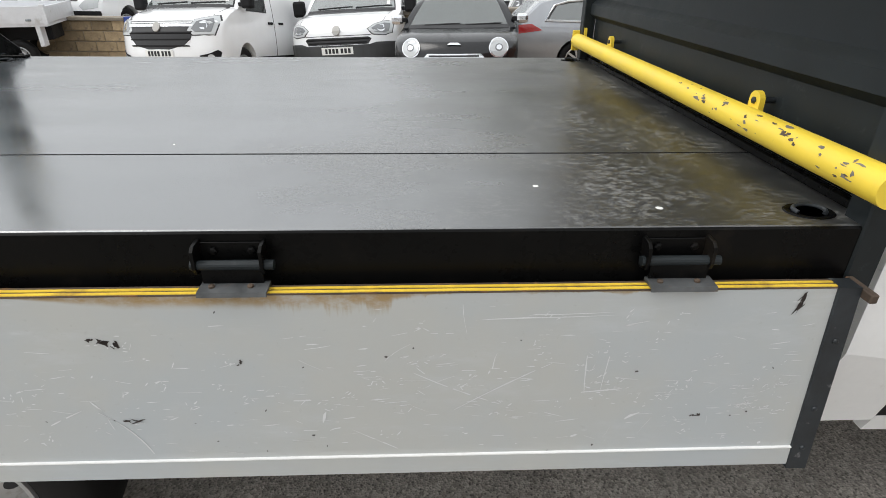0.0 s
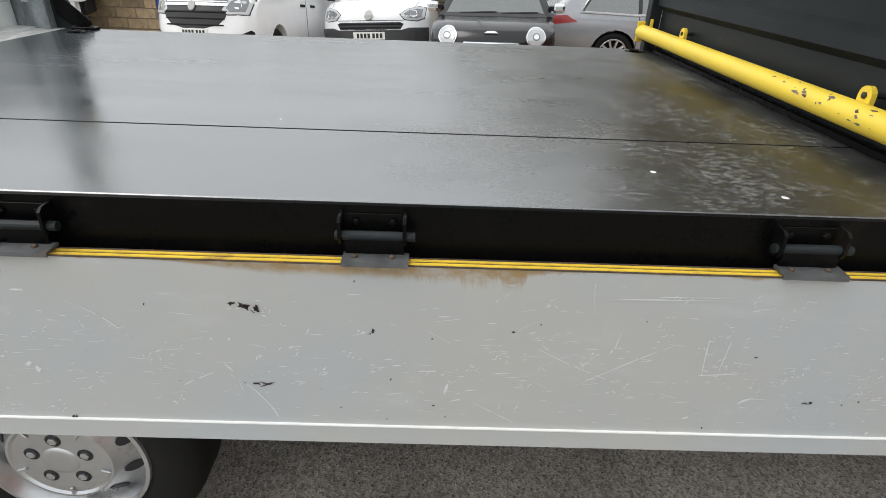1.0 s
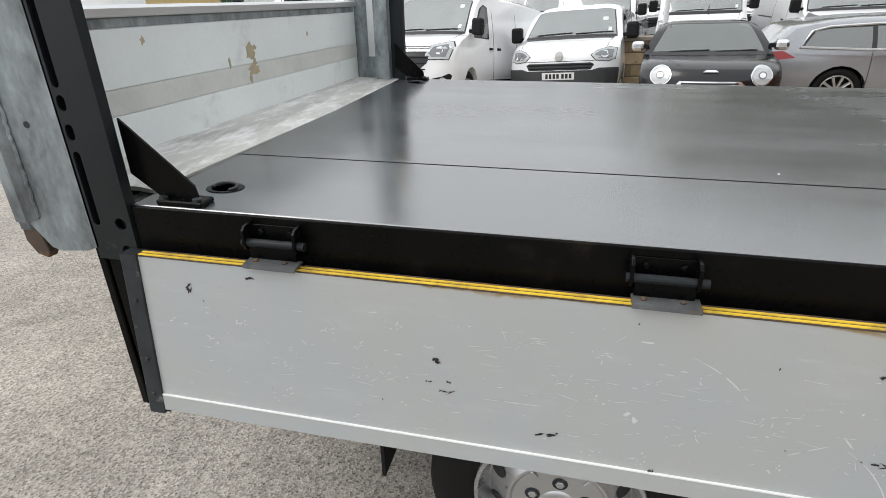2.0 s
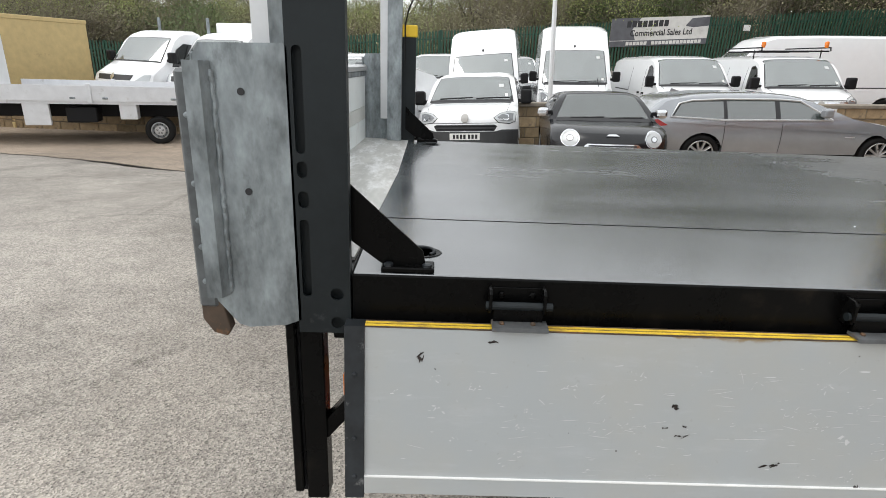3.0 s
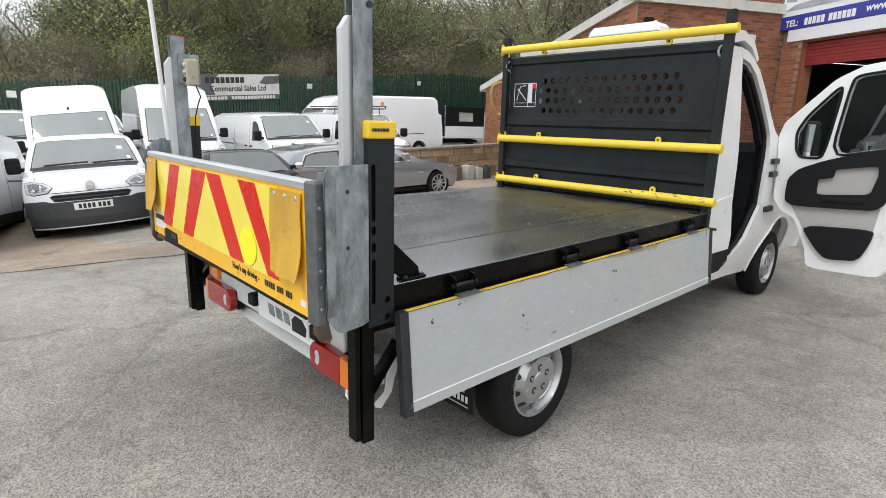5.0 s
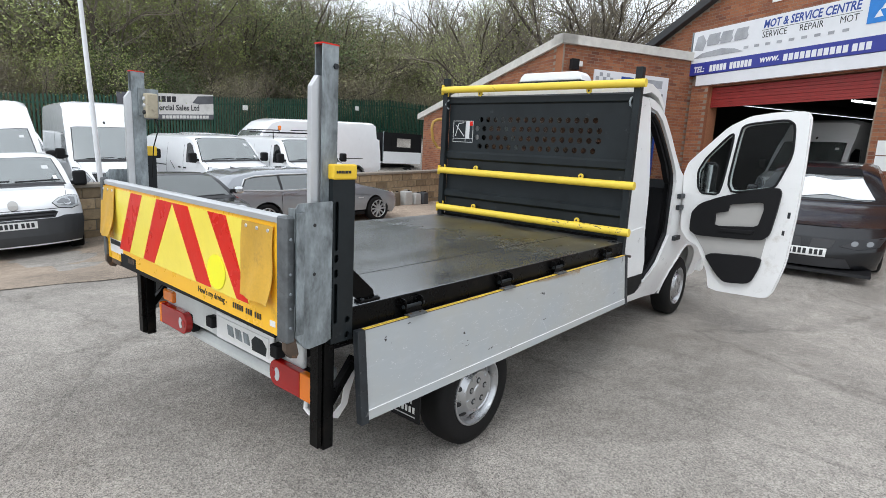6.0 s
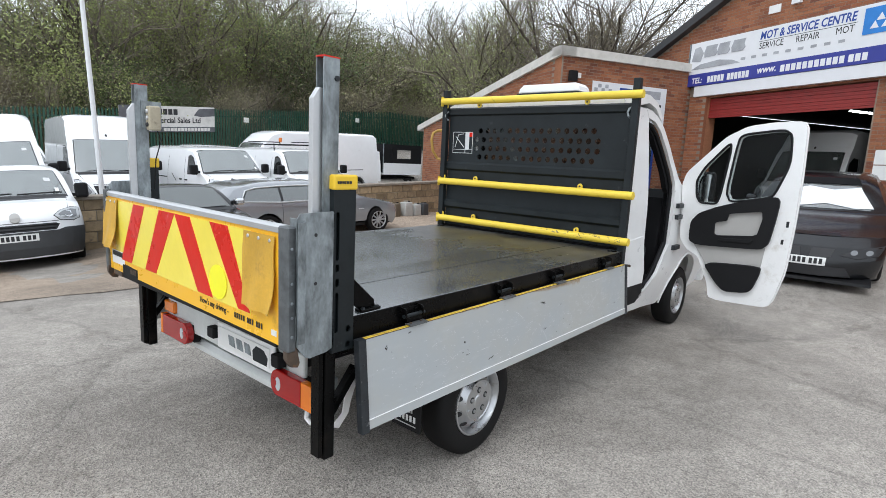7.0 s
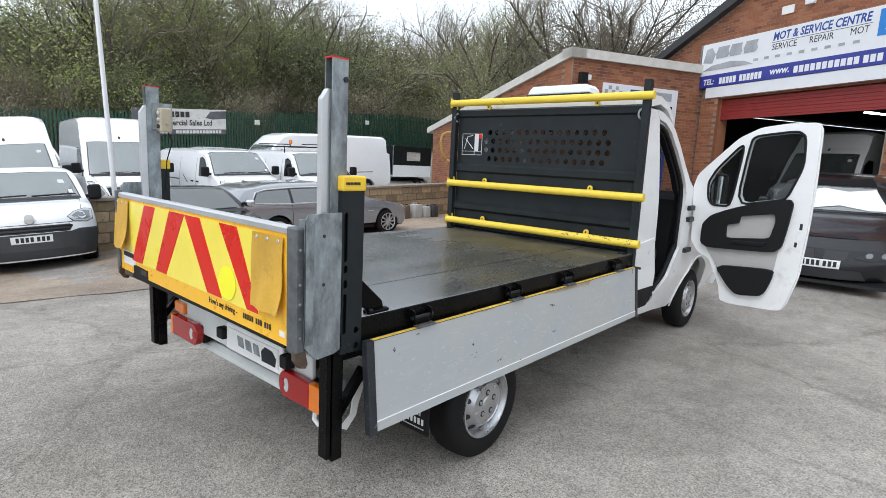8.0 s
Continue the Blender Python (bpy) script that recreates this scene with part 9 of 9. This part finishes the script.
for x, y, k in ((24, 21, 0), (28, 19, 2), (31, 24, 0), (34, 18, 2), (37, 25, 0), (41, 20, 2), (45, 27, 0), (48, 21, 0), (52, 25, 2), (57, 22, 0), (27, 25, 1), (36, 29, 1), (43, 31, 2), (50, 32, 0), (25, 12.5, 0), (28, 15, 2), (31.5, 12.8, 0), (24.5, 15.6, 2), (22, 15.5, 1), (24, 18.5, 3), (33, 15.5, 2), (21, 18, 1), (23.2, 13.4, 2), (26.4, 13.6, 0), (29.6, 14.2, 2), (26.2, 17.0, 0), (29.8, 16.8, 2), (35.5, 13.5, 0), (32.8, 20.8, 2), (38.5, 16.5, 0)):
    spots.append((x, y, k))
for yy, lo_x, hi_x in ((32.5, -34, 50), (36.5, -40, 58)):
    x = lo_x
    while x < hi_x:
        spots.append((x, yy + rng.uniform(-0.8, 0.8), rng.choice((4, 5, 6, 6, 5)) + 100))
        x += rng.uniform(1.5, 2.6)
used = set()
TALL = (13.0, 11.5, 12.5, 9.5, 5.5, 5.0, 6.0)
for x, y, k in spots:
    big = 1.75 if k >= 100 else 1.0
    k = k % 100
    if k in (1, 3) and y > 33 and math.degrees(math.atan2(y, x + 3)) < 64:
        k = (0, 2)[int(x * 7) % 2]      # bare crowns towards the workshop end
    m = Matrix.Translation((x, y, hill(x, y) - 0.1)) @ Matrix.Rotation(rng.uniform(0, 6.28), 4, "Z")
    sc = rng.uniform(0.85, 1.2) * big
    # the wood dips in the middle of the bank and is set lower at the open end of the yard
    reach = Vector((x + 3, y)).length
    az = math.degrees(math.atan2(y, x + 3))
    # past 75 degrees crowns are cut low so the deck mirrors bright sky
    lift_deg = 25 - 7 * clamp((az - 36) / 5) - 4 * clamp((az - 41) / 4) + 5 * clamp((az - 50) / 6) - 9 * clamp((az - 75) / 7) - 3 * clamp((az - 84) / 6)
    room = 1.6 + reach * math.tan(radians(lift_deg)) - hill(x, y)
    sc = max(0.45, min(sc, room * rng.uniform(0.95, 1.08) / TALL[k]))
    if k not in used:
        used.add(k)
        protos[k].matrix_basis = m
        protos[k].scale = (sc, sc, sc)
    else:
        c = copy_thing(protos[k], m)
        c.scale = (sc, sc, sc)

# leaf litter and scrub on the bank
BANK = mat("bank_soil", (0.14, 0.12, 0.075), 0.95, var=0.4, scale=1.2, fine=14, bump=0.5, dirt=(0.06, 0.08, 0.025), dirt_amount=0.5, dirt_scale=0.8)
bank_x = [-80, -60] + [-44 + 4 * i for i in range(28)] + [80, 110]
bank_y = [26.6, 28, 30, 33, 36, 40, 45, 50, 56, 62, 70, 80, 90]
solid("bank", grid_sheet(bank_x, bank_y, lambda x, y: hill(x, y) + 0.05), BANK, "wooded earth bank with leaf litter behind the fence", "bank", "structure")
